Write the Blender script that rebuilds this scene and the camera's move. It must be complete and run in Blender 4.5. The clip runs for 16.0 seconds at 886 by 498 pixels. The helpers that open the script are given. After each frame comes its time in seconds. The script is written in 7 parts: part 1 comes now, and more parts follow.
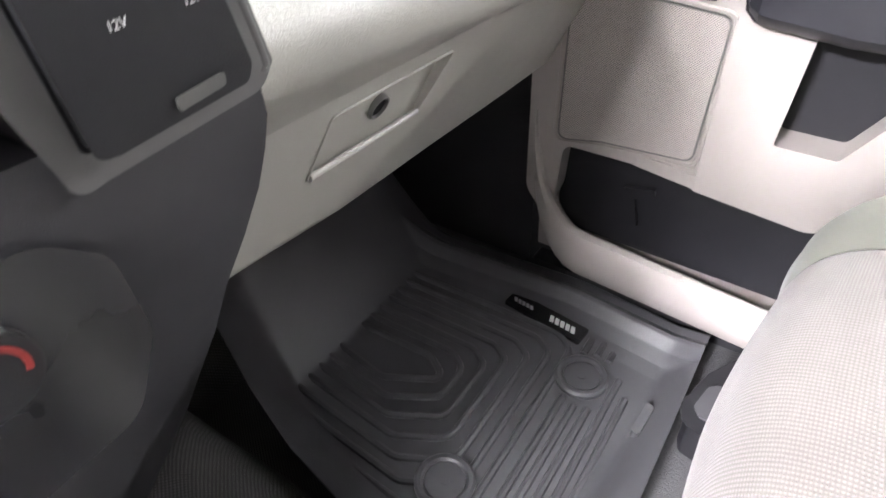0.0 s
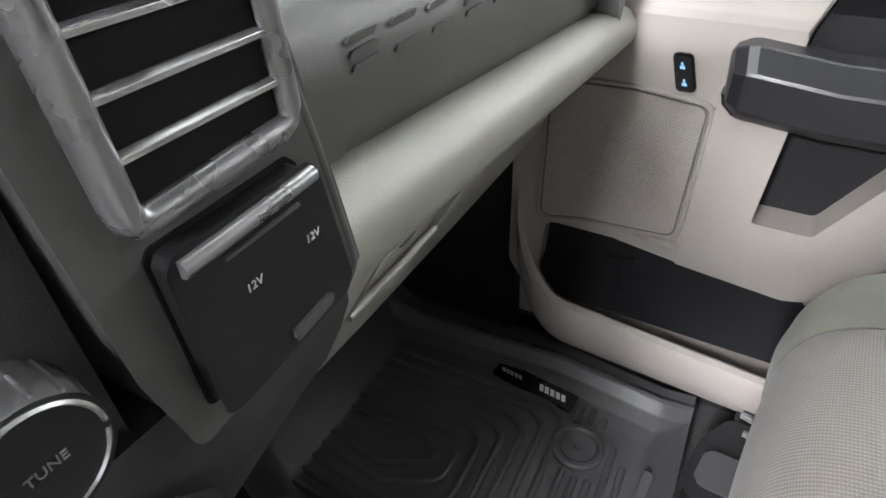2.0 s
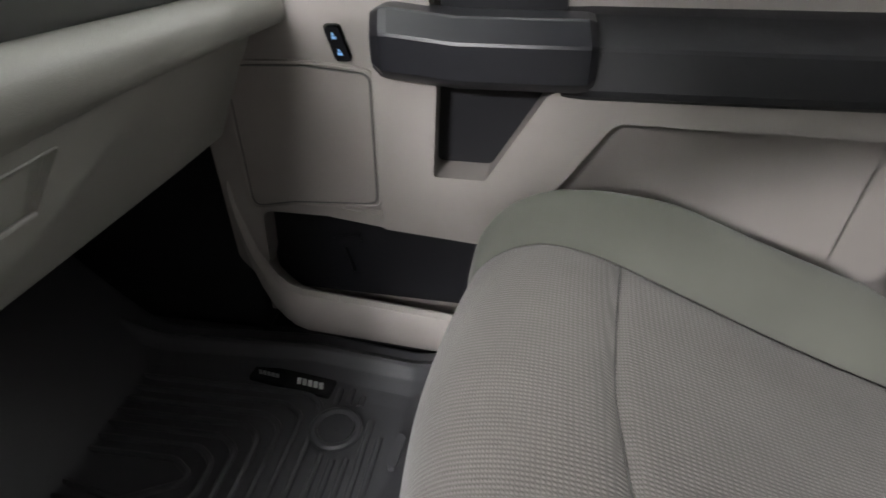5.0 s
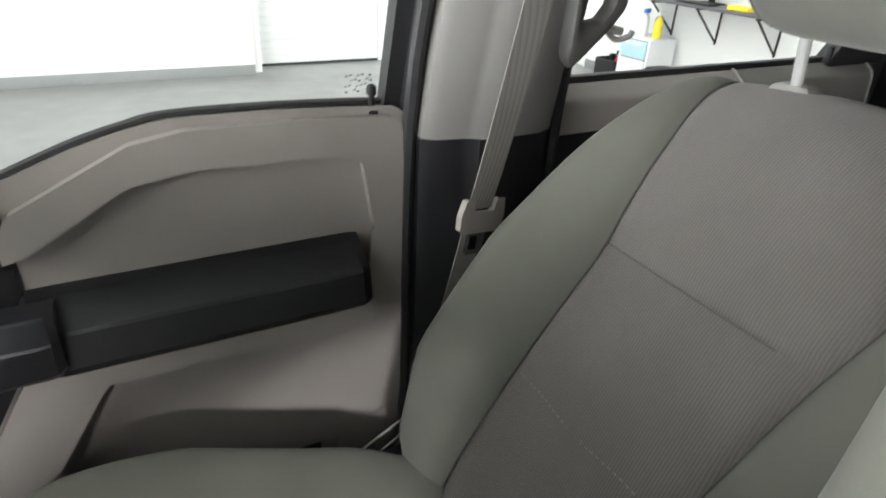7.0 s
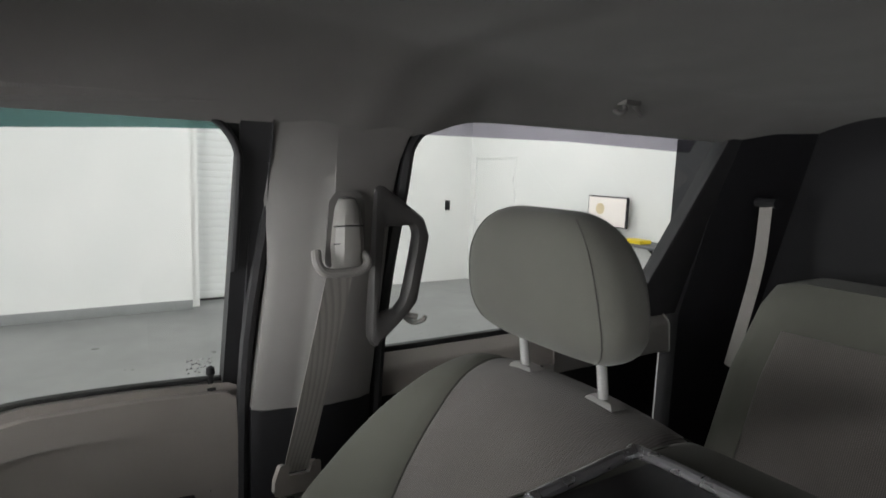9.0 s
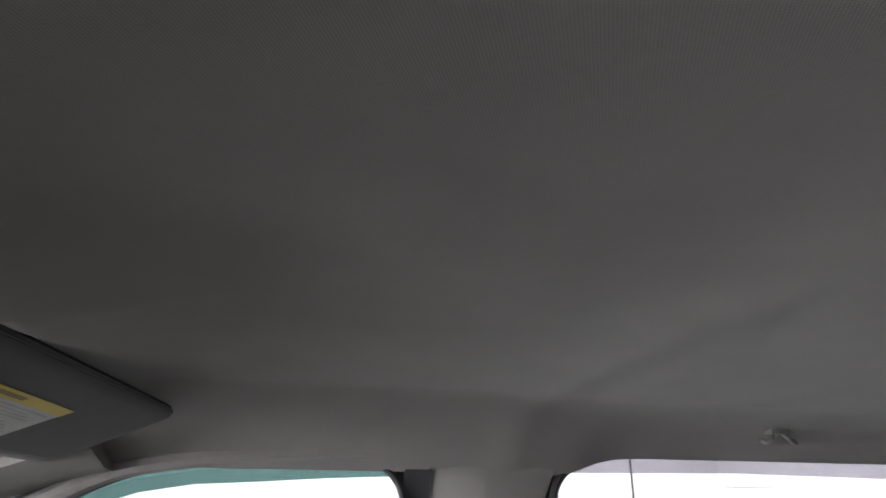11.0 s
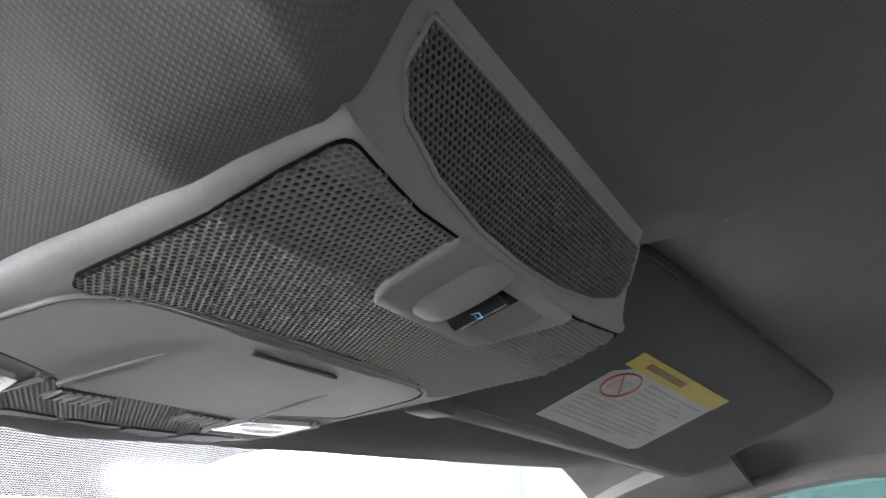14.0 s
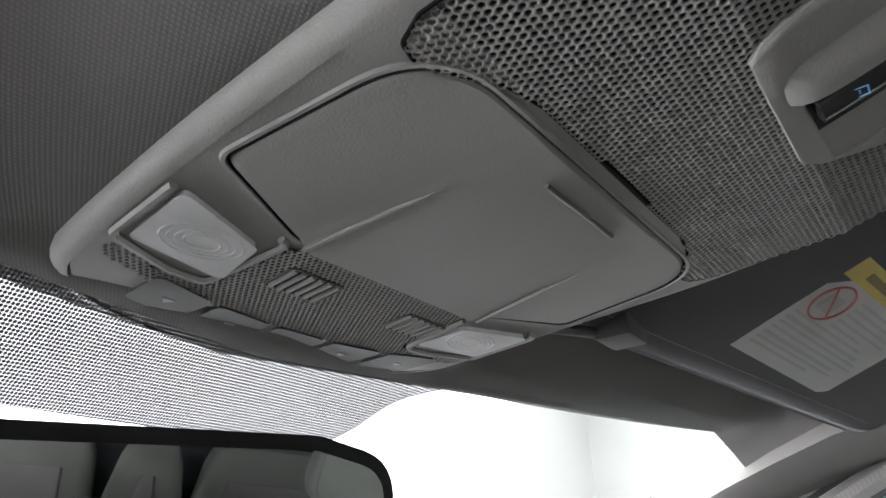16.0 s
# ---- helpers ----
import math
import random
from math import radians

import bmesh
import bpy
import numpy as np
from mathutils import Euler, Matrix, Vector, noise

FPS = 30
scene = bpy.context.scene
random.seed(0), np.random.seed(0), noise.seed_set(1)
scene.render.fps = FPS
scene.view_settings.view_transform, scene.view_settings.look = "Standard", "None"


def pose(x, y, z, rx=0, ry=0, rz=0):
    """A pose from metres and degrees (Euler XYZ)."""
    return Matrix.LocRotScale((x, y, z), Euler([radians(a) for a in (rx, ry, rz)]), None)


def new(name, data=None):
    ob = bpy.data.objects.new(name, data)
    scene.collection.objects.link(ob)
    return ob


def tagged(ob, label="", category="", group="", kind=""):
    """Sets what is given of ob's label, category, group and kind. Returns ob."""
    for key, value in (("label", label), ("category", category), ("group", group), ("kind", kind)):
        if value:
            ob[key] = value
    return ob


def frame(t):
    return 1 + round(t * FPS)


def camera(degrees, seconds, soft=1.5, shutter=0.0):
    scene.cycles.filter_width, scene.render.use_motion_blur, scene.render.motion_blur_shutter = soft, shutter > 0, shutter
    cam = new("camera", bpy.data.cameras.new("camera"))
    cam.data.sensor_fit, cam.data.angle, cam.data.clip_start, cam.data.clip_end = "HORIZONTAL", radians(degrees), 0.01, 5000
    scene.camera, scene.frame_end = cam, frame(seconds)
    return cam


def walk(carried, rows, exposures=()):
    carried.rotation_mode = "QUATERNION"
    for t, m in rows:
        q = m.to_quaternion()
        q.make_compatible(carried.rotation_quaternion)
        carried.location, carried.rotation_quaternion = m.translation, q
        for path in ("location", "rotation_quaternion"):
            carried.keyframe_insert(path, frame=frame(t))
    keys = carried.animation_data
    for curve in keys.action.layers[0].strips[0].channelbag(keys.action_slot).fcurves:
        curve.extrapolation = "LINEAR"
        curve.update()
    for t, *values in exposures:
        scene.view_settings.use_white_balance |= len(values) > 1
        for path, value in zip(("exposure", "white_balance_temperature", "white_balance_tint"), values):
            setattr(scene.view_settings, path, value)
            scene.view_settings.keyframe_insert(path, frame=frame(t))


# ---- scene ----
cam = camera(72.20, 16.0, 1.5, 0.25)
# seconds, place, yaw, pitch, roll
PATH = [
    (0, 0.0730, 0.5621, 0.7356, -55.180, -39.546, -2.113),
    (0.5, 0.1018, 0.5651, 0.7868, -59.698, -39.143, -1.686),
    (1, 0.0906, 0.5832, 0.7996, -61.331, -38.831, -1.693),
    (1.5, 0.0610, 0.6321, 0.8000, -61.999, -37.714, -1.805),
    (2, 0.0748, 0.6355, 0.7921, -61.808, -36.531, -1.078),
    (2.5, 0.0782, 0.6318, 0.7973, -61.247, -35.981, -0.846),
    (3, 0.0998, 0.6031, 0.8242, -61.530, -32.799, -0.918),
    (3.2, 0.1116, 0.5929, 0.8239, -61.859, -32.066, -0.620),
    (5.3, 0.0958, 0.4290, 0.7397, -85.951, -35.324, -0.900),
    (5.5, 0.0955, 0.4092, 0.7750, -90.712, -35.615, -0.504),
    (6, 0.0944, 0.3624, 0.8662, -103.754, -36.135, 1.295),
    (6.5, 0.0934, 0.3280, 0.9396, -112.265, -35.688, 2.534),
    (7, 0.0931, 0.2990, 0.9796, -119.015, -28.323, 3.008),
    (7.5, 0.0899, 0.2716, 1.0202, -123.113, -23.354, 3.009),
    (8, 0.0646, 0.2465, 1.0690, -125.467, -18.717, 2.894),
    (8.2, 0.0394, 0.2351, 1.0836, -125.736, -16.978, 2.827),
    (10.3, -0.3672, 0.1335, 1.1331, -110.682, 14.055, 0.571),
    (10.5, -0.3667, 0.1209, 1.1313, -108.205, 17.612, 0.461),
    (11, -0.3816, 0.1308, 1.1340, -101.065, 21.911, 0.694),
    (11.5, -0.4020, 0.1434, 1.1508, -90.602, 20.863, 1.503),
    (12, -0.4019, 0.1945, 1.1427, -83.137, 20.825, 1.286),
    (12.5, -0.3702, 0.2493, 1.1346, -75.301, 20.649, 0.993),
    (13, -0.3288, 0.2869, 1.1293, -68.120, 20.600, 0.905),
    (13.5, -0.2573, 0.3374, 1.1140, -62.421, 22.454, 0.681),
    (14, -0.1942, 0.3525, 1.1013, -58.654, 25.443, 0.199),
    (14.5, -0.1748, 0.3570, 1.0946, -56.925, 26.523, 0.019),
    (15, -0.1847, 0.4167, 1.0783, -55.788, 26.782, -0.340),
    (15.5, -0.1918, 0.4544, 1.0691, -54.779, 26.681, -0.917),
    (16, -0.1874, 0.4731, 1.0579, -53.676, 26.801, -1.500),
]
EXPOSURES = [(0.0, 2.6, 6550, 20), (0.4, 1.4, 6650, 22), (1.5, 1.45, 6600, 16), (3.0, 1.1, 6550, 11), (5.5, 0.55, 6700, 14), (6.5, 0.47, 6700, 11), (7.0, 0.17, 6720, 11), (7.5, -0.48, 6760, 11), (8.2, -0.9, 6800, 11), (10.3, -0.85, 6700, 18), (11.5, 0.55, 6600, 18), (13.0, 0.52, 6450, 18), (14.5, 0.4, 6470, 16), (16.0, 0.22, 6500, 15)]
# The second lamp is added fill that brightens cab and roof by bounce.
LAMPS = [(-5.2, 1.55, 600, 0.8), (-3.6, 1.0, 280, 1.4), (6.2, -3.0, 150, 3.0), (6.2, 2.2, 25, 3.0)]
DOORWAY = 900
BACKDROP = 2.9
walk(cam, [(t, pose(x, y, z, 90 + p, 0, w) @ pose(0, 0, 0, 0, 0, r)) for t, x, y, z, w, p, r in PATH],
     exposures=EXPOSURES)

# ---- world and lights ----
world = bpy.data.worlds.new("world")
scene.world = world
world.use_nodes = True
wn = world.node_tree.nodes
sky = wn.new("ShaderNodeTexSky")
sky.sky_type, sky.sun_disc = "NISHITA", False
sky.sun_elevation, sky.sun_rotation = radians(45), radians(20)
world.node_tree.links.new(sky.outputs[0], wn["Background"].inputs[0])
wn["Background"].inputs[1].default_value = 0.1


def area(name, m, sx, sy, watts, colour=(1, 1, 1)):
    la = bpy.data.lights.new(name, "AREA")
    la.shape, la.size, la.size_y, la.energy, la.color = "RECTANGLE", sx, sy, watts, colour
    ob = new(name, la)
    ob.matrix_world = m
    return ob


# lamps set unseen under the garage ceiling; the one beyond the driver's door shines across the cab
for lx, ly, lw, ls in LAMPS:
    area("garage_light", pose(lx, ly, 3.30), 0.5, ls, lw, (0.95, 0.97, 1.0))
# daylight in the open garage doorway ahead of the truck
area("doorway_light", pose(-1.1, 3.9, 0.50, -90, 0, -12), 4.0, 2.2, DOORWAY, (0.95, 0.98, 1.0))


# ---- materials ----
class Nodes:
    """A small writer of node materials."""

    def __init__(self, name):
        self.m = bpy.data.materials.new(name)
        self.m.use_nodes = True
        self.n, self.l = self.m.node_tree.nodes, self.m.node_tree.links
        self.b = self.n["Principled BSDF"]
        self.pos = self.n.new("ShaderNodeTexCoord").outputs["Object"]

    def node(self, kind, **sets):
        nd = self.n.new(kind)
        for key, value in sets.items():
            if key in nd.inputs:
                nd.inputs[key].default_value = value
        return nd

    def noise(self, scale, detail=3.0, stretch=None):
        nd = self.node("ShaderNodeTexNoise", Scale=scale, Detail=detail)
        src = self.pos
        if stretch:
            mp = self.n.new("ShaderNodeMapping")
            mp.inputs["Scale"].default_value = stretch
            self.l.new(src, mp.inputs[0])
            src = mp.outputs[0]
        self.l.new(src, nd.inputs["Vector"])
        return nd.outputs["Fac"]

    def ramp(self, fac, stops):
        nd = self.n.new("ShaderNodeValToRGB")
        el = nd.color_ramp.elements
        while len(el) < len(stops):
            el.new(0.5)
        for e, (p, c) in zip(el, stops):
            e.position, e.color = p, (*c, 1) if len(c) == 3 else c
        self.l.new(fac, nd.inputs[0])
        return nd.outputs[0]

    def math(self, op, a, b):
        nd = self.n.new("ShaderNodeMath")
        nd.operation = op
        for k, v in ((0, a), (1, b)):
            if isinstance(v, (int, float)):
                nd.inputs[k].default_value = v
            else:
                self.l.new(v, nd.inputs[k])
        return nd.outputs[0]

    def bump(self, height, strength, distance, normal=None):
        nd = self.node("ShaderNodeBump", Strength=strength, Distance=distance)
        self.l.new(height, nd.inputs["Height"])
        if normal:
            self.l.new(normal, nd.inputs["Normal"])
        return nd.outputs[0]

    def colour(self, out):
        self.l.new(out, self.b.inputs["Base Color"])

    def rough(self, fac, lo, hi):
        nd = self.node("ShaderNodeMapRange")
        self.l.new(fac, nd.inputs[0])
        nd.inputs[3].default_value, nd.inputs[4].default_value = lo, hi
        self.l.new(nd.outputs[0], self.b.inputs["Roughness"])

    def normal(self, out):
        self.l.new(out, self.b.inputs["Normal"])


def tint(c, k):
    return tuple(min(1.0, v * k) for v in c)


def moulded(name, c, lo=0.45, hi=0.6, grain=900.0, depth=0.0004, strength=0.35, spec=0.5):
    """Grained interior plastic with faint handling marks."""
    s = Nodes(name)
    big, fine = s.noise(6.0, 4.0), s.noise(grain, 2.0)
    s.colour(s.ramp(big, [(0.3, tint(c, 0.93)), (0.7, tint(c, 1.07))]))
    s.rough(s.noise(22.0, 4.0), lo, hi)
    s.normal(s.bump(fine, strength, depth))
    s.b.inputs["Specular IOR Level"].default_value = spec
    return s.m


def leathery(name, c, scale=260.0, lo=0.42, hi=0.58, strength=0.8):
    """Vinyl with an embossed hide pattern."""
    s = Nodes(name)
    vo = s.node("ShaderNodeTexVoronoi", Scale=scale)
    vo.feature = "DISTANCE_TO_EDGE"
    wob = s.n.new("ShaderNodeVectorMath")
    wob.operation = "MULTIPLY_ADD"
    nd = s.node("ShaderNodeTexNoise", Scale=90.0, Detail=2.0)
    s.l.new(s.pos, nd.inputs["Vector"])
    s.l.new(nd.outputs["Color"], wob.inputs[0])
    wob.inputs[1].default_value = (0.012, 0.012, 0.012)
    s.l.new(s.pos, wob.inputs[2])
    s.l.new(wob.outputs[0], vo.inputs["Vector"])
    h = s.ramp(vo.outputs["Distance"], [(0.0, (0, 0, 0)), (0.25, (1, 1, 1))])
    s.colour(s.ramp(s.noise(5.0, 4.0), [(0.3, tint(c, 0.92)), (0.7, tint(c, 1.08))]))
    s.rough(s.noise(30.0, 3.0), lo, hi)
    s.normal(s.bump(h, strength, 0.0005))
    return s.m


def woven(name, c, period=0.0022, strength=0.6, depth=0.0006, dark=0.72, axes=(0, 1), rot=0.6):
    """Cloth: two crossing sets of threads, with faint wear."""
    s = Nodes(name)
    mp = s.n.new("ShaderNodeMapping")
    mp.inputs["Rotation"].default_value = (0, 0, rot)
    s.l.new(s.pos, mp.inputs[0])
    outs = []
    for ax in axes:
        w = s.node("ShaderNodeTexWave", Scale=0.314 / period, Distortion=0.25)
        w.inputs["Detail"].default_value = 1.0
        w.inputs["Detail Scale"].default_value = 6.0
        w.wave_type, w.bands_direction = "BANDS", "XYZ"[ax]
        s.l.new(mp.outputs[0], w.inputs["Vector"])
        outs.append(w.outputs["Fac"])
    h = s.math("MULTIPLY", outs[0], outs[1]) if len(outs) == 2 else outs[0]
    base = s.ramp(s.noise(7.0, 5.0), [(0.3, tint(c, 0.92)), (0.7, tint(c, 1.08))])
    mix = s.n.new("ShaderNodeMix")
    mix.data_type, mix.blend_type = "RGBA", "MULTIPLY"
    mix.inputs[0].default_value = 1.0
    s.l.new(base, mix.inputs[6])
    s.l.new(s.ramp(h, [(0.0, (dark, dark, dark)), (0.6, (1, 1, 1))]), mix.inputs[7])
    s.colour(mix.outputs[2])
    s.rough(s.noise(40.0, 2.0), 0.85, 0.98)
    s.b.inputs["Specular IOR Level"].default_value = 0.25
    s.b.inputs["Sheen Weight"].default_value = 0.15
    s.normal(s.bump(h, strength, depth))
    return s.m


def ribbed(name, c, lean, period=0.0038, dark=0.70):
    """Seat cloth: raised cords along the seat, broken by small staggered dimples; lean turns the cloth with its panel."""
    s = Nodes(name)
    mp = s.n.new("ShaderNodeMapping")
    mp.inputs["Rotation"].default_value = (lean, 0, 0)
    s.l.new(s.pos, mp.inputs[0])
    outs = []
    for ax, per in (("X", period), ("Y", period * 0.62)):
        w = s.node("ShaderNodeTexWave", Scale=0.314 / per, Distortion=0.15)
        w.inputs["Detail"].default_value = 1.0
        w.inputs["Detail Scale"].default_value = 4.0
        w.wave_type, w.bands_direction = "BANDS", ax
        s.l.new(mp.outputs[0], w.inputs["Vector"])
        outs.append(w.outputs["Fac"])
    h = s.math("ADD", s.math("MULTIPLY", outs[0], 0.16), s.math("MULTIPLY", s.math("MULTIPLY", outs[0], outs[1]), 0.84))
    base = s.ramp(s.noise(7.0, 5.0), [(0.3, tint(c, 0.90)), (0.7, tint(c, 1.10))])
    mix = s.n.new("ShaderNodeMix")
    mix.data_type, mix.blend_type = "RGBA", "MULTIPLY"
    mix.inputs[0].default_value = 1.0
    s.l.new(base, mix.inputs[6])
    s.l.new(s.ramp(h, [(0.0, (dark, dark, dark)), (0.6, (1, 1, 1))]), mix.inputs[7])
    s.colour(mix.outputs[2])
    s.rough(s.noise(40.0, 2.0), 0.85, 0.98)
    s.b.inputs["Specular IOR Level"].default_value = 0.25
    s.b.inputs["Sheen Weight"].default_value = 0.15
    s.normal(s.bump(h, 0.6, 0.0010))
    return s.m


def plain(name, c, rough=0.5, metal=0.0, glow=0.0):
    s = Nodes(name)
    s.colour(s.ramp(s.noise(30.0, 3.0), [(0.3, tint(c, 0.94)), (0.7, tint(c, 1.06))]))
    s.b.inputs["Metallic"].default_value = metal
    s.rough(s.noise(60.0, 3.0), rough * 0.85, rough * 1.15)
    if glow:
        s.b.inputs["Emission Color"].default_value = (*c, 1)
        s.b.inputs["Emission Strength"].default_value = glow
    return s.m


def pane(name, c, gloss=0.05):
    """Thin glass: clear, with a weak reflection."""
    s = Nodes(name)
    tr = s.node("ShaderNodeBsdfTransparent", Color=(*c, 1))
    gl = s.node("ShaderNodeBsdfGlossy", Roughness=0.02)
    mx = s.n.new("ShaderNodeMixShader")
    mx.inputs[0].default_value = gloss
    s.l.new(tr.outputs[0], mx.inputs[1])
    s.l.new(gl.outputs[0], mx.inputs[2])
    s.l.new(mx.outputs[0], s.n["Material Output"].inputs["Surface"])
    return s.m


def dotted(name, c, period):
    """Ceramic dots printed on glass."""
    s = Nodes(name)
    mp = s.n.new("ShaderNodeMapping")
    mp.inputs["Rotation"].default_value = (0, 0, 0.0)
    mp.inputs["Scale"].default_value = (1 / period, 0.8 / period, 0)
    s.l.new(s.pos, mp.inputs[0])
    vo = s.node("ShaderNodeTexVoronoi", Scale=1.0, Randomness=0.0)
    s.l.new(mp.outputs[0], vo.inputs["Vector"])
    hole = s.math("MULTIPLY", s.math("GREATER_THAN", vo.outputs["Distance"], 0.42), 0.30)
    tr = s.node("ShaderNodeBsdfTransparent")
    mx = s.n.new("ShaderNodeMixShader")
    s.l.new(hole, mx.inputs[0])
    s.l.new(s.b.outputs[0], mx.inputs[1])
    s.l.new(tr.outputs[0], mx.inputs[2])
    s.l.new(mx.outputs[0], s.n["Material Output"].inputs["Surface"])
    s.b.inputs["Base Color"].default_value = (*c, 1)
    s.b.inputs["Roughness"].default_value = 0.9
    s.b.inputs["Specular IOR Level"].default_value = 0.1
    return s.m


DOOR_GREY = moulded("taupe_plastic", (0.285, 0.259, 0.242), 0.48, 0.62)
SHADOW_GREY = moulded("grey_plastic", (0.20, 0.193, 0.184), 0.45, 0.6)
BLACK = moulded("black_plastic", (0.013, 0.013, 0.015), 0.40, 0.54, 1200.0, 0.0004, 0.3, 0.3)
STACK_BLACK = moulded("stack_plastic", (0.034, 0.034, 0.037), 0.36, 0.48, 1200.0, 0.0004, 0.25, 0.35)
HANDLE_BLACK = moulded("handle_plastic", (0.012, 0.012, 0.015), 0.33, 0.42, 1200.0, 0.0003, 0.15, 0.5)
BLACK_SOFT = leathery("black_vinyl", (0.010, 0.010, 0.012), 420.0, 0.45, 0.6, 0.3)
DASH_PAD = leathery("dash_pad_vinyl", (0.017, 0.018, 0.020), 330.0, 0.48, 0.62, 0.45)
DASH_LIP = leathery("dash_lip_vinyl", (0.30, 0.297, 0.268), 560.0, 0.36, 0.48, 0.22)
FASCIA = moulded("fascia_plastic", (0.078, 0.079, 0.075), 0.40, 0.52, 1000.0)
BEZEL = moulded("bezel_paint", (0.080, 0.080, 0.079), 0.36, 0.46, 1500.0, 0.0002, 0.2)
GLOSS_BLACK = plain("gloss_black", (0.016, 0.016, 0.018), 0.2)
# Chrome made partly diffuse white, which paints in the posts' bright reflections.
POST_CHROME = plain("glint_chrome", (0.95, 0.95, 0.95), 0.16, 0.7)
CHROME = plain("chrome", (0.90, 0.90, 0.91), 0.10, 1.0)
SATIN = plain("satin_metal_paint", (0.66, 0.66, 0.67), 0.26, 0.9)
RUBBER = moulded("rubber", (0.056, 0.056, 0.060), 0.34, 0.46, 700.0, 0.0004, 0.5, 0.5)
SEAL = moulded("rubber_seal", (0.018, 0.018, 0.020), 0.5, 0.7, 700.0)
CARPET = woven("black_carpet", (0.085, 0.083, 0.082), 0.0035, 0.9, 0.0015, 0.5)
VINYL_FLOOR = leathery("vinyl_floor", (0.06, 0.06, 0.062), 170.0, 0.3, 0.45)
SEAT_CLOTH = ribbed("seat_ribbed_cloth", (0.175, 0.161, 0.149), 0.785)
# Cushion cloth turned for the backrest, its tone darkened to carry the dimmer light.
BACK_CLOTH_DIM = ribbed("backrest_ribbed_cloth_dim", (0.136, 0.125, 0.117), -2.356, 0.0034, 0.80)
SEAT_SIDE = woven("seat_side_cloth", (0.122, 0.123, 0.105), 0.0009, 0.15, 0.0002, 0.96)
# The side cloth again, darkened to carry the shade on the head restraint.
SIDE_CLOTH_SHADED = woven("seat_side_cloth_shaded", (0.096, 0.096, 0.084), 0.0009, 0.15, 0.0002, 0.96)
THREAD = plain("seam_thread", (0.07, 0.067, 0.061), 0.9)
HEADLINER = woven("headliner_cloth", (0.188, 0.180, 0.173), 0.0015, 0.30, 0.0004, 0.80, (0, 1), 0.45)
CONSOLE = moulded("overhead_plastic", (0.345, 0.34, 0.323), 0.48, 0.64, 1100.0, 0.0004, 0.35, 0.45)
PILLAR = moulded("pillar_plastic", (0.175, 0.168, 0.162), 0.5, 0.65)
DARK_TRIM = moulded("dark_trim_plastic", (0.12, 0.117, 0.112), 0.45, 0.6)
MESH = moulded("grille_plastic", (0.31, 0.305, 0.29), 0.45, 0.6)
MESH_DARK = moulded("dark_grille_plastic", (0.15, 0.148, 0.148), 0.5, 0.65)
GRAB_PLASTIC = moulded("grab_plastic", (0.055, 0.053, 0.052), 0.45, 0.6)
# Near-black fill painted in for the shade down holes, slots and gaps.
PIT = plain("hole_shade", (0.011, 0.011, 0.012), 0.9)
GRILLE_BACK = plain("grille_backing", (0.022, 0.022, 0.022), 0.9)
PIT.node_tree.nodes["Principled BSDF"].inputs["Specular IOR Level"].default_value = 0.1
VISOR = woven("visor_cloth", (0.082, 0.080, 0.084), 0.0016, 0.3, 0.0004, 0.85)
BELT = woven("belt_webbing", (0.27, 0.255, 0.24), 0.0019, 0.5, 0.0004, 0.8, (0,), 0.0)
WHITE_PRINT = plain("white_print", (0.75, 0.75, 0.74), 0.5)
DULL_PRINT = plain("dull_print", (0.17, 0.17, 0.18), 0.5)
GREY_PRINT = plain("grey_print", (0.35, 0.35, 0.35), 0.5)
STICKER = plain("white_sticker", (0.55, 0.55, 0.53), 0.5)
YELLOW = plain("yellow_print", (0.62, 0.48, 0.08), 0.5)
RED = plain("red_print", (0.50, 0.13, 0.12), 0.5)
BAND_INK = plain("brown_ink", (0.24, 0.19, 0.06), 0.6)
ICON = plain("lit_icon", (0.25, 0.55, 1.0), 0.4, 0.0, 0.12)
GLASS = pane("clear_glass", (0.93, 0.96, 0.95))
TEAL = pane("smoked_teal_acrylic", (0.11, 0.215, 0.21), 0.06)
SMOKE = pane("smoked_grey_acrylic", (0.38, 0.36, 0.42), 0.06)
FRIT = dotted("glass_frit", (0.060, 0.058, 0.066), 0.0017)
MIRROR = plain("mirror_glass", (0.42, 0.45, 0.46), 0.02, 1.0)
LENS = plain("lamp_lens", (0.86, 0.86, 0.87), 0.14)
WALL = Nodes("white_wall_paint")
WALL.colour(WALL.ramp(WALL.noise(1.5, 4.0), [(0.3, (0.76, 0.77, 0.75)), (0.7, (0.82, 0.82, 0.80))]))
WALL.rough(WALL.noise(12.0), 0.6, 0.75)
WALL.normal(WALL.bump(WALL.noise(220.0), 0.2, 0.001))
WALL = WALL.m
EPOXY = Nodes("sealed_concrete")
EPOXY.colour(EPOXY.ramp(EPOXY.noise(1.2, 6.0), [(0.3, (0.175, 0.180, 0.177)), (0.7, (0.225, 0.230, 0.226))]))
EPOXY.rough(EPOXY.noise(5.0, 4.0), 0.22, 0.42)
EPOXY = EPOXY.m
SKIRT = plain("grey_skirting", (0.26, 0.27, 0.27), 0.5)
SHUTTER = plain("shutter_paint", (0.74, 0.76, 0.75), 0.45)
DAYLIGHT = plain("daylight", (0.95, 0.98, 1.0), 0.9, 0.0, BACKDROP)
GRILLE = Nodes("perforated_taupe")
_m = GRILLE.n.new("ShaderNodeMapping")
_m.inputs["Scale"].default_value = (0, 420, 420)
_m.inputs["Rotation"].default_value = (0.785, 0, 0)
GRILLE.l.new(GRILLE.pos, _m.inputs[0])
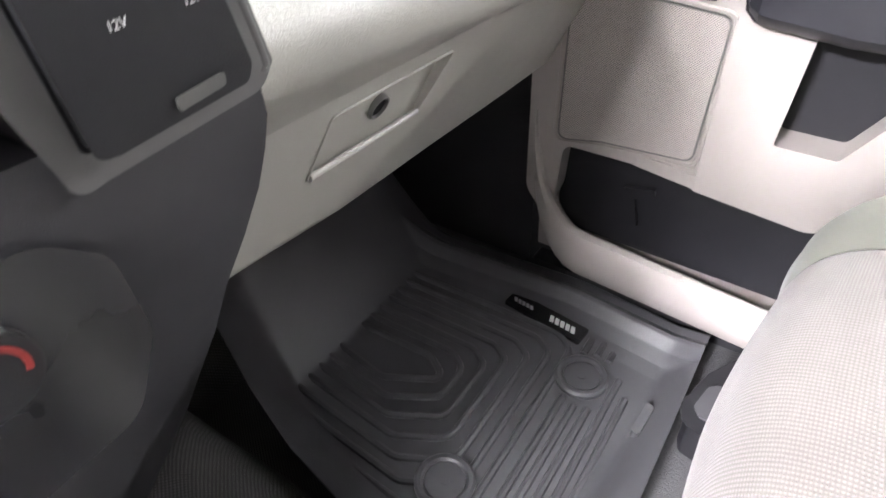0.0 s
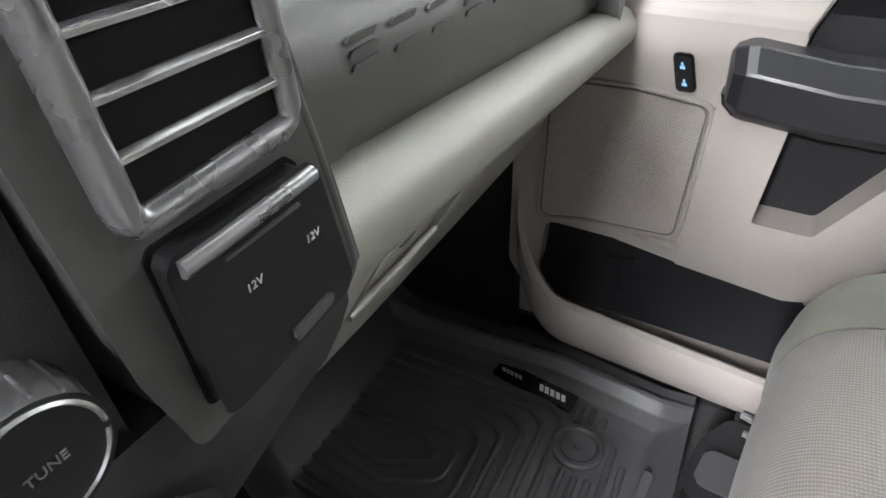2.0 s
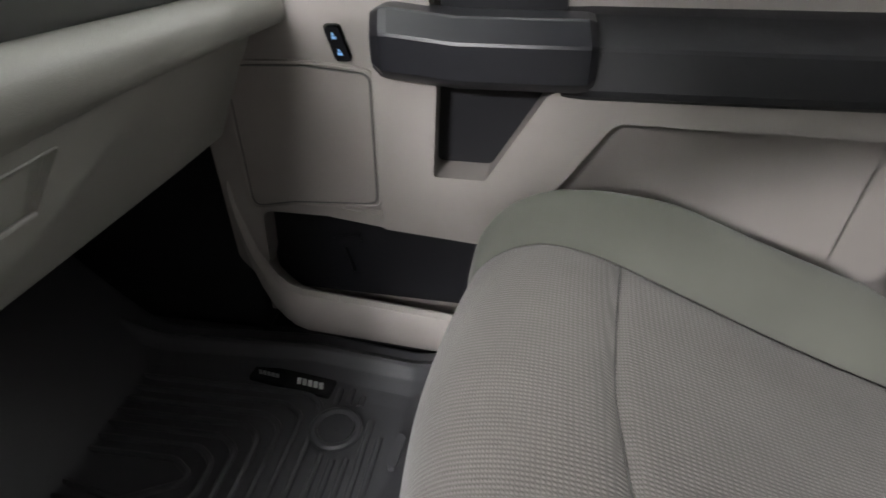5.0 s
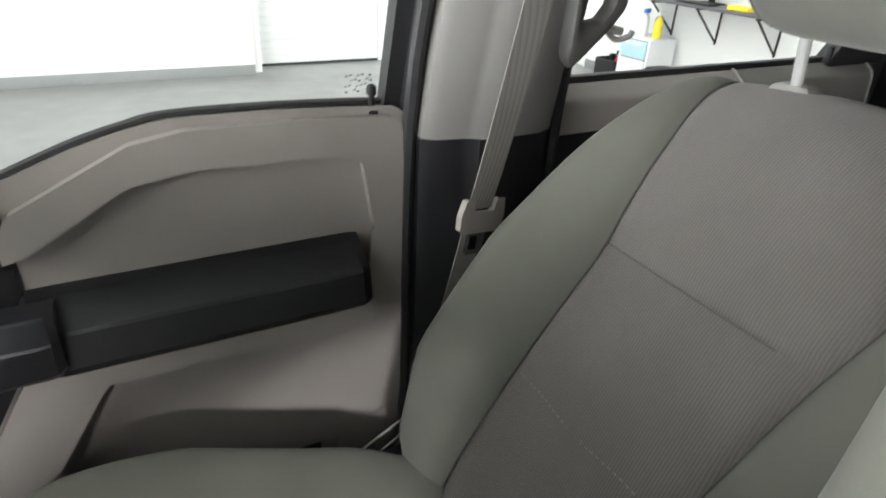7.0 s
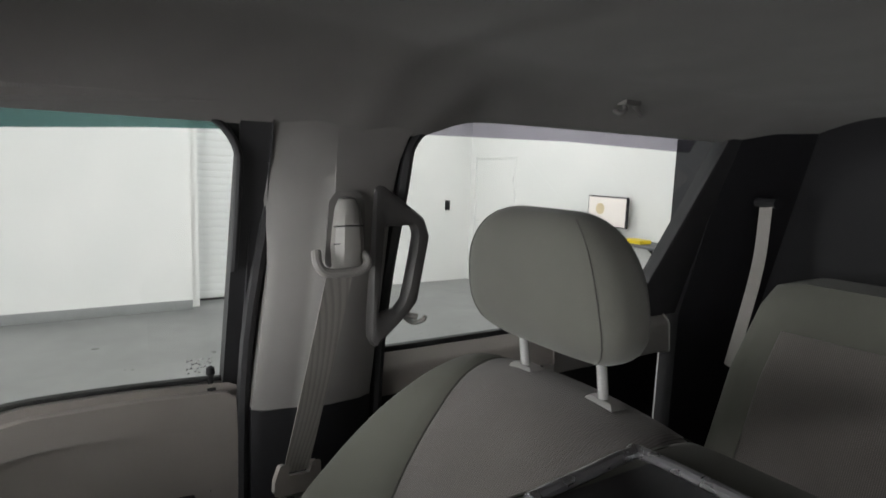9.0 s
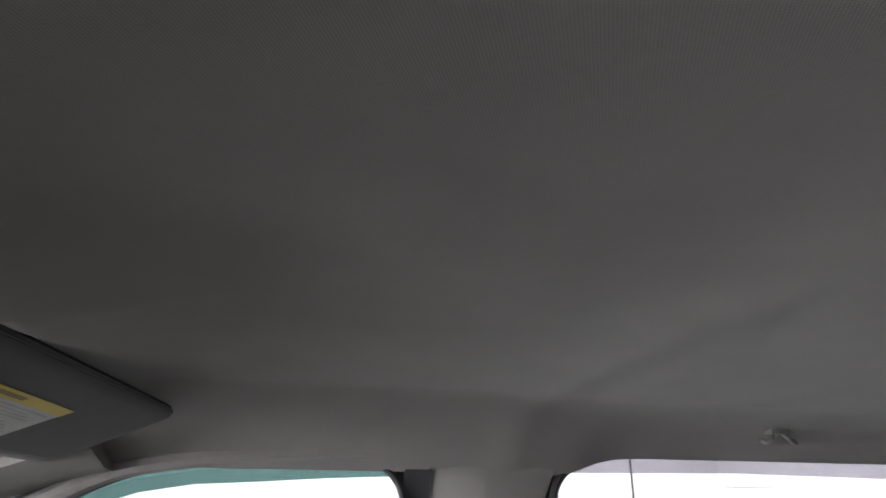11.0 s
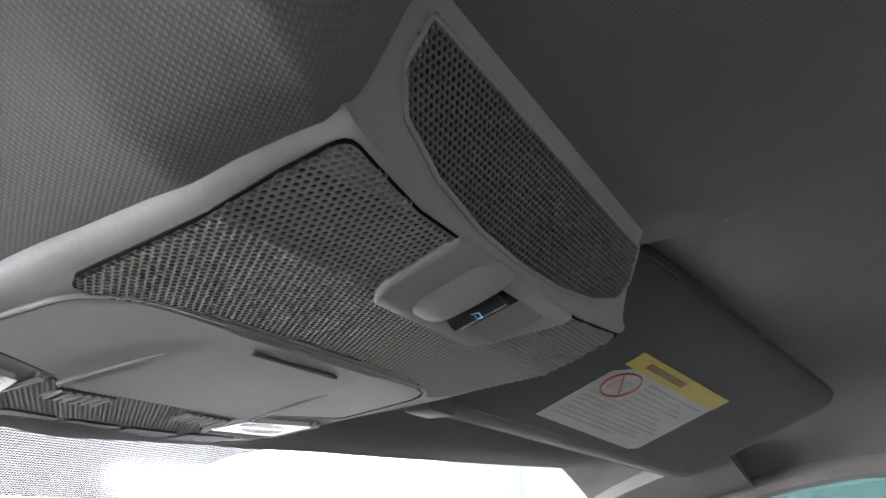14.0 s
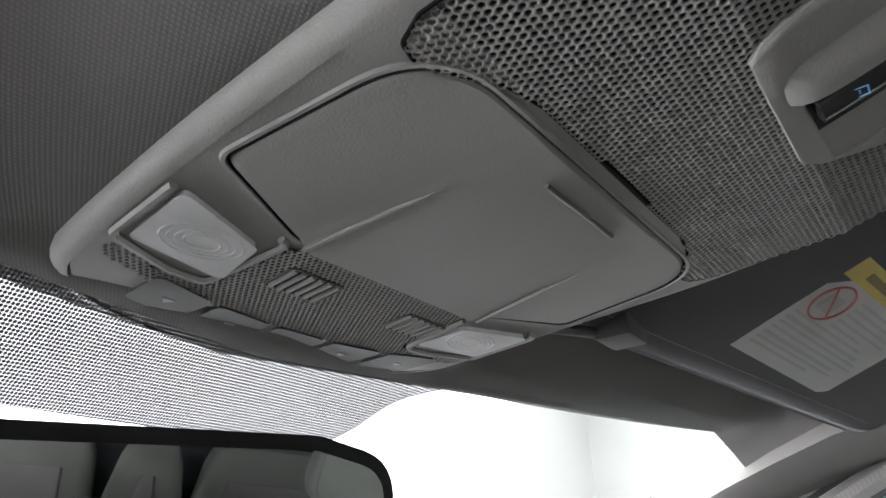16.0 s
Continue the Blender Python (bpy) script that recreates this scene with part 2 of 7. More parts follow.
_v = GRILLE.node("ShaderNodeTexVoronoi", Scale=1.0, Randomness=0.0)
GRILLE.l.new(_m.outputs[0], _v.inputs["Vector"])
GRILLE.colour(GRILLE.ramp(_v.outputs["Distance"], [(0.26, (0.15, 0.137, 0.128)), (0.38, (0.40, 0.36, 0.335))]))
GRILLE.normal(GRILLE.bump(GRILLE.ramp(_v.outputs["Distance"], [(0.2, (0, 0, 0)), (0.42, (1, 1, 1))]), 0.8, 0.001))
GRILLE.b.inputs["Roughness"].default_value = 0.55
GRILLE = GRILLE.m
SATIN_GREY = plain("satin_grey_paint", (0.31, 0.31, 0.32), 0.28, 0.75)
ROCKER = plain("gloss_rocker", (0.030, 0.030, 0.033), 0.20)
RED_LIT = plain("red_lit", (0.20, 0.02, 0.018), 0.4, 0.0, 0.02)
INK_PALE = plain("faded_ink", (0.46, 0.46, 0.46), 0.6)
ST_OFF = 0.0
DRIVER_VISOR = ((-0.212, 0.392, 1.247), (-0.60, 0.33, 1.240), (-0.68, 0.515, 1.166), (-0.170, 0.632, 1.190))


# ---- mesh builders ----
def finish(name, me, mat, parent=None, label="", angle=35):
    me.materials.append(mat)
    me.shade_smooth()
    me.set_sharp_from_angle(angle=radians(angle))
    ob = new(name, me)
    if parent is not None:
        ob.parent = parent
    if label:
        ob["label"] = label
    return ob


def part(name, bm, mat, parent=None, label="", angle=35):
    """Links a bmesh as one mesh object under a thing or a part."""
    bmesh.ops.recalc_face_normals(bm, faces=bm.faces)
    me = bpy.data.meshes.new(name)
    bm.to_mesh(me)
    bm.free()
    return finish(name, me, mat, parent, label, angle)


def thing(name, label="", category="", group="", kind="", at=(0, 0, 0)):
    ob = new(name)
    ob.empty_display_size = 0.05
    return tagged(ob, label, category, group, kind)


def single(name, bm, mat, label="", category="", group="", kind="", angle=35):
    return tagged(part(name, bm, mat, None, "", angle), label, category, group, kind)


def rounded(poly, r, seg=5):
    """A 2D polygon with its corners rounded; r is one radius or one per corner."""
    out, n = [], len(poly)
    for i, p in enumerate(poly):
        rad = r[i] if isinstance(r, (list, tuple)) else r
        p, a, b = Vector(p), Vector(poly[i - 1]), Vector(poly[(i + 1) % n])
        da, db = (a - p), (b - p)
        la, lb = da.length, db.length
        da.normalize(), db.normalize()
        ang = da.angle(db, 3.1416)
        if rad <= 0 or ang > 3.08:
            out.append(tuple(p))
            continue
        t = min(rad / math.tan(ang / 2), la * 0.48, lb * 0.48)
        s, e = p + da * t, p + db * t
        for k in range(seg + 1):
            q = k / seg
            out.append(tuple(s * (1 - q) ** 2 + p * 2 * q * (1 - q) + e * q * q))
    return out


def place3(axis, u, v, w):
    return {"x": (w, u, v), "y": (u, w, v), "z": (u, v, w)}[axis]


def prism(axis, poly, lo, hi, bevel=0.0, seg=2, both=False):
    """A 2D outline drawn out along an axis from lo to hi; the face at lo (or both) gets a rounded rim."""
    bm = bmesh.new()
    bot = [bm.verts.new(place3(axis, u, v, lo)) for u, v in poly]
    top = [bm.verts.new(place3(axis, u, v, hi)) for u, v in poly]
    n = len(poly)
    f1, f2 = bm.faces.new(bot), bm.faces.new(top[::-1])
    for i in range(n):
        bm.faces.new((bot[i - 1], bot[i], top[i], top[i - 1]))
    bm.normal_update()
    if bevel:
        edges = list(f1.edges) + (list(f2.edges) if both else [])
        bmesh.ops.bevel(bm, geom=edges, offset=bevel, segments=seg, affect="EDGES", profile=0.6, clamp_overlap=True)
    bmesh.ops.triangulate(bm, faces=[f for f in bm.faces if len(f.verts) > 4])
    return bm


def box(x0, x1, y0, y1, z0, z1, bevel=0.004, seg=2):
    bm = bmesh.new()
    bmesh.ops.create_cube(bm, size=1.0, matrix=Matrix.Translation(((x0 + x1) / 2, (y0 + y1) / 2, (z0 + z1) / 2))
                          @ Matrix.Diagonal((x1 - x0, y1 - y0, z1 - z0, 1)))
    if bevel:
        bmesh.ops.bevel(bm, geom=bm.edges[:], offset=bevel, segments=seg, affect="EDGES", profile=0.6, clamp_overlap=True)
    return bm


def loft(rings, closed=True, caps=True):
    """Skin through rings of equal count."""
    bm = bmesh.new()
    vs = [[bm.verts.new(p) for p in ring] for ring in rings]
    n = len(rings[0])
    for a, b in zip(vs, vs[1:]):
        for i in range(n if closed else n - 1):
            j = (i + 1) % n
            bm.faces.new((a[i], a[j], b[j], b[i]))
    if caps and closed:
        bm.faces.new(vs[0][::-1])
        bm.faces.new(vs[-1])
        bmesh.ops.triangulate(bm, faces=[f for f in bm.faces if len(f.verts) > 4])
    return bm


def tube(points, r, n=10, flat=1.0):
    """A round bar along a smooth line; r is one radius or one per point."""
    pts = smooth_line(points, 6) if len(points) > 2 else [Vector(p) for p in points]
    rad = r if not isinstance(r, (list, tuple)) else None
    rings, side = [], None
    for i, p in enumerate(pts):
        d = (pts[min(i + 1, len(pts) - 1)] - pts[max(i - 1, 0)]).normalized()
        if side is None:
            side = d.orthogonal().normalized()
        side = (side - d * side.dot(d)).normalized()
        up = d.cross(side)
        rr = rad if rad is not None else float(np.interp(i / (len(pts) - 1), np.linspace(0, 1, len(r)), r))
        rings.append([p + side * math.cos(2 * math.pi * k / n) * rr + up * math.sin(2 * math.pi * k / n) * rr * flat for k in range(n)])
    return loft(rings)


def smooth_line(points, per=6):
    """Catmull-Rom through the points."""
    p = [Vector(q) for q in points]
    p = [p[0] * 2 - p[1]] + p + [p[-1] * 2 - p[-2]]
    out = []
    for i in range(1, len(p) - 2):
        for k in range(per):
            t = k / per
            out.append(0.5 * (2 * p[i] + (p[i + 1] - p[i - 1]) * t + (2 * p[i - 1] - 5 * p[i] + 4 * p[i + 1] - p[i + 2]) * t * t
                              + (3 * p[i] - p[i - 1] - 3 * p[i + 1] + p[i + 2]) * t ** 3))
    out.append(p[-2])
    return out


def sheet(fn, us, vs, thick=0.0, way=(0, 0, -1)):
    """A grid surface fn(u, v), with an optional thickness."""
    bm = bmesh.new()
    g = [[bm.verts.new(fn(u, v)) for v in vs] for u in us]
    for i in range(len(us) - 1):
        for j in range(len(vs) - 1):
            bm.faces.new((g[i][j], g[i + 1][j], g[i + 1][j + 1], g[i][j + 1]))
    if thick:
        ret = bmesh.ops.extrude_face_region(bm, geom=bm.faces[:])
        bmesh.ops.translate(bm, verts=[e for e in ret["geom"] if isinstance(e, bmesh.types.BMVert)], vec=Vector(way) * thick)
    return bm


def disc(axis, c, r, lo, hi, n=32, bevel=0.0015):
    return prism(axis, [(c[0] + r * math.cos(2 * math.pi * k / n), c[1] + r * math.sin(2 * math.pi * k / n)) for k in range(n)], lo, hi, bevel)


def ring(axis, c, r1, r2, lo, hi, n=32):
    """A flat ring with a rounded top."""
    rows = []
    for k in range(n + 1):
        a = 2 * math.pi * k / n
        rows.append([place3(axis, c[0] + r * math.cos(a), c[1] + r * math.sin(a), w)
                     for r, w in ((r1, hi), (r1, lo + (hi - lo) * 0.3), (r1 * 0.7 + r2 * 0.3, lo), (r1 * 0.3 + r2 * 0.7, lo), (r2, lo + (hi - lo) * 0.3), (r2, hi))])
    bm = loft(rows, closed=False)
    bmesh.ops.remove_doubles(bm, verts=bm.verts[:], dist=1e-6)
    return bm


def lettering(name, text, size, m, mat, parent, depth=0.0003):
    cu = bpy.data.curves.new(name, "FONT")
    cu.body, cu.size, cu.extrude, cu.align_x, cu.align_y, cu.resolution_u = text, size, depth, "CENTER", "CENTER", 2
    ob = new(name, cu)
    me = bpy.data.meshes.new_from_object(ob.evaluated_get(bpy.context.evaluated_depsgraph_get()))
    bpy.data.objects.remove(ob)
    me.materials.clear()
    me.materials.append(mat)
    me.transform(m)
    ob = new(name, me)
    ob.parent = parent
    return ob


def moved(bm, m):
    bmesh.ops.transform(bm, matrix=m, verts=bm.verts[:])
    return bm


def merged(*bms):
    """Several solid pieces of one part in one mesh."""
    out = bms[0]
    for other in bms[1:]:
        me = bpy.data.meshes.new("tmp")
        other.to_mesh(me)
        other.free()
        out.from_mesh(me)
        bpy.data.meshes.remove(me)
    return out


def inside(poly, x, y):
    hit, j = False, len(poly) - 1
    for i in range(len(poly)):
        (xi, yi), (xj, yj) = poly[i], poly[j]
        if (yi > y) != (yj > y) and x < (xj - xi) * (y - yi) / (yj - yi) + xi:
            hit = not hit
        j = i
    return hit


def perforated(poly, at, pitch, hole, depth, skip=()):
    """A sheet with staggered round holes inside a 2D outline; at(u, v, d) gives the place d under the surface."""
    bm = bmesh.new()
    us, vs = [p[0] for p in poly], [p[1] for p in poly]
    rowh = pitch * 0.866
    corners = [(math.cos(math.pi / 3 * k + math.pi / 6), math.sin(math.pi / 3 * k + math.pi / 6)) for k in range(6)]
    big = pitch / math.sqrt(3)
    made = {}

    def vert(u, v, d):
        key = (round(u, 6), round(v, 6), d)
        if key not in made:
            made[key] = bm.verts.new(at(u, v, d))
        return made[key]

    r = 0
    v = min(vs)
    while v <= max(vs):
        u = min(us) + (pitch / 2 if r % 2 else 0)
        while u <= max(us):
            if inside(poly, u, v) and not any(inside(s, u, v) for s in skip):
                outer = [vert(u + cx * big, v + cy * big, 0) for cx, cy in corners]
                rim = [bm.verts.new(at(u + cx * hole, v + cy * hole, 0.0002)) for cx, cy in corners]
                low = [bm.verts.new(at(u + cx * hole * 0.92, v + cy * hole * 0.92, depth)) for cx, cy in corners]
                for k in range(6):
                    j = (k + 1) % 6
                    bm.faces.new((outer[k], outer[j], rim[j], rim[k]))
                    bm.faces.new((rim[k], rim[j], low[j], low[k]))
            u += pitch
        v += rowh
        r += 1
    return bm


def bead(points, r, at=None, closed=True, n=6):
    """A thin rounded rim along a line of places."""
    pts = [Vector(p) for p in points]
    rings = []
    m = len(pts)
    for i, p in enumerate(pts):
        d = (pts[(i + 1) % m] - pts[i - 1]) if closed else (pts[min(i + 1, m - 1)] - pts[max(i - 1, 0)])
        d.normalize()
        up = Vector(at) if at else Vector((0, 0, 1))
        side = d.cross(up).normalized()
        rings.append([p + side * math.cos(2 * math.pi * k / n) * r + up * math.sin(2 * math.pi * k / n) * r for k in range(n)])
    if closed:
        rings.append(rings[0])
    bm = loft(rings, caps=not closed)
    bmesh.ops.remove_doubles(bm, verts=bm.verts[:], dist=1e-7)
    return bm


def star(poly, c, n=64):
    """The outline as seen from c, in n even turns."""
    out = []
    for k in range(n):
        ang = 2 * math.pi * k / n
        dx, dy = math.cos(ang), math.sin(ang)
        far = 0.0
        for (x1, y1), (x2, y2) in zip(poly, poly[1:] + poly[:1]):
            ex, ey = x2 - x1, y2 - y1
            det = dx * -ey + ex * dy
            if abs(det) > 1e-12:
                t_ = ((x1 - c[0]) * -ey + ex * (y1 - c[1])) / det
                s_ = (dx * (y1 - c[1]) - dy * (x1 - c[0])) / det
                if t_ > 0 and -1e-6 <= s_ <= 1 + 1e-6:
                    far = max(far, t_)
        out.append((c[0] + dx * far, c[1] + dy * far))
    return out


def lerp(x, xs, ys):
    return float(np.interp(x, xs, ys))


# ---- the garage ----
GZ = -0.78
single("garage_floor", sheet(lambda u, v: (u, v, GZ), np.linspace(-11, 9, 9), np.linspace(-8, 9, 9), 0.1),
       EPOXY, "grey sealed concrete garage floor, faintly shiny", "floor", "", "structure")
single("ceiling", box(-11, 9, -8, 4.1, 3.4, 3.5, 0), WALL, "white painted garage ceiling", "ceiling", "", "structure")
single("wall_west", box(-11.1, -11, -8, 9, GZ, 3.4, 0), WALL, "plain white painted garage wall", "wall", "", "structure")
single("wall_east", box(7.85, 7.95, -1.25, 9, GZ, 3.4, 0), WALL, "plain white painted garage wall", "wall", "", "structure")
DX0, DX1, WY = 7.12, 8.10, -5.75
single("wall_south", merged(box(-11, DX0 - 0.05, WY - 0.1, WY, GZ, 3.4, 0), box(DX1 + 0.05, 9, WY - 0.1, WY, GZ, 3.4, 0), box(DX0 - 0.05, DX1 + 0.05, WY - 0.1, WY, 1.30, 3.4, 0)),
       WALL, "white painted wall behind the work shelf", "wall", "", "structure")
single("wall_north", merged(box(-11, -4.0, 4.0, 4.1, GZ, 3.4, 0), box(6.0, 8, 4.0, 4.1, GZ, 3.4, 0)), WALL,
       "white wall round the open garage doorway", "wall", "", "structure")
single("baseboard", merged(box(7.832, 7.849, -1.25, 4.0, GZ, GZ + 0.12, 0.003), box(4.0, DX0 - 0.06, WY + 0.001, WY + 0.018, GZ, GZ + 0.12, 0.003)),
       SKIRT, "grey skirting along the white wall", "baseboard", "", "structure")
single("backdrop", box(-8, 10, 4.9, 4.92, GZ, 9.0, 0), DAYLIGHT, "bright daylight outside the open doorway", "backdrop", "", "structure")
single("strip_lamp", box(2.58, 4.4, 4.82, 4.86, 1.45, 1.57, 0.01), plain("strip_lamp_glow", (0.95, 0.98, 1.0), 0.5, 0.0, 14.0), "bright white strip lamp over the open doorway", "lamp")
door = thing("door_3", "white flush door standing shut in the wall", "door", "", "structure")
part("door_leaf", box(DX0, DX1, WY - 0.06, WY - 0.02, GZ + 0.005, 1.26, 0.004), WALL, door)
part("door_frame", merged(box(DX0 - 0.045, DX0 - 0.002, WY - 0.08, WY + 0.005, GZ, 1.298, 0.003), box(DX1 + 0.002, DX1 + 0.045, WY - 0.08, WY + 0.005, GZ, 1.298, 0.003), box(DX0, DX1, WY - 0.08, WY + 0.005, 1.262, 1.298, 0.003)), WALL, door)
for hz in (0.9, -0.5):
    part("hinge", box(DX0 + 0.004, DX0 + 0.024, WY - 0.019, WY - 0.005, hz, hz + 0.1, 0.002), SATIN, door)
part("door_handle", tube([(DX1 - 0.07, WY - 0.02, 0.25), (DX1 - 0.07, WY + 0.03, 0.25), (DX1 - 0.16, WY + 0.04, 0.25)], 0.009), SATIN, door)
shutter = thing("roller_shutter", "white slatted roller shutter, closed to the floor", "shutter", "", "structure")
slat0 = part("slat", prism("y", [(8.27, GZ + 0.03), (8.266, GZ + 0.05), (8.266, GZ + 0.10), (8.27, GZ + 0.122), (8.30, GZ + 0.122), (8.30, GZ + 0.03)], -3.02, -1.36), SHUTTER, shutter)
for k in range(1, 43):
    o = new("slat", slat0.data)
    o.parent, o.location = shutter, (0, 0, k * 0.095)
part("bottom_bar", box(8.258, 8.30, -3.02, -1.36, GZ, GZ + 0.03, 0.003), SEAL, shutter)
single("wall_corner", box(8.25, 8.40, WY, -3.025, GZ, 3.4, 0), WALL, "white wall between the shutter and the door", "wall", "", "structure")
single("wall_return", box(7.95, 8.4, -1.355, -1.25, GZ, 3.4, 0), WALL, "white end of the wall beside the shutter", "wall", "", "structure")

# things round the work shelf
SZ = 0.32
shelf = thing("wall_shelf", "dark grey wall shelf on steel brackets", "shelf")
part("board", box(3.9, 5.92, WY + 0.002, -5.28, SZ - 0.03, SZ, 0.004), plain("shelf_grey", (0.10, 0.10, 0.11), 0.5), shelf)
for sx in (4.2, 4.95, 5.6):
    part("bracket", merged(tube([(sx, WY + 0.012, SZ - 0.042), (sx, -5.32, SZ - 0.042)], 0.012), tube([(sx, WY + 0.012, SZ - 0.40), (sx, -5.34, SZ - 0.044)], 0.012), tube([(sx, WY + 0.012, SZ - 0.42), (sx, WY + 0.012, SZ - 0.04)], 0.012)), BLACK, shelf)
monitor = thing("computer_monitor", "flat black computer monitor showing a pale page", "monitor")
part("housing", box(4.80, 5.43, -5.66, -5.62, 0.44, 0.82, 0.006), BLACK, monitor)
part("screen", box(4.815, 5.415, -5.619, -5.616, 0.455, 0.805, 0.0005), plain("screen", (0.75, 0.70, 0.66), 0.3, 0.0, 0.4), monitor)
part("screen_picture", disc("y", (5.22, 0.66), 0.07, -5.6155, -5.614, 24, 0.0002), plain("screen_picture", (0.6, 0.5, 0.32), 0.4, 0.0, 0.3), monitor, "pale brown round picture")
part("stand", merged(box(5.0, 5.08, -5.65, -5.63, SZ + 0.015, 0.46, 0.003), box(4.9, 5.18, -5.70, -5.50, SZ + 0.001, SZ + 0.015, 0.003)), BLACK, monitor)


def bottle(cx, cy, z, r, h, mat_, cap, label):
    b = thing("spray_bottle", label, "bottle", "cleaning bottles")
    prof = [(0.6, 0), (1, 0.03), (1, 0.6), (0.75, 0.72), (0.35, 0.8), (0.35, 0.86)]
    rows = [[(cx + r * a * math.cos(t), cy + r * a * math.sin(t), z + h * q) for t in np.linspace(0, 2 * math.pi, 17)[:-1]] for a, q in prof]
    part("body", loft(rows), mat_, b)
    part("nozzle", merged(box(cx - r * 0.4, cx + r * 0.4, cy - r * 0.9, cy + r * 0.5, z + h * 0.861, z + h, r * 0.1), box(cx - r * 0.15, cx + r * 0.15, cy - r * 1.3, cy - r * 0.7, z + h * 0.9, z + h * 0.97, r * 0.05)), cap, b)
    return b


LIME = plain("lime_plastic", (0.35, 0.62, 0.05), 0.4)
BLUE = plain("blue_plastic", (0.05, 0.16, 0.55), 0.4)
PALE = plain("pale_blue_plastic", (0.42, 0.62, 0.68), 0.35)
WHITE = plain("white_plastic", (0.75, 0.76, 0.77), 0.4)
YPLAST = plain("yellow_plastic", (0.8, 0.6, 0.03), 0.4)
RPLAST = plain("red_plastic", (0.6, 0.03, 0.04), 0.4)
for bx, br, bh, bm_, bc, bl in ((5.80, 0.05, 0.20, LIME, WHITE, "lime green spray bottle on the shelf"), (5.69, 0.045, 0.23, WHITE, BLACK, "white spray bottle on the shelf"),
                                (5.58, 0.045, 0.24, BLACK, BLACK, "black spray bottle on the shelf"), (5.46, 0.05, 0.13, WHITE, YPLAST, "small white bottle with a yellow cap")):
    bottle(bx, -5.48, SZ + 0.001, br, bh, bm_, bc, bl)
single("keyboard", box(4.8, 5.25, -5.46, -5.32, SZ + 0.001, SZ + 0.02, 0.004), BLACK, "black keyboard on the shelf", "keyboard")
single("cloth_pad", box(4.35, 4.6, -5.55, -5.35, SZ + 0.001, SZ + 0.045, 0.012), YPLAST, "folded yellow cloth on the shelf", "cloth")
drawers = thing("plastic_drawers", "stack of clear and white plastic drawers", "drawers")
part("frame", merged(box(5.42, 5.45, -5.66, -5.24, GZ, GZ + 0.64, 0.004), box(5.87, 5.90, -5.66, -5.24, GZ, GZ + 0.64, 0.004), box(5.42, 5.90, -5.66, -5.24, GZ + 0.64, GZ + 0.66, 0.004)), WHITE, drawers)
for k in range(3):
    d_ = part("drawer", box(5.455, 5.865, -5.65, -5.22, GZ + 0.01 + k * 0.21, GZ + 0.205 + k * 0.21, 0.006), PALE if k == 2 else WHITE, drawers)
    part("lip", box(5.5, 5.82, -5.222, -5.205, GZ + 0.165 + k * 0.21, GZ + 0.185 + k * 0.21, 0.003), WHITE, d_)
for bx, by, mm, cc, bl in ((5.50, -5.40, YPLAST, WHITE, "yellow bottle on the plastic drawers"), (5.60, -5.50, BLUE, WHITE, "blue bottle on the plastic drawers"),
                           (5.71, -5.38, WHITE, BLUE, "white bottle with a blue nozzle"), (5.82, -5.5, PALE, PALE, "pale blue bottle on the drawers")):
    bottle(bx, by, GZ + 0.661, 0.05, 0.30, mm, cc, bl)
crate = thing("storage_crate", "black open plastic crate with bottles", "crate")
part("shell", merged(box(5.98, 6.34, -5.62, -5.60, GZ, GZ + 0.31, 0.004), box(5.98, 6.34, -5.30, -5.28, GZ, GZ + 0.31, 0.004), box(5.98, 6.0, -5.60, -5.30, GZ, GZ + 0.31, 0.004), box(6.32, 6.34, -5.60, -5.30, GZ, GZ + 0.31, 0.004), box(6.0, 6.32, -5.60, -5.30, GZ, GZ + 0.02, 0)), BLACK, crate)
bottle(6.10, -5.44, GZ + 0.021, 0.05, 0.40, RPLAST, BLACK, "red bottle standing in the black crate")
bottle(6.22, -5.44, GZ + 0.021, 0.05, 0.34, BLACK, BLACK, "black bottle standing in the crate")
single("speaker_box", box(5.14, 5.38, -5.50, -5.20, GZ, GZ + 0.38, 0.01), BLACK, "black upright box beside the drawers", "box")
single("tool_case", box(4.62, 5.08, -5.6, -5.25, GZ, GZ + 0.22, 0.012), SKIRT, "low dark grey tool case on the floor", "case")
stool = thing("work_stool", "round red work stool on a steel stem", "stool")
STX, STY = 4.50, -5.02
part("seat", disc("z", (STX, STY), 0.17, GZ + 0.40, GZ + 0.46, 32, 0.015), RPLAST, stool)
part("stem", tube([(STX, STY, GZ + 0.04), (STX, STY, GZ + 0.40)], 0.022), CHROME, stool)
for k in range(5):
    a = k * 2 * math.pi / 5
    leg = part("leg", tube([(STX, STY, GZ + 0.07), (STX + 0.2 * math.cos(a), STY + 0.2 * math.sin(a), GZ + 0.05)], 0.014), BLACK, stool)
    part("castor", disc("x", (STY + 0.2 * math.sin(a), GZ + 0.025), 0.024, STX - 0.01 + 0.2 * math.cos(a), STX + 0.01 + 0.2 * math.cos(a), 16, 0.003), BLACK, leg)
single("wall_sensor", box(8.215, 8.248, -5.33, -5.25, 0.40, 0.56, 0.006), BLACK, "small black device on the white wall", "sensor")
single("wall_cable", tube([(8.235, -4.35, -0.1), (8.235, -4.36, 1.2), (8.235, -4.35, 3.38)], 0.013), SEAL, "thin dark cable hanging down the wall", "cable")


# ---- the truck cab: shell ----
def glass_x(z):
    """The side glass leans inwards with height."""
    return 0.882 - 0.137 * (z - 0.75) / 0.43


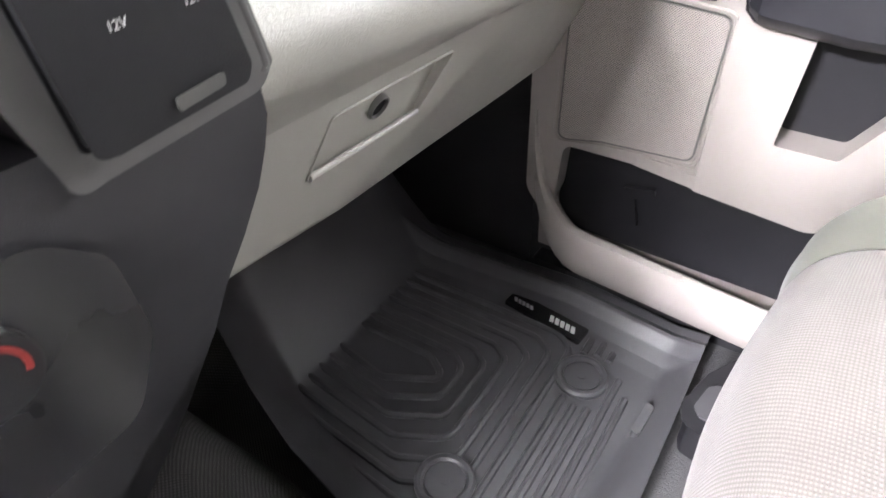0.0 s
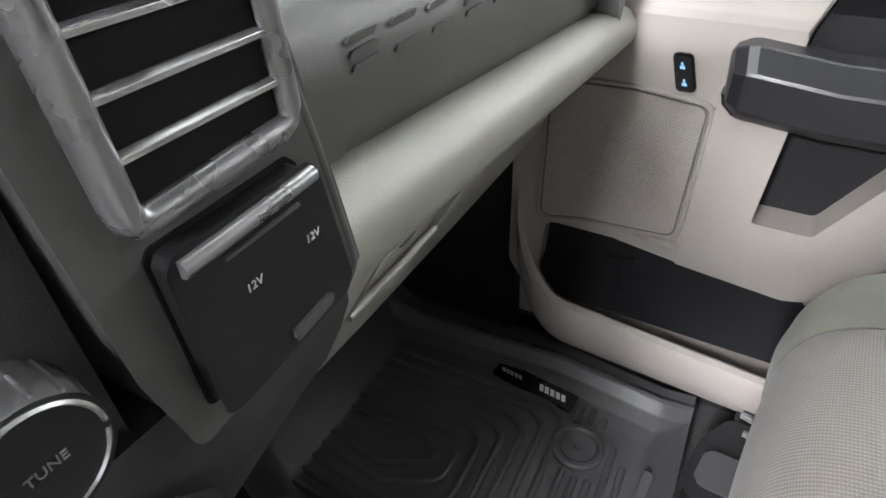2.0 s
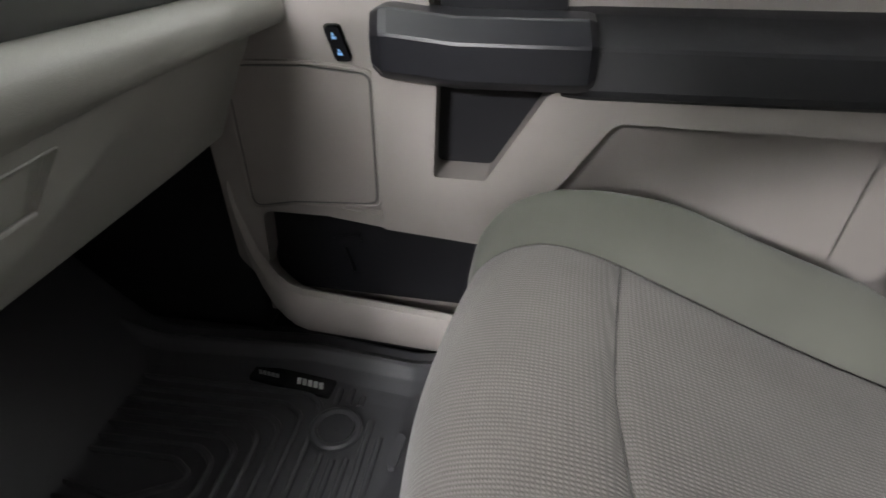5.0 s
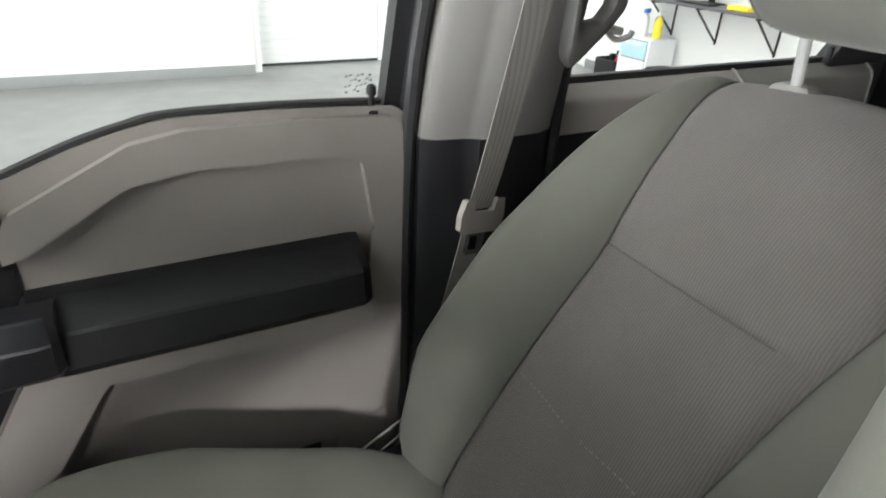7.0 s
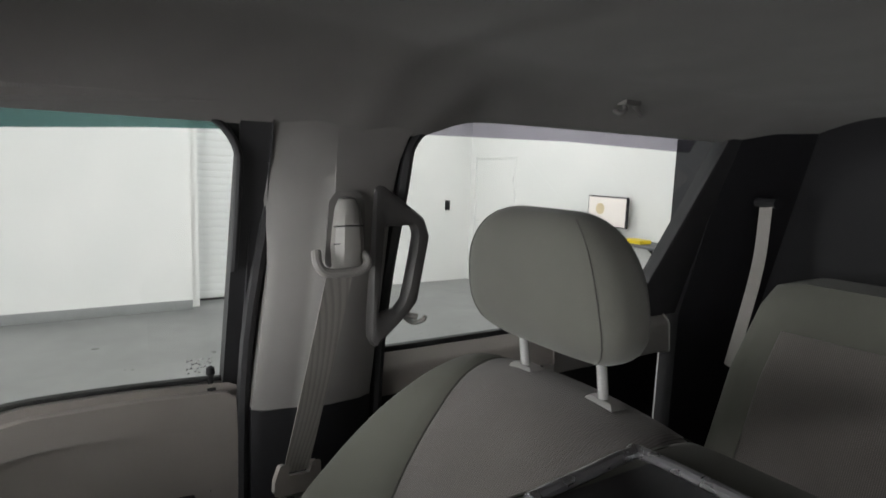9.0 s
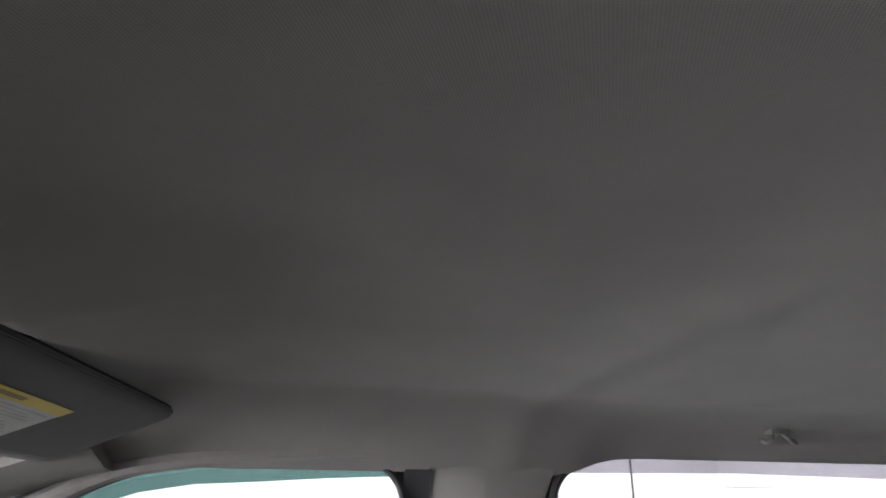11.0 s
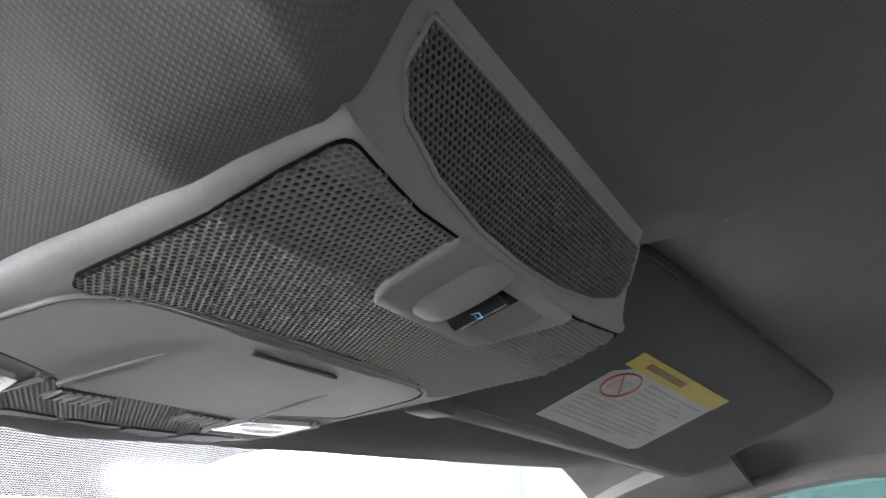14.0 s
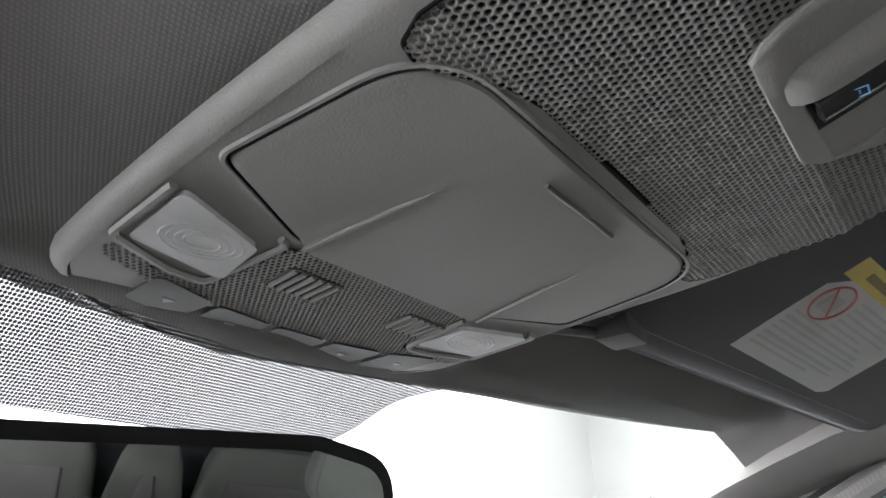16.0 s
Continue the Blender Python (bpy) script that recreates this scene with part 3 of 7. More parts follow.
single("cab_floor", box(-0.90, 0.90, -1.52, 1.42, -0.06, 0.0, 0), CARPET, "black carpeted truck floor", "floor", "", "structure")
single("floor_vinyl", merged(box(0.20, 0.84, -0.2, 0.62, 0.001, 0.012, 0.004), box(0.05, 0.3, 0.6, 1.0, 0.001, 0.008, 0.003)), VINYL_FLOOR,
       "black grained vinyl under the seat", "floor covering", "", "structure")
single("cab_underbody", box(-0.92, 0.92, -1.55, 2.6, -0.5, -0.065, 0.02), BLACK, "dark underside of the truck", "underbody", "", "structure")
tunnel_xs = [-0.30, -0.27, -0.20, -0.1, 0.0, 0.1, 0.20, 0.255, 0.285, 0.30]
tunnel_zs = [0.0, 0.07, 0.125, 0.145, 0.15, 0.145, 0.125, 0.075, 0.03, 0.0]


def tunnel_at(u, v):
    return (u, v, 0.002 + lerp(u, tunnel_xs, tunnel_zs) * lerp(v, [0.3, 0.7, 1.1, 1.35], [0.7, 0.85, 1.25, 1.8]) + 0.004 * noise.noise(Vector((u * 14, v * 14, 0))))


single("tunnel_hump", sheet(tunnel_at, np.linspace(-0.30, 0.30, 40), np.linspace(0.25, 1.35, 30)), CARPET, "black carpet over the hump in the middle", "carpet", "", "structure")
single("firewall", sheet(lambda u, v: (u, lerp(v, [0, 0.25, 0.5, 1], [1.16, 1.28, 1.36, 1.40]), lerp(v, [0, 0.25, 0.5, 1], [0.0, 0.12, 0.3, 0.70])),
                         np.linspace(-0.90, 0.90, 12), np.linspace(0, 1, 20), 0.03, (0, 1, 0)), CARPET, "black carpeted bulkhead of the footwell", "bulkhead", "", "structure")
single("wall_rear", box(-0.90, 0.90, -1.52, -1.46, 0.0, 1.30, 0.01), BLACK, "dark rear wall of the cab", "wall", "", "structure")
# driver's side, plain and unseen, closed below the glass to block light from outside
single("wall_driver", merged(box(-0.90, -0.86, -1.46, 1.40, 0.0, 0.75, 0.01), prism("y", [(-0.90, 0.75), (-0.86, 0.75), (-0.725, 1.19), (-0.765, 1.19)], -0.28, -0.06, 0.004),
                             prism("y", [(-0.90, 0.75), (-0.86, 0.75), (-0.725, 1.19), (-0.765, 1.19)], -1.46, -1.12, 0.004)), DOOR_GREY, "grey driver's side of the cab, unseen, closed low to block light, front window open", "wall", "", "structure")
# unseen rear glass, its smoke tint added to keep light off the rear roof
single("window_2", loft([[(-0.88, -0.28, 0.75), (-0.88, -1.12, 0.75)], [(-0.745, -0.28, 1.185), (-0.745, -1.12, 1.185)]], closed=False), SMOKE, "unseen rear glass on the driver's side, smoked to dim the rear", "window", "", "structure").visible_shadow = False
single("door_sill", merged(prism("x", rounded([(-0.10, 0.0), (0.90, 0.0), (0.90, 0.040), (-0.10, 0.040)], 0.01), 0.82, 0.90, 0.01)), BLACK, "black door sill plate", "sill", "", "structure")

# the first box is filler, added to shut out light below the door front
single("kick_panel", merged(box(0.862, 0.905, 0.80, 0.917, -0.06, 0.40, 0.0), box(0.862, 0.905, 0.918, 1.46, -0.06, 0.80, 0.004), box(-0.905, -0.86, 1.04, 1.46, -0.06, 0.80, 0.004)), BLACK, "black side panel of the footwell", "panel", "", "structure")

# ---- the front passenger door ----
door1 = thing("door_1", "closed truck door with grey trim and a black armrest", "door", "", "structure")
SILL = [(-0.048, 0.738), (-0.03, 0.748), (0.12, 0.755), (0.249, 0.755), (0.30, 0.746), (0.36, 0.729), (0.44, 0.698), (0.49, 0.680), (0.548, 0.676), (0.70, 0.680), (0.90, 0.70), (1.05, 0.71)]
part("base_panel", prism("x", [(-0.048, 0.06)] + SILL + [(1.05, 0.62), (0.915, 0.60), (0.895, 0.06)], 0.856, 0.905, 0.006), DOOR_GREY, door1)
# rolled top edge of the trim, recess below it
upper = [(0.4455, 0.622), (0.447, 0.64), (0.432, 0.672), (0.30, 0.738), (0.24, 0.749), (0.10, 0.749), (-0.035, 0.742), (-0.04, 0.575), (0.0, 0.575), (0.018, 0.69), (0.09, 0.703),
         (0.24, 0.705), (0.31, 0.694), (0.425, 0.626)]
part("upper_trim", prism("x", rounded(upper, [0.0, 0.004, 0.01] + [0.018] * (len(upper) - 4) + [0.003], 4), 0.832, 0.8585, 0.015, 5), DOOR_GREY, door1)
part("rear_trim", prism("x", rounded([(-0.04, 0.58), (0.0, 0.58), (0.006, 0.50), (0.030, 0.462), (0.044, 0.428), (0.058, 0.27), (0.078, 0.06), (-0.01, 0.06), (-0.035, 0.3)], 0.012), 0.8325, 0.858, 0.014, 5), DOOR_GREY, door1)
low = [(0.39, 0.474), (-0.010, 0.474), (0.000, 0.26), (0.015, 0.190), (0.30, 0.200), (0.512, 0.236)]
part("lower_panel", prism("x", rounded(low, [0.02, 0.012, 0.03, 0.03, 0.0, 0.03], 3), 0.843, 0.858, 0.004, 2), DOOR_GREY, door1)
cup_frame = [(0.66, 0.289), (0.53, 0.276), (0.49, 0.287), (0.378, 0.462), (0.03, 0.4545), (0.028, 0.486), (0.43, 0.492), (0.452, 0.484), (0.523, 0.366), (0.598, 0.367), (0.59, 0.52), (0.66, 0.52)]
part("pull_cup_frame", prism("x", rounded(cup_frame, [0.0, 0.03, 0.03, 0.03, 0.006, 0.006, 0.0, 0.02, 0.012, 0.010, 0.0, 0.0], 4), 0.788, 0.86, 0.009, 3), DOOR_GREY, door1)
fwd = [(0.600, 0.592), (0.91, 0.592), (0.905, 0.20), (0.875, 0.16), (0.862, 0.20), (0.856, 0.292), (0.655, 0.290), (0.645, 0.40), (0.592, 0.50)]
part("front_trim", prism("x", rounded(fwd, [0.004, 0.01, 0.03, 0.01, 0.01, 0.02, 0.0, 0.0, 0.02], 3), 0.806, 0.86, 0.007, 3), DOOR_GREY, door1)
led = rounded([(0.806, 0.585), (0.812, 0.604), (0.868, 0.678), (0.88, 0.676), (0.88, 0.585)], [0.004, 0.014, 0.008, 0, 0])
part("top_ledge", loft([[(x + dx, y0 - k * (z - 0.585) * 0.42, z) for x, z in led] for y0, k, dx in ((0.597, 1, 0.010), (0.601, 1, 0.003), (0.610, 1, 0.0), (0.912, 0, 0.0))]), DOOR_GREY, door1)
part("black_channel", prism("x", [(0.440, 0.672), (0.545, 0.672), (0.588, 0.60), (0.612, 0.352), (0.51, 0.352), (0.44, 0.483)], 0.848, 0.857, 0.0), BLACK, door1)
part("channel_cap", prism("y", rounded([(0.85, 0.60), (0.838, 0.628), (0.842, 0.656), (0.862, 0.676), (0.88, 0.675), (0.88, 0.60)], [0, 0.012, 0.012, 0.008, 0, 0]), 0.443, 0.580, 0.004), BLACK, door1)
for v_ in door1.children[-1].data.vertices:
    if v_.co.y > 0.55:
        v_.co.y -= 0.42 * (v_.co.z - 0.60)
# armrest band
arm = [[(x + dx, y, z) for x, z in ((0.86, 0.573), (0.836, 0.569), (0.832, 0.568), (0.787, 0.545), (0.784, 0.541), (0.776, 0.500), (0.777, 0.492), (0.784, 0.486), (0.86, 0.486))]
       for y, dx in ((0.022, 0.035), (0.026, 0.012), (0.040, 0.002), (0.12, 0.0), (0.25, 0.0), (0.36, 0.0), (0.412, 0.0), (0.44, 0.006), (0.448, 0.03))]
part("armrest_pad", loft(arm), BLACK_SOFT, door1, "black grained armrest", 16)
pull = []
for y, k, dx in ((0.664, 0.55, 0.022), (0.660, 0.78, 0.012), (0.648, 0.96, 0.002), (0.638, 1.0, 0.0), (0.56, 1.0, 0), (0.48, 1.0, 0), (0.43, 1.0, 0), (0.418, 0.97, 0.003), (0.410, 0.86, 0.012)):
    zc = 0.538 + (0.008 if y > 0.6 else 0.0)
    pull.append([(x + dx, y - 0.004 * (x < 0.765), zc + (z - 0.538) * k) for x, z in ((0.815, 0.576), (0.774, 0.5775), (0.771, 0.576), (0.7515, 0.5555), (0.750, 0.552), (0.750, 0.514), (0.752, 0.511), (0.764, 0.5005), (0.767, 0.4995), (0.815, 0.500))])
handle = part("pull_handle", loft(pull), HANDLE_BLACK, door1, "black plastic pull handle", 16)
# slanted facet between the forward trim and the cup frame
part("trim_facet", loft([[(0.8075, 0.673, z + 0.0005), (0.7885, 0.652, z), (0.84, 0.652, z), (0.84, 0.673, z)] for z in (0.2885, 0.30, 0.40, 0.50)]), DOOR_GREY, door1)
part("trim_facet", loft([[(0.8065, 0.750, z + 0.001), (0.7885, 0.655, z), (0.84, 0.655, z), (0.84, 0.750, z)] for z in (0.2855, 0.290, 0.304)]), DOOR_GREY, door1)
# speaker grille
gr = rounded([(0.680, 0.318), (0.676, 0.496), (0.760, 0.503), (0.86, 0.500), (0.86, 0.300), (0.80, 0.312)], 0.012)
part("speaker_grille", prism("x", gr, 0.8035, 0.8058, 0.0012), GRILLE, door1, "taupe perforated speaker grille")
part("grille_gap", bead([(0.8046, u, v) for u, v in rounded([(0.677, 0.315), (0.673, 0.4985), (0.760, 0.506), (0.863, 0.503), (0.863, 0.297), (0.80, 0.309)], 0.014)], 0.0013, (1, 0, 0)), DARK_TRIM, door1)
part("grille_rim", bead([(0.8045, u, v) for u, v in rounded([(0.671, 0.311), (0.667, 0.503), (0.760, 0.511), (0.868, 0.508), (0.868, 0.292), (0.80, 0.304)], 0.016)], 0.0032, (1, 0, 0)), DOOR_GREY, door1)
sw = part("lock_switch", prism("x", rounded([(0.692, 0.516), (0.711, 0.516), (0.723, 0.557), (0.704, 0.557)], 0.005), 0.802, 0.812, 0.002), CHROME, door1, "chrome-rimmed black door lock switch")
part("rocker", prism("x", rounded([(0.6945, 0.519), (0.7095, 0.519), (0.7145, 0.5355), (0.6995, 0.5355)], 0.003), 0.7985, 0.806, 0.002), GLOSS_BLACK, sw)
part("rocker", prism("x", rounded([(0.7005, 0.5375), (0.7155, 0.5375), (0.7205, 0.554), (0.7055, 0.554)], 0.003), 0.7985, 0.806, 0.002), GLOSS_BLACK, sw)
for cy, cz in ((0.7045, 0.526), (0.7105, 0.545)):
    part("icon", merged(prism("x", [(cy - 0.003, cz - 0.0035), (cy + 0.0025, cz - 0.0035), (cy + 0.0035, cz), (cy - 0.002, cz)], 0.7978, 0.7984), prism("x", [(cy - 0.0005, cz + 0.0005), (cy + 0.002, cz + 0.0005), (cy + 0.003, cz + 0.004), (cy + 0.0005, cz + 0.004)], 0.7978, 0.7984)), ICON, sw, "pale blue lit icon")
# inside latch on the ledge
slope = pose(0.846, 0.690, 0.646, 0, 36, 0)
latch = part("latch_plate", moved(prism("x", rounded([(-0.044, -0.012), (0.046, -0.014), (0.048, 0.010), (0.036, 0.018), (-0.036, 0.018), (-0.048, 0.006)], 0.012), -0.004, 0.006, 0.002), slope), SHADOW_GREY, door1, "grey plate of the inside latch")
# dark plate laid on the latch for the shade of its finger hollow
part("latch_hollow", moved(prism("x", rounded([(-0.012, -0.008), (0.026, -0.008), (0.026, 0.012), (-0.012, 0.012)], 0.004), -0.0055, -0.0042, 0.0), slope), PIT, latch)
part("latch_lever", moved(prism("x", rounded([(-0.014, -0.008), (-0.004, -0.009), (0.004, 0.011), (-0.008, 0.012)], 0.003), -0.0085, -0.0056, 0.0012), slope), FASCIA, latch, "dark latch lever")
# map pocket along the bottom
# the flat black sheet stands in for the shade down inside it
part("pocket_void", prism("x", rounded([(0.10, 0.10), (0.86, 0.12), (0.868, 0.17), (0.866, 0.30), (0.80, 0.30), (0.50, 0.30), (0.10, 0.28)], [0, 0, 0.04, 0.04, 0, 0, 0]), 0.848, 0.857, 0.0), BLACK, door1, "flat black sheet for the shaded inside of the door pocket")
rim = []
for y in list(np.linspace(0.03, 0.80, 12)) + [0.82, 0.838, 0.853, 0.866, 0.878, 0.888, 0.894, 0.897]:
    q = max(0.0, (y - 0.80) / 0.097)
    dz = lerp(y, [0.03, 0.5, 0.86], [-0.075, -0.034, 0.002]) + 0.16 * (1 - math.sqrt(max(0.0, 1 - q * q)))
    dx = 0.036 * q ** 1.6 + lerp(y, [0.03, 0.12], [0.03, 0.0])
    low_z = 0.075 + lerp(y, [0.03, 0.5, 0.86], [-0.03, -0.026, 0.004]) + 0.15 * (1 - math.sqrt(max(0.0, 1 - q * q)))
    thin = 1 - 0.5 * q
    rim.append([(0.852, y, low_z - 0.01), (0.80 + dx, y, low_z - 0.008), (0.772 + dx, y, low_z + 0.018), (0.762 + dx, y, 0.13 + dz), (0.762 + dx, y, 0.160 + dz), (0.767 + dx, y, 0.172 + dz),
                (0.776 + dx, y, 0.176 + dz), (0.784 + dx * thin, y, 0.172 + dz), (0.786 + dx * thin, y, 0.14 + dz), (0.852, y, 0.11 + dz)])
part("pocket_rim", loft(rim), DOOR_GREY, door1, "taupe curved rim of the door pocket")
part("pocket_tab", prism("x", rounded([(0.735, 0.16), (0.775, 0.16), (0.765, 0.225), (0.72, 0.235), (0.72, 0.22), (0.748, 0.215)], 0.004), 0.836, 0.848, 0.002), BLACK, door1)
pin = part("lock_pin", loft([[(0.864 + 1.2 * r * math.cos(a), -0.005 + 1.2 * r * math.sin(a), z - 0.004) for a in np.linspace(0, 2 * math.pi, 13)[:-1]] for r, z in ((0.009, 0.742), (0.009, 0.752), (0.0035, 0.754), (0.0035, 0.770), (0.006, 0.774), (0.0055, 0.784), (0.002, 0.787))]), BLACK, door1, "black lock pin")
part("sill_seal", bead([(0.886, y, z + 0.004) for y, z in [(q.x, q.y) for q in smooth_line([(a, b, 0) for a, b in SILL], 4)]], 0.0055, (1, 0, 0), False), SEAL, door1)
# window: sill line below, roof rail above
TOPLINE = [(0.98, 0.80), (0.78, 0.96), (0.62, 1.06), (0.529, 1.105), (0.468, 1.134), (0.418, 1.150), (0.33, 1.164), (0.226, 1.175), (0.10, 1.183), (-0.026, 1.188)]
sil = [(q.x, q.y) for q in smooth_line([(a, b, 0) for a, b in SILL], 3)]
win1 = thing("window_1", "clear glass of the passenger door", "window", "", "structure")
vs_ = [bmesh.new()]
g = vs_[0]
lowv = [g.verts.new((glass_x(z), y, z)) for y, z in sil]
topv = [g.verts.new((glass_x(lerp(y, [p[0] for p in TOPLINE[::-1]], [p[1] for p in TOPLINE[::-1]])) , y, max(lerp(y, [p[0] for p in TOPLINE[::-1]], [p[1] for p in TOPLINE[::-1]]), z + 0.002))) for y, z in sil]
for i in range(len(sil) - 1):
    g.faces.new((lowv[i], lowv[i + 1], topv[i + 1], topv[i]))
part("window_pane", g, GLASS, win1).visible_shadow = False
part("window_frame", merged(tube([(glass_x(z) + 0.022, y, z + 0.030) for y, z in TOPLINE], 0.024, 8), prism("y", [(0.874, 0.74), (0.90, 0.74), (0.765, 1.19), (0.738, 1.19)], -0.072, -0.026, 0.004)), SEAL, win1, "black rubber-lined window frame")
# etched maker's marks on the glass, worn to dots
for k in range(7):
    for j in range(4):
        if (k * 5 + j * 3) % 7 < 5:
            zz = 0.772 + 0.0075 * j + 0.0012 * (k % 3)
            part("etched_mark", moved(box(-0.0006, 0.0006, -0.0018, 0.0018, -0.0013, 0.0013, 0.0), Matrix.Translation((glass_x(zz) - 0.0012, 0.027 - 0.0055 * k + 0.002 * (j % 2), zz))), GREY_PRINT, win1)
# smoked wind deflectors outside the side windows
defl = loft([[(glass_x(z) + 0.028, y, z + 0.012) for y, z in TOPLINE[3:]], [(glass_x(z) + 0.05, y, z - 0.020 - 0.006 * (y < 0.3)) for y, z in TOPLINE[3:]]], closed=False)
single("wind_deflector", defl, TEAL, "smoked teal wind deflector over the front window", "wind deflector", "wind deflectors")
defl = loft([[(glass_x(z) + 0.028, y, z + 0.012) for y, z in ((-0.30, 1.200), (-0.7, 1.206), (-1.10, 1.202))], [(glass_x(z) + 0.05, y, z - 0.026) for y, z in ((-0.30, 1.198), (-0.7, 1.204), (-1.10, 1.198))]], closed=False)
single("wind_deflector", defl, SMOKE, "smoked grey wind deflector over the rear window", "wind deflector", "wind deflectors")

# ---- pillar between the doors ----
pillar = thing("centre_pillar", "grey trim of the pillar between the doors", "pillar", "", "structure")


def pillar_ring(z):
    k = (z - 0.715) / 0.455
    y0, y1, xi = -0.060 - 0.040 * k, -0.267 - 0.022 * k, 0.792 - 0.048 * k
    xi -= lerp(z, [1.12, 1.17, 1.195, 1.215, 1.235], [0.0, 0.005, 0.017, 0.037, 0.075])
    front = lerp(z, [0.95, 1.04, 1.11, 1.16, 1.183, 1.197, 1.215], [0.0, 0.016, 0.034, 0.060, 0.088, 0.13, 0.22])
    rear = lerp(z, [1.08, 1.13, 1.17, 1.19, 1.21], [0.0, 0.006, 0.018, 0.040, 0.10])
    f = lerp(z, [1.00, 1.16], [1.0, 0.25])
    out = [(0.86 - 0.10 * k, y0 + front), (xi + 0.022, y0 + 0.002 + front), (xi + 0.010, y0 - 0.012 + front), (xi + 0.002, y0 - 0.055 + front * 0.4), (xi - 0.002 * f, y0 - 0.066 + front * 0.3), (xi - 0.010 * f, y0 - 0.075), (xi - 0.014 * f, -0.17),
           (xi - 0.010 * f, y1 + 0.035), (xi + 0.002, y1 + 0.008 - rear), (xi + 0.02, y1 - rear), (0.86 - 0.10 * k, y1 - rear)]
    return [(a, b, z) for a, b in out]


part("upper_trim", loft([pillar_ring(z) for z in list(np.linspace(0.716, 1.04, 9)) + list(np.linspace(1.06, 1.235, 16))]), PILLAR, pillar)
part("lower_trim", loft([[(x + (0.004 if x < 0.84 else 0), y, z) for x, y, _ in pillar_ring(0.714)] for z in (0.03, 0.3, 0.55, 0.714)]), BLACK, pillar)
part("door_seal", tube([(0.835, -0.050, 0.05), (0.835, -0.050, 0.74), (0.775, -0.082, 1.10), (0.762, -0.072, 1.16), (0.750, -0.01, 1.196)], 0.011, 8), SEAL, pillar)
part("door_seal", tube([(0.852, -0.058, 0.05), (0.852, -0.058, 0.74), (0.785, -0.094, 1.12)], 0.011, 8), SEAL, pillar)
part("door_seal", tube([(0.815, -0.285, 0.05), (0.815, -0.283, 0.74), (0.765, -0.298, 1.08), (0.758, -0.312, 1.16), (0.752, -0.36, 1.20)], 0.012, 8), SEAL, pillar)
# filler added behind the trims to stop light leaking past the pillar
part("pillar_core", prism("y", [(0.862, 0.05), (0.905, 0.05), (0.905, 0.75), (0.778, 1.20), (0.748, 1.20), (0.850, 0.75)], -0.292, -0.050, 0.0), SEAL, pillar)
grab = thing("grab_handle", "grey grab handle on the rear edge of the pillar", "grab handle")
GRAB_OUT = rounded([(-0.235, 1.100), (-0.282, 1.069), (-0.335, 1.030), (-0.347, 1.000), (-0.326, 0.884), (-0.308, 0.864), (-0.246, 0.809), (-0.235, 0.83)], [0.0, 0.01, 0.012, 0.016, 0.014, 0.014, 0.006, 0.0], 5)
GRAB_IN = rounded([(-0.262, 1.016), (-0.312, 1.018), (-0.318, 1.000), (-0.298, 0.893), (-0.284, 0.876), (-0.250, 0.873)], [0.006, 0.010, 0.006, 0.008, 0.008, 0.004], 5)
g_out, g_in = star(GRAB_OUT, (-0.284, 0.945), 96), star(GRAB_IN, (-0.284, 0.945), 96)
part("bar", loft([[(0.757 + dx, (1 - k) * p[0] + k * q[0], (1 - k) * p[1] + k * q[1]) for p, q in zip(g_out, g_in)]
                  for k, dx in ((0.0, 0.004), (0.05, -0.008), (0.22, -0.014), (0.5, -0.0155), (0.78, -0.014), (0.95, -0.008), (1.0, 0.0), (0.95, 0.008), (0.5, 0.013), (0.05, 0.010), (0.0, 0.004))], caps=False), GRAB_PLASTIC, grab)
part("coat_hook", merged(tube([(0.755, -0.30, 0.862), (0.752, -0.318, 0.848), (0.745, -0.335, 0.852), (0.742, -0.338, 0.860)], 0.004), tube([(0.755, -0.29, 0.866), (0.75, -0.325, 0.858)], 0.006)), SHADOW_GREY, grab)

# ---- the rear door, seen past the seat ----
door2 = thing("door_2", "rear truck door with grey sill and dark panel", "door", "", "structure")
part("panel", box(0.872, 0.905, -1.16, -0.285, 0.05, 0.75, 0.008), BLACK, door2)
part("sill_trim", prism("y", rounded([(0.835, 0.685), (0.842, 0.735), (0.872, 0.757), (0.895, 0.755), (0.895, 0.68)], [0.006, 0.02, 0.01, 0, 0]), -0.74, -0.288, 0.006), DOOR_GREY, door2)
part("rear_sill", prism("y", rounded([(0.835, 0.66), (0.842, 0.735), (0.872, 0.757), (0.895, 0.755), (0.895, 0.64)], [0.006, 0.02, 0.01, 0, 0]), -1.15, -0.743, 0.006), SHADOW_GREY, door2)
part("sill_seal", box(0.876, 0.892, -1.15, -0.29, 0.756, 0.768, 0.003), SEAL, door2)
part("lock_pin", tube([(0.868, -1.02, 0.752), (0.868, -1.02, 0.79)], [0.007, 0.0045, 0.006], 10), BLACK, door2)
part("window_pane", loft([[(glass_x(0.76), -0.28, 0.76), (glass_x(0.76), -1.19, 0.76)], [(glass_x(1.215), -0.30, 1.215), (glass_x(1.215), -1.21, 1.215)]], closed=False), GLASS, door2).visible_shadow = False
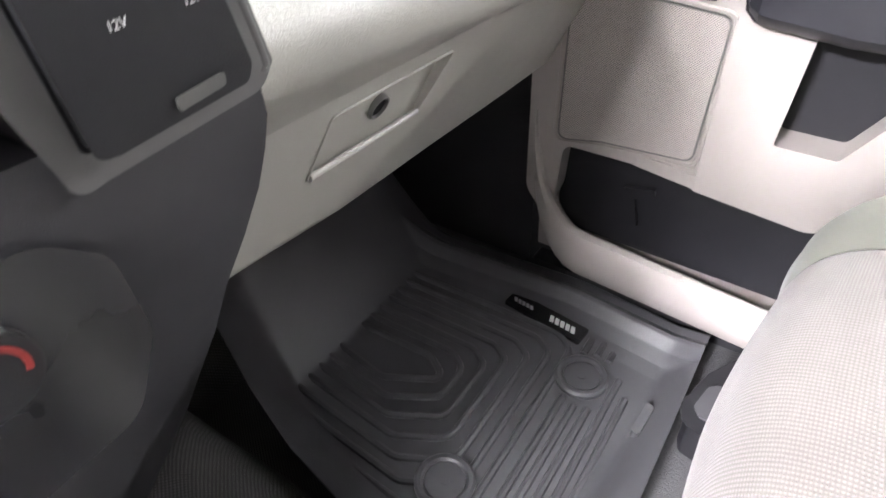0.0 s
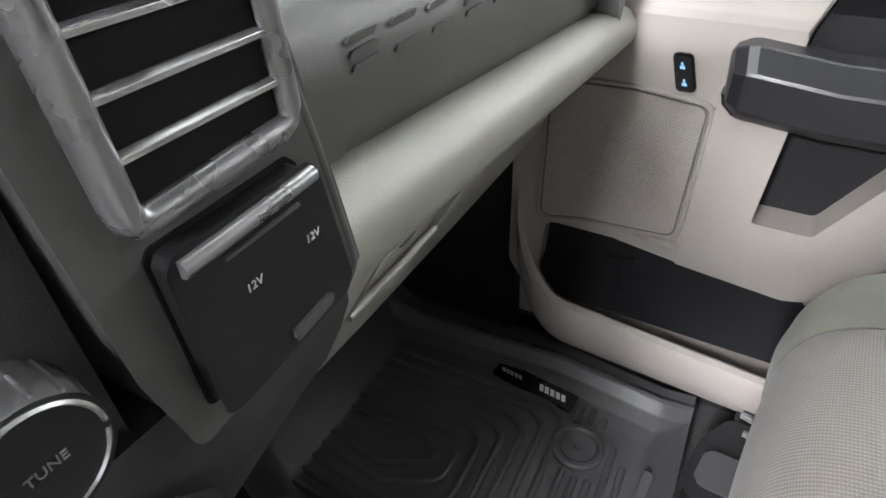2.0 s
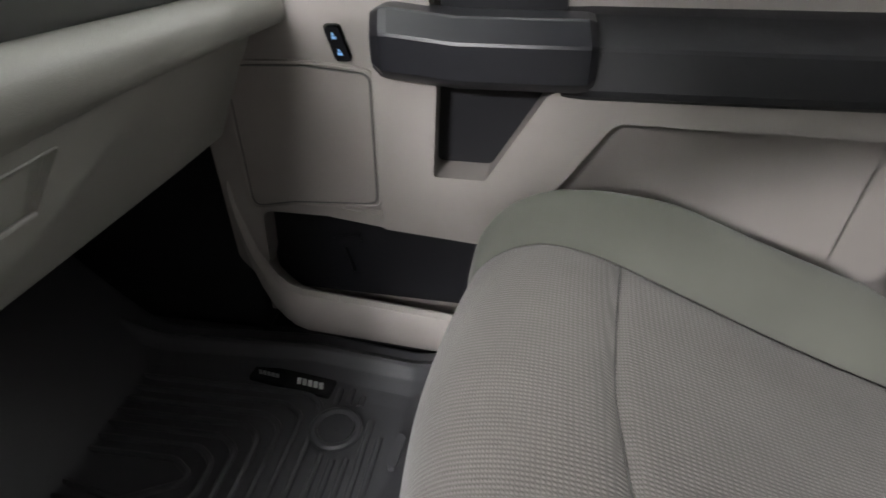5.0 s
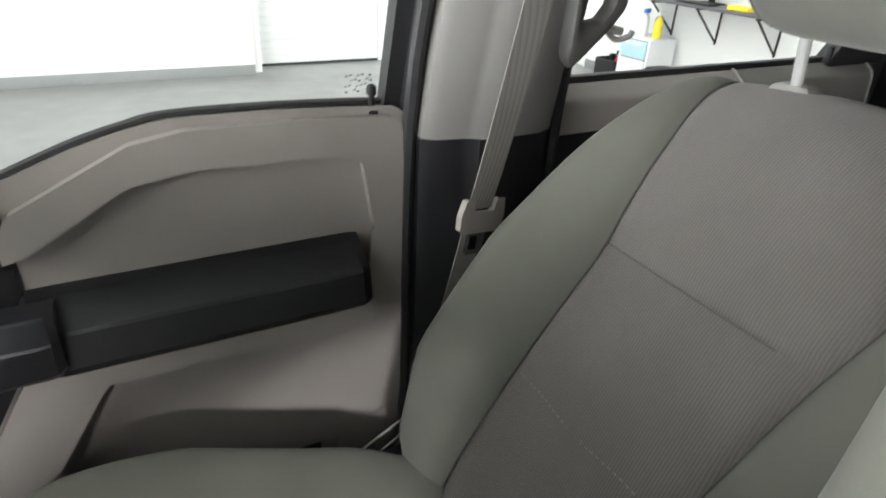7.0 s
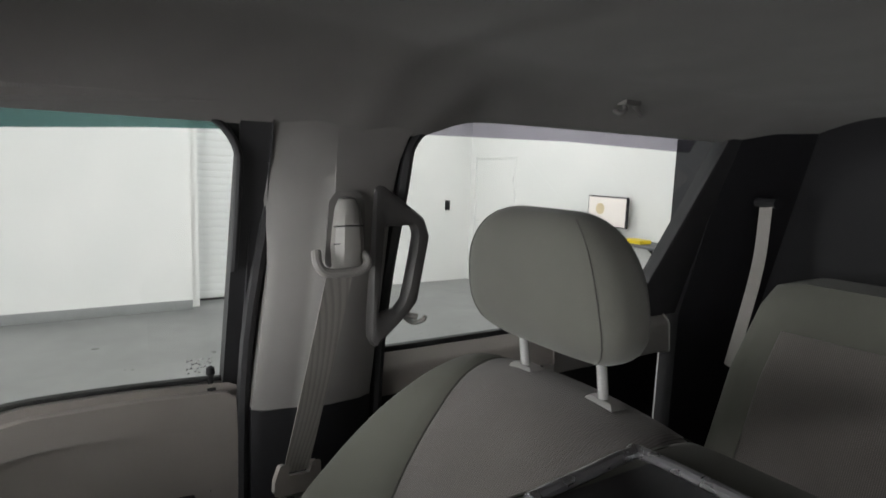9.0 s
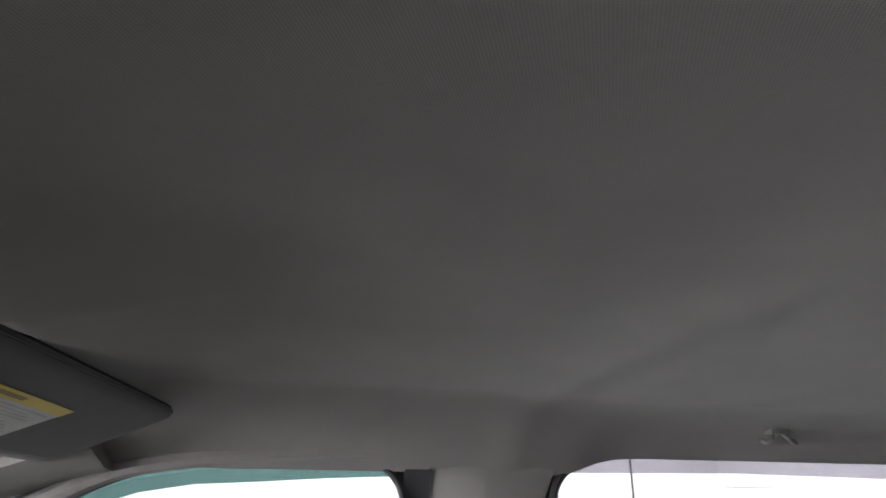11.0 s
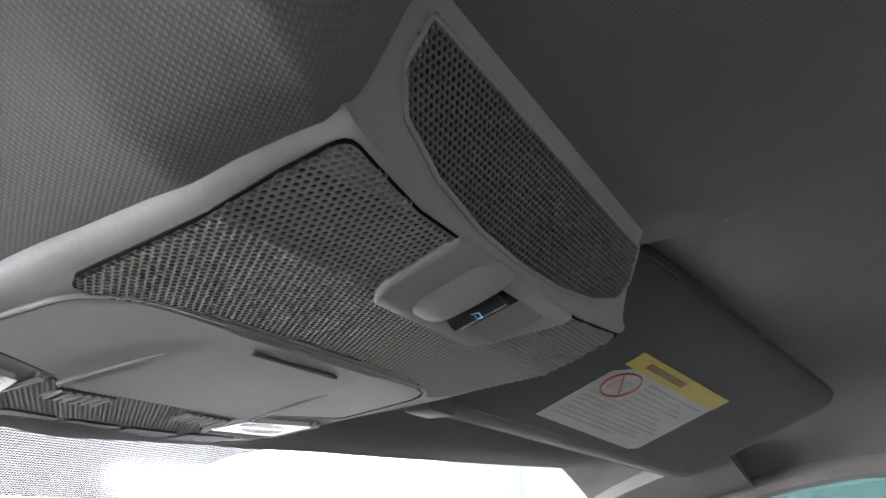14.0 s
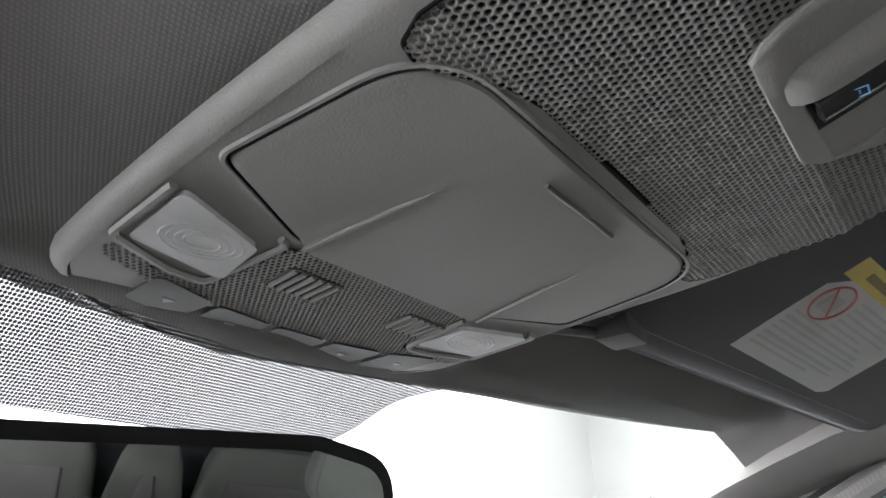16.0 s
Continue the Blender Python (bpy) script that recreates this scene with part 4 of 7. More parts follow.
part("window_frame", merged(loft([[(x + a, y, z) for a, y in ((0.0, yf - 0.012), (0.004, yf - 0.004), (0.012, yf), (0.036, yf), (0.036, -1.225), (0.0, -1.225))] for x, yf, z in ((0.862, -1.01, 0.75), (0.800, -1.085, 0.965), (0.727, -1.172, 1.22))]), prism("y", [(0.872, 0.75), (0.90, 0.75), (0.765, 1.22), (0.742, 1.22)], -0.306, -0.286, 0.003)), SEAL, door2)
single("rear_pillar", loft([[(0.90, -1.20, z), (0.85 - 0.11 * (z - 0.75) / 0.45 * (z > 0.75), -1.20, z), (0.80 - 0.10 * (z - 0.75) / 0.45 * (z > 0.75), -1.30, z), (0.78 - 0.1 * (z - 0.75) / 0.45 * (z > 0.75), -1.46, z), (0.90, -1.46, z)] for z in (0.02, 0.5, 0.75, 1.0, 1.24)]), BLACK,
       "black trim of the rear pillar", "pillar", "", "structure")

# ---- windscreen and its pillars ----
WS = [(0.735, 1.146), (1.42, 0.78)]
wind = thing("windscreen", "clear windscreen with a dotted black border", "windscreen", "", "structure")


def ws_at(u, v, d=0.0):
    """u across, v from the top edge (0) to the bottom (1)."""
    bow = 0.10 * (u / 0.75) ** 2
    return (u * (1 + 0.12 * v), WS[0][0] + (WS[1][0] - WS[0][0]) * v - bow, WS[0][1] + (WS[1][1] - WS[0][1]) * v + 0.02 - d)


part("glass", sheet(ws_at, np.linspace(-0.76, 0.76, 24), np.linspace(-0.06, 1, 12)), GLASS, wind).visible_shadow = False


def frit_at(u, v):
    """The printed border patch: u from its hidden end (0) to its rounded outer end (1)."""
    far = lerp(v, [-0.005, 0.015, 0.035, 0.07, 0.088, 0.098, 0.104], [0.165, 0.138, 0.126, 0.120, 0.112, 0.098, 0.070])
    return ws_at(-0.24 + (far + 0.24) * u, v, 0.003)


part("frit_patch", sheet(frit_at, np.linspace(0, 1, 40), np.concatenate([np.linspace(-0.055, 0.08, 12), np.linspace(0.084, 0.104, 8)])), FRIT, wind, "black printed dots behind the mirror")
for sx in (-1, 1):
    rows = []
    for y, x, z, k in ((0.46, 0.700, 1.200, 2.0), (0.55, 0.706, 1.180, 1.9), (0.62, 0.715, 1.158, 1.6), (0.69, 0.730, 1.135, 1.25), (0.85, 0.765, 1.070, 1.0), (1.1, 0.81, 0.94, 1.0), (1.42, 0.88, 0.77, 1.0)):
        rows.append([(sx * (x + a * (k if a < 0 else 1)), y + b * 0.4, z + b * (k if b > 0 else 1)) for a, b in ((0.055, 0.03), (0.025, 0.035), (0.004, 0.014), (-0.030, -0.010), (-0.005, -0.035), (0.05, -0.04))])
    single("front_pillar", loft(rows), PILLAR, "grey trim of the windscreen pillar", "pillar", "", "structure")
single("bonnet", box(-0.9, 0.9, 1.45, 2.6, -0.1, 0.70, 0.08, 4), plain("truck_paint", (0.62, 0.62, 0.62), 0.35), "pale truck bonnet beyond the windscreen", "bonnet", "", "structure")


def head_pt(q, a, proud=0.0):
    """A place on the head restraint: q up its height, a round it; its front corners are sewn edges."""
    edge = max(0.0, 1 - abs(2 * q - 1) ** (2.3 if q > 0.5 else 3.2)) ** 0.5
    hw = 0.082 + 0.070 * edge - 0.020 * q + proud * edge
    if math.cos(a) > 0:
        hw -= 0.010 + 0.016 * q * q
    hd = 0.010 + 0.050 * edge + proud * edge
    c, s_ = math.cos(a), math.sin(a)
    return (0.436 + hw * math.copysign(abs(c) ** 0.55, c), -0.352 + 0.034 * q + hd * math.copysign(abs(s_) ** (0.62 if s_ > 0 else 0.8), s_), 0.890 + 0.182 * q)


def HEAD_BM():
    """The head restraint: a rounded pad, leaning a little forwards at the top."""
    rows = []
    for q in 0.5 - 0.5 * np.cos(np.linspace(0, math.pi, 29)):
        rows.append([head_pt(q, 2 * math.pi * k / 64) for k in range(64)])
    return loft(rows)


# ---- dashboard ----
dash = thing("dashboard", "two-tone grey truck dashboard with a padded lip", "dashboard")


def lip_drop(x):
    return -0.098 * (x - 0.27)


# section of the passenger side, from the top pad down to the underside
def fascia_sec(x):
    d = lip_drop(x)
    e = d * 0.46
    return [(0.842, 0.7330 + e), (0.836, 0.7305 + e), (0.822, 0.7285 + e), (0.811, 0.7225 + e), (0.804, 0.711 + e), (0.800, 0.694 + e), (0.800, 0.676 + d * 0.6), (0.803, 0.662 + d), (0.808, 0.652 + d)]


def lip_sec(x):
    d = lip_drop(x)
    return [(0.812, 0.6510 + d), (0.800, 0.6530 + d), (0.790, 0.6528 + d), (0.780, 0.6485 + d), (0.7725, 0.639 + d), (0.7700, 0.627 + d), (0.7720, 0.616 + d), (0.7775, 0.607 + d * 0.95), (0.785, 0.599 + d * 0.85),
            (0.793, 0.590 + d * 0.6), (0.80, 0.580 + d * 0.4), (0.93, 0.575)]


xs = list(np.linspace(0.238, 0.835, 40))
fas = part("fascia", loft([[(x, y, z) for y, z in fascia_sec(x)] + [(x, 0.86, 0.652 + lip_drop(x)), (x, 0.86, 0.733 + lip_drop(x) * 0.46)] for x in np.linspace(0.215, 0.74, 24)]), FASCIA, dash, "mid grey fascia with raised marks")
part("padded_lip", loft([[(x, y, z) for y, z in lip_sec(x)] + [(x, 0.93, 0.65 + lip_drop(x))] for x in xs]), DASH_LIP, dash, "pale grey grained padded lip")
pad = [(0.838, 0.7335), (0.835, 0.739), (0.838, 0.748), (0.858, 0.768), (0.92, 0.800), (1.0, 0.822), (1.12, 0.828), (1.40, 0.80), (1.40, 0.70), (0.90, 0.70), (0.86, 0.72)]
part("top_pad", loft([[(x, y, z + (0.46 * lip_drop(max(x, 0.27)) if k in (0, 1, 2, 3, 9, 10) else 0.2 * lip_drop(max(x, 0.27)))) for k, (y, z) in enumerate(pad)] for x in np.linspace(-0.86, 0.84, 30)]), DASH_PAD, dash, "black grained top pad")
part("under_panel", prism("x", rounded([(0.905, 0.44), (0.905, 0.420), (1.33, 0.38), (1.38, 0.60), (0.93, 0.62)], 0.008), 0.20, 0.84, 0.0), BLACK, dash)
# raised plain marks where the model name stands
MARKS = [(0.308, 3), (0.346, 2), (0.385, 2), (0.428, 3), (0.470, 3), (0.530, 2), (0.573, 1), (0.622, 2), (0.670, 2)]
for mx, n_ in MARKS:
    w, lo_z = 0.0125 + 0.006 * (mx - 0.3), 0.6935 + 0.46 * lip_drop(mx)
    strokes = []
    for k in range(n_):
        zz = lo_z + 0.0125 * (k / max(1, n_ - 1))
        yy = 0.8002 - 0.0016 + max(0.0, zz - lo_z - 0.004) * 0.22
        strokes.append(prism("y", rounded([(mx - w, zz), (mx + w * 0.75, zz), (mx + w, zz + 0.0026), (mx - w * 0.75, zz + 0.0026)], 0.0006, 2), yy, 0.812, 0.0007))
    part("raised_mark", merged(*strokes), FASCIA, fas)
# small lower flap beside the stack
part("fascia_flap", prism("y", rounded([(0.235, 0.660), (0.282, 0.658), (0.290, 0.684), (0.235, 0.686)], 0.004), 0.7985, 0.803, 0.0015), FASCIA, dash)
# knee panel under the lip, with a sunken pull
PULL = rounded([(0.316, 0.562), (0.461, 0.554), (0.439, 0.5025), (0.3065, 0.511)], 0.004)


def edge_gap(poly, u, v):
    """How far a place lies from the nearest side of an outline."""
    best = 1.0
    for (x1, y1), (x2, y2) in zip(poly, poly[1:] + poly[:1]):
        ex, ey = x2 - x1, y2 - y1
        q = min(1.0, max(0.0, ((u - x1) * ex + (v - y1) * ey) / max(1e-12, ex * ex + ey * ey)))
        best = min(best, math.hypot(u - x1 - q * ex, v - y1 - q * ey))
    return best


def knee_at(u, v):
    """The sloped panel; the pull is pressed into it, deepest at the top."""
    if v < 0.49:
        v = 0.49 - (0.49 - v) * (0.49 - lerp(u, [0.24, 0.37, 0.69, 0.835], [0.441, 0.417, 0.393, 0.386])) / 0.07
    deep = 0.0
    if 0.30 < u < 0.47 and 0.50 < v < 0.565 and inside(PULL, u, v):
        deep = (0.006 + 0.008 * (v - 0.506) / 0.06) * min(1.0, edge_gap(PULL, u, v) / 0.0024)
    low_ = lerp(u, [0.24, 0.37, 0.69, 0.835], [0.441, 0.417, 0.393, 0.386])
    edge = 0.030 * max(0.0, (low_ + 0.020 - v) / 0.020) ** 2
    return (u, 0.809 + 0.5 * (0.565 - v) + edge + deep, v - 0.5 * deep)


us = np.unique(np.concatenate([np.linspace(0.238, 0.300, 7), np.arange(0.300, 0.470, 0.0011), np.linspace(0.47, 0.835, 24)]))
vs = np.unique(np.concatenate([np.linspace(0.420, 0.49, 14), np.arange(0.49, 0.575, 0.0011), np.linspace(0.575, 0.600, 6)]))
knee = part("knee_panel", sheet(knee_at, us, vs, 0.004, (0, 1, 0)), DASH_LIP, dash, "grey knee panel with a sunken pull")
cm = Matrix.Translation((0.383, 0.8315, 0.5360)) @ Matrix.Rotation(radians(27), 4, "X")
part("pull_rim", bead([(u, 0.809 + 0.5 * (0.565 - v) - 0.0004, v) for u, v in PULL], 0.0011, (0, 0.9, 0.45)), DASH_LIP, knee)
part("catch", moved(disc("y", (0.0, 0.0), 0.0085, -0.0015, 0.003, 24, 0.0003), cm), PIT, knee, "round dark catch")
part("catch_rim", moved(ring("y", (0.0, 0.0), 0.0080, 0.0108, -0.0035, 0.003, 24), cm), FASCIA, knee)
part("pull_ledge", tube([(0.3085, 0.8335, 0.5140), (0.372, 0.8355, 0.5098), (0.4385, 0.8380, 0.5055)], 0.0030, 10), DASH_LIP, knee)
# end of the dash at the door
part("end_column", prism("y", rounded([(0.722, 0.655), (0.744, 0.598), (0.770, 0.640), (0.770, 0.78), (0.728, 0.78)], 0.006), 0.778, 0.86, 0.006), BEZEL, dash, "dark grey column at the fascia end")
part("end_cap", prism("y", rounded([(0.760, 0.60), (0.835, 0.59), (0.842, 0.78), (0.765, 0.78)], 0.012), 0.792, 0.87, 0.008), BEZEL, dash)
ev = part("end_vent", bead([(u, 0.791, v) for u, v in rounded([(0.776, 0.652), (0.828, 0.645), (0.832, 0.76), (0.778, 0.76)], 0.008)], 0.0045, (0, 1, 0)), SHADOW_GREY, dash, "grey-rimmed air vent")
# flat dark plate for the shade between the slats
part("vent_hole", prism("y", rounded([(0.778, 0.654), (0.826, 0.648), (0.83, 0.758), (0.78, 0.758)], 0.006), 0.7895, 0.7915, 0.0), PIT, ev)
for k in range(6):
    part("slat", box(0.779, 0.829, 0.781, 0.789, 0.664 + k * 0.016, 0.6675 + k * 0.016, 0.001), SHADOW_GREY, ev)

# centre stack: grey frame with an air vent and the outlet cover; black radio face beside it
frame_poly = [(0.1485, 0.620), (0.158, 0.6215), (0.2340, 0.6260), (0.2405, 0.634), (0.2285, 0.688), (0.2145, 0.747), (0.206, 0.835), (0.126, 0.835), (0.130, 0.76), (0.139, 0.66)]
part("stack_frame", prism("y", rounded(frame_poly, [0.01, 0.01, 0.012, 0, 0, 0, 0.004, 0.004, 0, 0]), 0.767, 0.83, 0.006, 4), BEZEL, dash, "dark grey painted frame of the centre stack")
part("stack_edge", tube([(0.2375, 0.770, 0.630), (0.2395, 0.770, 0.637), (0.2283, 0.770, 0.688), (0.2145, 0.770, 0.747), (0.2065, 0.770, 0.832)], 0.0036, 12), BEZEL, dash, "dark painted rim of the centre stack")
vent = part("air_vent", bead([(u, 0.7655, v) for u, v in rounded([(0.1495, 0.706), (0.2135, 0.709), (0.204, 0.822), (0.1405, 0.822)], 0.007)], 0.0050, (0, 1, 0), True, 16), SATIN_GREY, dash, "grey rimmed air vent with silver slats")
# flat dark plate in place of the shaded depth of the vent
part("vent_hole", prism("y", rounded([(0.151, 0.708), (0.212, 0.711), (0.2025, 0.82), (0.142, 0.82)], 0.005), 0.7645, 0.7668, 0.0), PIT, vent)
for k in range(7):
    zz = 0.724 + k * 0.0152
    a, b = lerp(zz, [0.706, 0.822], [0.1525, 0.1435]), lerp(zz, [0.709, 0.822], [0.2105, 0.2015])
    part("slat", prism("x", rounded([(0.7625, zz - 0.001), (0.7625, zz + 0.001), (0.7665, zz + 0.0035), (0.7665, zz + 0.001)], 0.0004), a, b, 0.0), SATIN, vent)
tab = part("vent_tab", loft([[(0.1800 + a, y, 0.7735 + b) for a, b in ((-w, -h), (w, -h), (w, h), (-w, h))] for y, w, h in ((0.7625, 0.005, 0.0035), (0.755, 0.0085, 0.0050), (0.749, 0.0085, 0.0045))]), BLACK, vent)
for tx in (0.1712, 0.1888):
    part("tab_tip", tube([(tx - 0.0012, 0.7530, 0.7735), (tx + 0.0012, 0.7530, 0.7735)], 0.0056, 16), CHROME, tab, "chrome end of the vent tab")
# outlet cover
oc_poly = [(0.1555, 0.6335), (0.162, 0.6325), (0.2205, 0.6360), (0.2230, 0.641), (0.2125, 0.692), (0.2085, 0.696), (0.1540, 0.6955), (0.1515, 0.692)]
part("cover_gap", prism("y", [(0.187 + (u - 0.187) * 1.05, 0.665 + (v - 0.665) * 1.06) for u, v in rounded(oc_poly, 0.003)], 0.7662, 0.768, 0.0), PIT, dash)
oc = part("outlet_cover", prism("y", rounded(oc_poly, 0.003), 0.7575, 0.768, 0.0022, 3), BLACK, dash, "black hinged power outlet cover")
part("hinge", tube([(0.1535, 0.7568, 0.6925), (0.2105, 0.7568, 0.6935)], 0.0029, 14), SATIN_GREY, oc, "grey hinge barrel")
part("hinge_gap", box(0.1680, 0.2020, 0.7563, 0.7576, 0.6855, 0.6868, 0.0002), FASCIA, oc)
part("pull_tab", prism("y", rounded([(0.1880, 0.6365), (0.2090, 0.6385), (0.2095, 0.6425), (0.1880, 0.6408)], 0.001), 0.7555, 0.7578, 0.0008), FASCIA, oc, "grey pull tab")
for tx in (0.1760, 0.2055):
    lettering("outlet_lettering", "12V", 0.0046, pose(tx + 0.0008, 0.7573, 0.6705, 90, 0, 0), WHITE_PRINT, oc, 0.0002)
part("radio_face", prism("y", rounded([(-0.12, 0.60), (0.132, 0.60), (0.124, 0.835), (-0.12, 0.835)], 0.006), 0.780, 0.84, 0.003), STACK_BLACK, dash, "black radio face")
kc = (0.1045, 0.6640)
knob = part("tune_knob", disc("y", kc, 0.0172, 0.7615, 0.782, 40, 0.003), BLACK, dash, "black tuning knob with a chrome rim")
part("knob_rim", loft([[(kc[0] + r * math.cos(a), y, kc[1] + r * math.sin(a)) for a in np.linspace(0, 2 * math.pi, 49)[:-1]] for y, r in ((0.7640, 0.0166), (0.7612, 0.0170), (0.7606, 0.0177), (0.7612, 0.0186), (0.7640, 0.0195), (0.7720, 0.0212), (0.7800, 0.0222), (0.7820, 0.0222))], False), SATIN, knob, "bright chrome rim")
for k in range(16):
    a = 2 * math.pi * k / 16
    part("rim_groove", tube([(kc[0] + (r + 0.0002) * math.cos(a), y, kc[1] + (r + 0.0002) * math.sin(a)) for y, r in ((0.7645, 0.0195), (0.7720, 0.0211), (0.7790, 0.0220))], 0.0005, 6), SATIN_GREY, knob)
lettering("knob_lettering", "TUNE", 0.0044, pose(kc[0] + 0.0015, 0.7612, kc[1], 90, 0, 0), DULL_PRINT, knob, 0.0002)
# lower stack with the climate knob
part("lower_panel", loft([[(sx * w, y, z) for sx, w, y, z in ((-1, 0.15, 0.785, zt), (1, wt, yt, zt), (1, wt, 1.2, zt), (-1, 0.15, 1.2, zt))] for zt, yt, wt in ((0.20, 1.02, 0.244), (0.30, 0.955, 0.241), (0.389, 0.897, 0.239), (0.461, 0.855, 0.238), (0.52, 0.817, 0.238), (0.562, 0.792, 0.238), (0.588, 0.780, 0.2385), (0.608, 0.773, 0.239), (0.634, 0.7715, 0.2375))]), STACK_BLACK, dash, "black lower centre panel")
cp = part("climate_panel", prism("y", rounded([(-0.10, 0.500), (0.128, 0.512), (0.146, 0.545), (0.144, 0.585), (0.126, 0.602), (-0.10, 0.602)], 0.014), 0.772, 0.80, 0.006, 3), GLOSS_BLACK, dash, "black panel round the climate knob")
ck = part("climate_knob", disc("y", (0.094, 0.578), 0.0150, 0.760, 0.776, 36, 0.002), BLACK, cp)
part("knob_rim", ring("y", (0.094, 0.578), 0.0150, 0.0175, 0.763, 0.776, 36), CHROME, ck)
arc = [(0.094 + r * math.cos(a), 0.578 + r * math.sin(a)) for r, rng in ((0.0130, np.linspace(-0.35, 1.9, 14)), (0.0105, np.linspace(1.9, -0.35, 14))) for a in rng]
part("red_arc", prism("y", arc, 0.7594, 0.7602), RED_LIT, ck, "red temperature mark")

# ---- floor mat ----
mat = thing("floor_mat", "black ribbed rubber floor mat with raised edges", "floor mat")


def mat_at(u, v):
    """The tray: flat bottom with walls that rise to the edges."""
    left = lerp(v, [0.585, 0.80, 0.95, 1.25], [0.262, 0.270, 0.30, 0.40])
    right = lerp(v, [0.585, 0.62, 0.80, 1.25], [0.795, 0.806, 0.826, 0.80])
    x = left + (right - left) * u
    dl, dr, db, df = x - left, right - x, v - 0.585, 1.25 - v
    rise = 0.085 * max(0, 1 - dl / 0.075) ** 1.6 + 0.034 * max(0, 1 - db / 0.045) ** 1.2 + 0.22 * max(0, 1 - df / 0.20) ** 1.4
    # the wall beside the door rises to a rolled crest, then a sunken flange runs to the edge
    ledge = lerp(dr, [0.0, 0.003, 0.010, 0.026, 0.034, 0.040, 0.046, 0.062, 0.085, 0.11], [0.002, 0.018, 0.022, 0.021, 0.026, 0.030, 0.028, 0.013, 0.003, 0.0])
    ledge = max(0.0, ledge - 0.5 * rise)
    hump = 0.020 * math.exp(-((x - 0.455) / 0.09) ** 2 - ((v - 0.615) / 0.03) ** 2)
    return (x, v, 0.018 + rise + ledge + hump)


part("tray", sheet(mat_at, np.concatenate([np.linspace(0, 0.78, 70), np.linspace(0.785, 1, 70)]), np.linspace(0.585, 1.25, 90), 0.004), RUBBER, mat)
ZM = 0.0185


def rib(points, r=0.0056):
    pts = [(x, y, ZM) for x, y in rounded_line(points, 0.028)]
    return bead(pts, r, None, False, 8)


def rounded_line(pts, r):
    full = rounded([pts[0]] + list(pts[1:-1]) + [pts[-1]], [0] + [r] * (len(pts) - 2) + [0], 5) if len(pts) > 2 else list(pts)
    return full


for x0, x1, y in ((0.40, 0.640, 0.655), (0.37, 0.668, 0.674), (0.36, 0.598, 0.693), (0.692, 0.712, 0.700), (0.35, 0.594, 0.712), (0.694, 0.724, 0.719), (0.345, 0.60, 0.731), (0.688, 0.722, 0.738)):
    part("rib", rib([(x0, y), (x1, y)]), RUBBER, mat)
for k in range(7):
    xl, xr, yb = 0.335 + 0.024 * k, 0.706 - 0.024 * k, 0.757 + 0.024 * k
    part("rib", rib([(xl + 0.03, 1.09), (xl + 0.012, yb + 0.07), (xl + 0.05, yb), (xr - 0.02, yb), (xr, yb + 0.03), (xr - 0.004, 1.09)]), RUBBER, mat)
for cx, cy in ((0.645, 0.722), (0.400, 0.800)):
    b = part("button", disc("z", (cx, cy), 0.026, 0.0175, 0.024, 32, 0.002), RUBBER, mat)
    part("button_ring", moved(ring("z", (cx, cy), 0.027, 0.039, -0.0275, -0.017, 40), Matrix.Diagonal((1, 1, -1, 1))), RUBBER, b)
    part("dimple", disc("z", (cx, cy), 0.006, 0.023, 0.0248, 20, 0.0006), RUBBER, b)
bd = part("badge", prism("z", rounded([(0.700, 0.752), (0.734, 0.748), (0.752, 0.888), (0.720, 0.892)], 0.004), 0.0185, 0.0245, 0.0), GLOSS_BLACK, mat, "black badge with white marks")
for v0, v1, hh in ((0.764, 0.812, 0.013), (0.842, 0.880, 0.008)):
    n = 5
    for k in range(n):
        va, vb = v0 + (v1 - v0) * k / n, v0 + (v1 - v0) * (k + 0.72) / n
        ua = lerp((va + vb) / 2, [0.75, 0.89], [0.717, 0.736])
        part("badge_mark", prism("z", [(ua - hh * 0.5, va), (ua + hh * 0.5, va + 0.004), (ua + hh * 0.5, vb + 0.004), (ua - hh * 0.5, vb)], 0.0246, 0.0251), WHITE_PRINT if hh > 0.01 else GREY_PRINT, bd, "white mark")
part("edge_tab", prism("z", rounded([(0.585, 0.618), (0.640, 0.614), (0.642, 0.626), (0.587, 0.630)], 0.006), 0.020, 0.034, 0.003), RUBBER, mat)

# ---- passenger seat ----
seat = thing("passenger_seat", "grey cloth bucket seat with smooth side bolsters", "car seat", "front seats")
SX = 0.444


CUSH = [(-0.03, 0.252), (0.0, 0.258), (0.04, 0.264), (0.077, 0.271), (0.14, 0.288), (0.20, 0.307), (0.26, 0.328), (0.32, 0.350), (0.365, 0.366), (0.40, 0.376), (0.44, 0.380), (0.475, 0.372), (0.500, 0.356),
        (0.517, 0.334), (0.527, 0.305), (0.530, 0.27), (0.524, 0.20), (0.512, 0.12)]
cush = smooth_line([(0, a, b) for a, b in CUSH], 4)


def seam_dip(d, w=0.007, h=0.006):
    return -h * math.exp(-(d / w) ** 2)


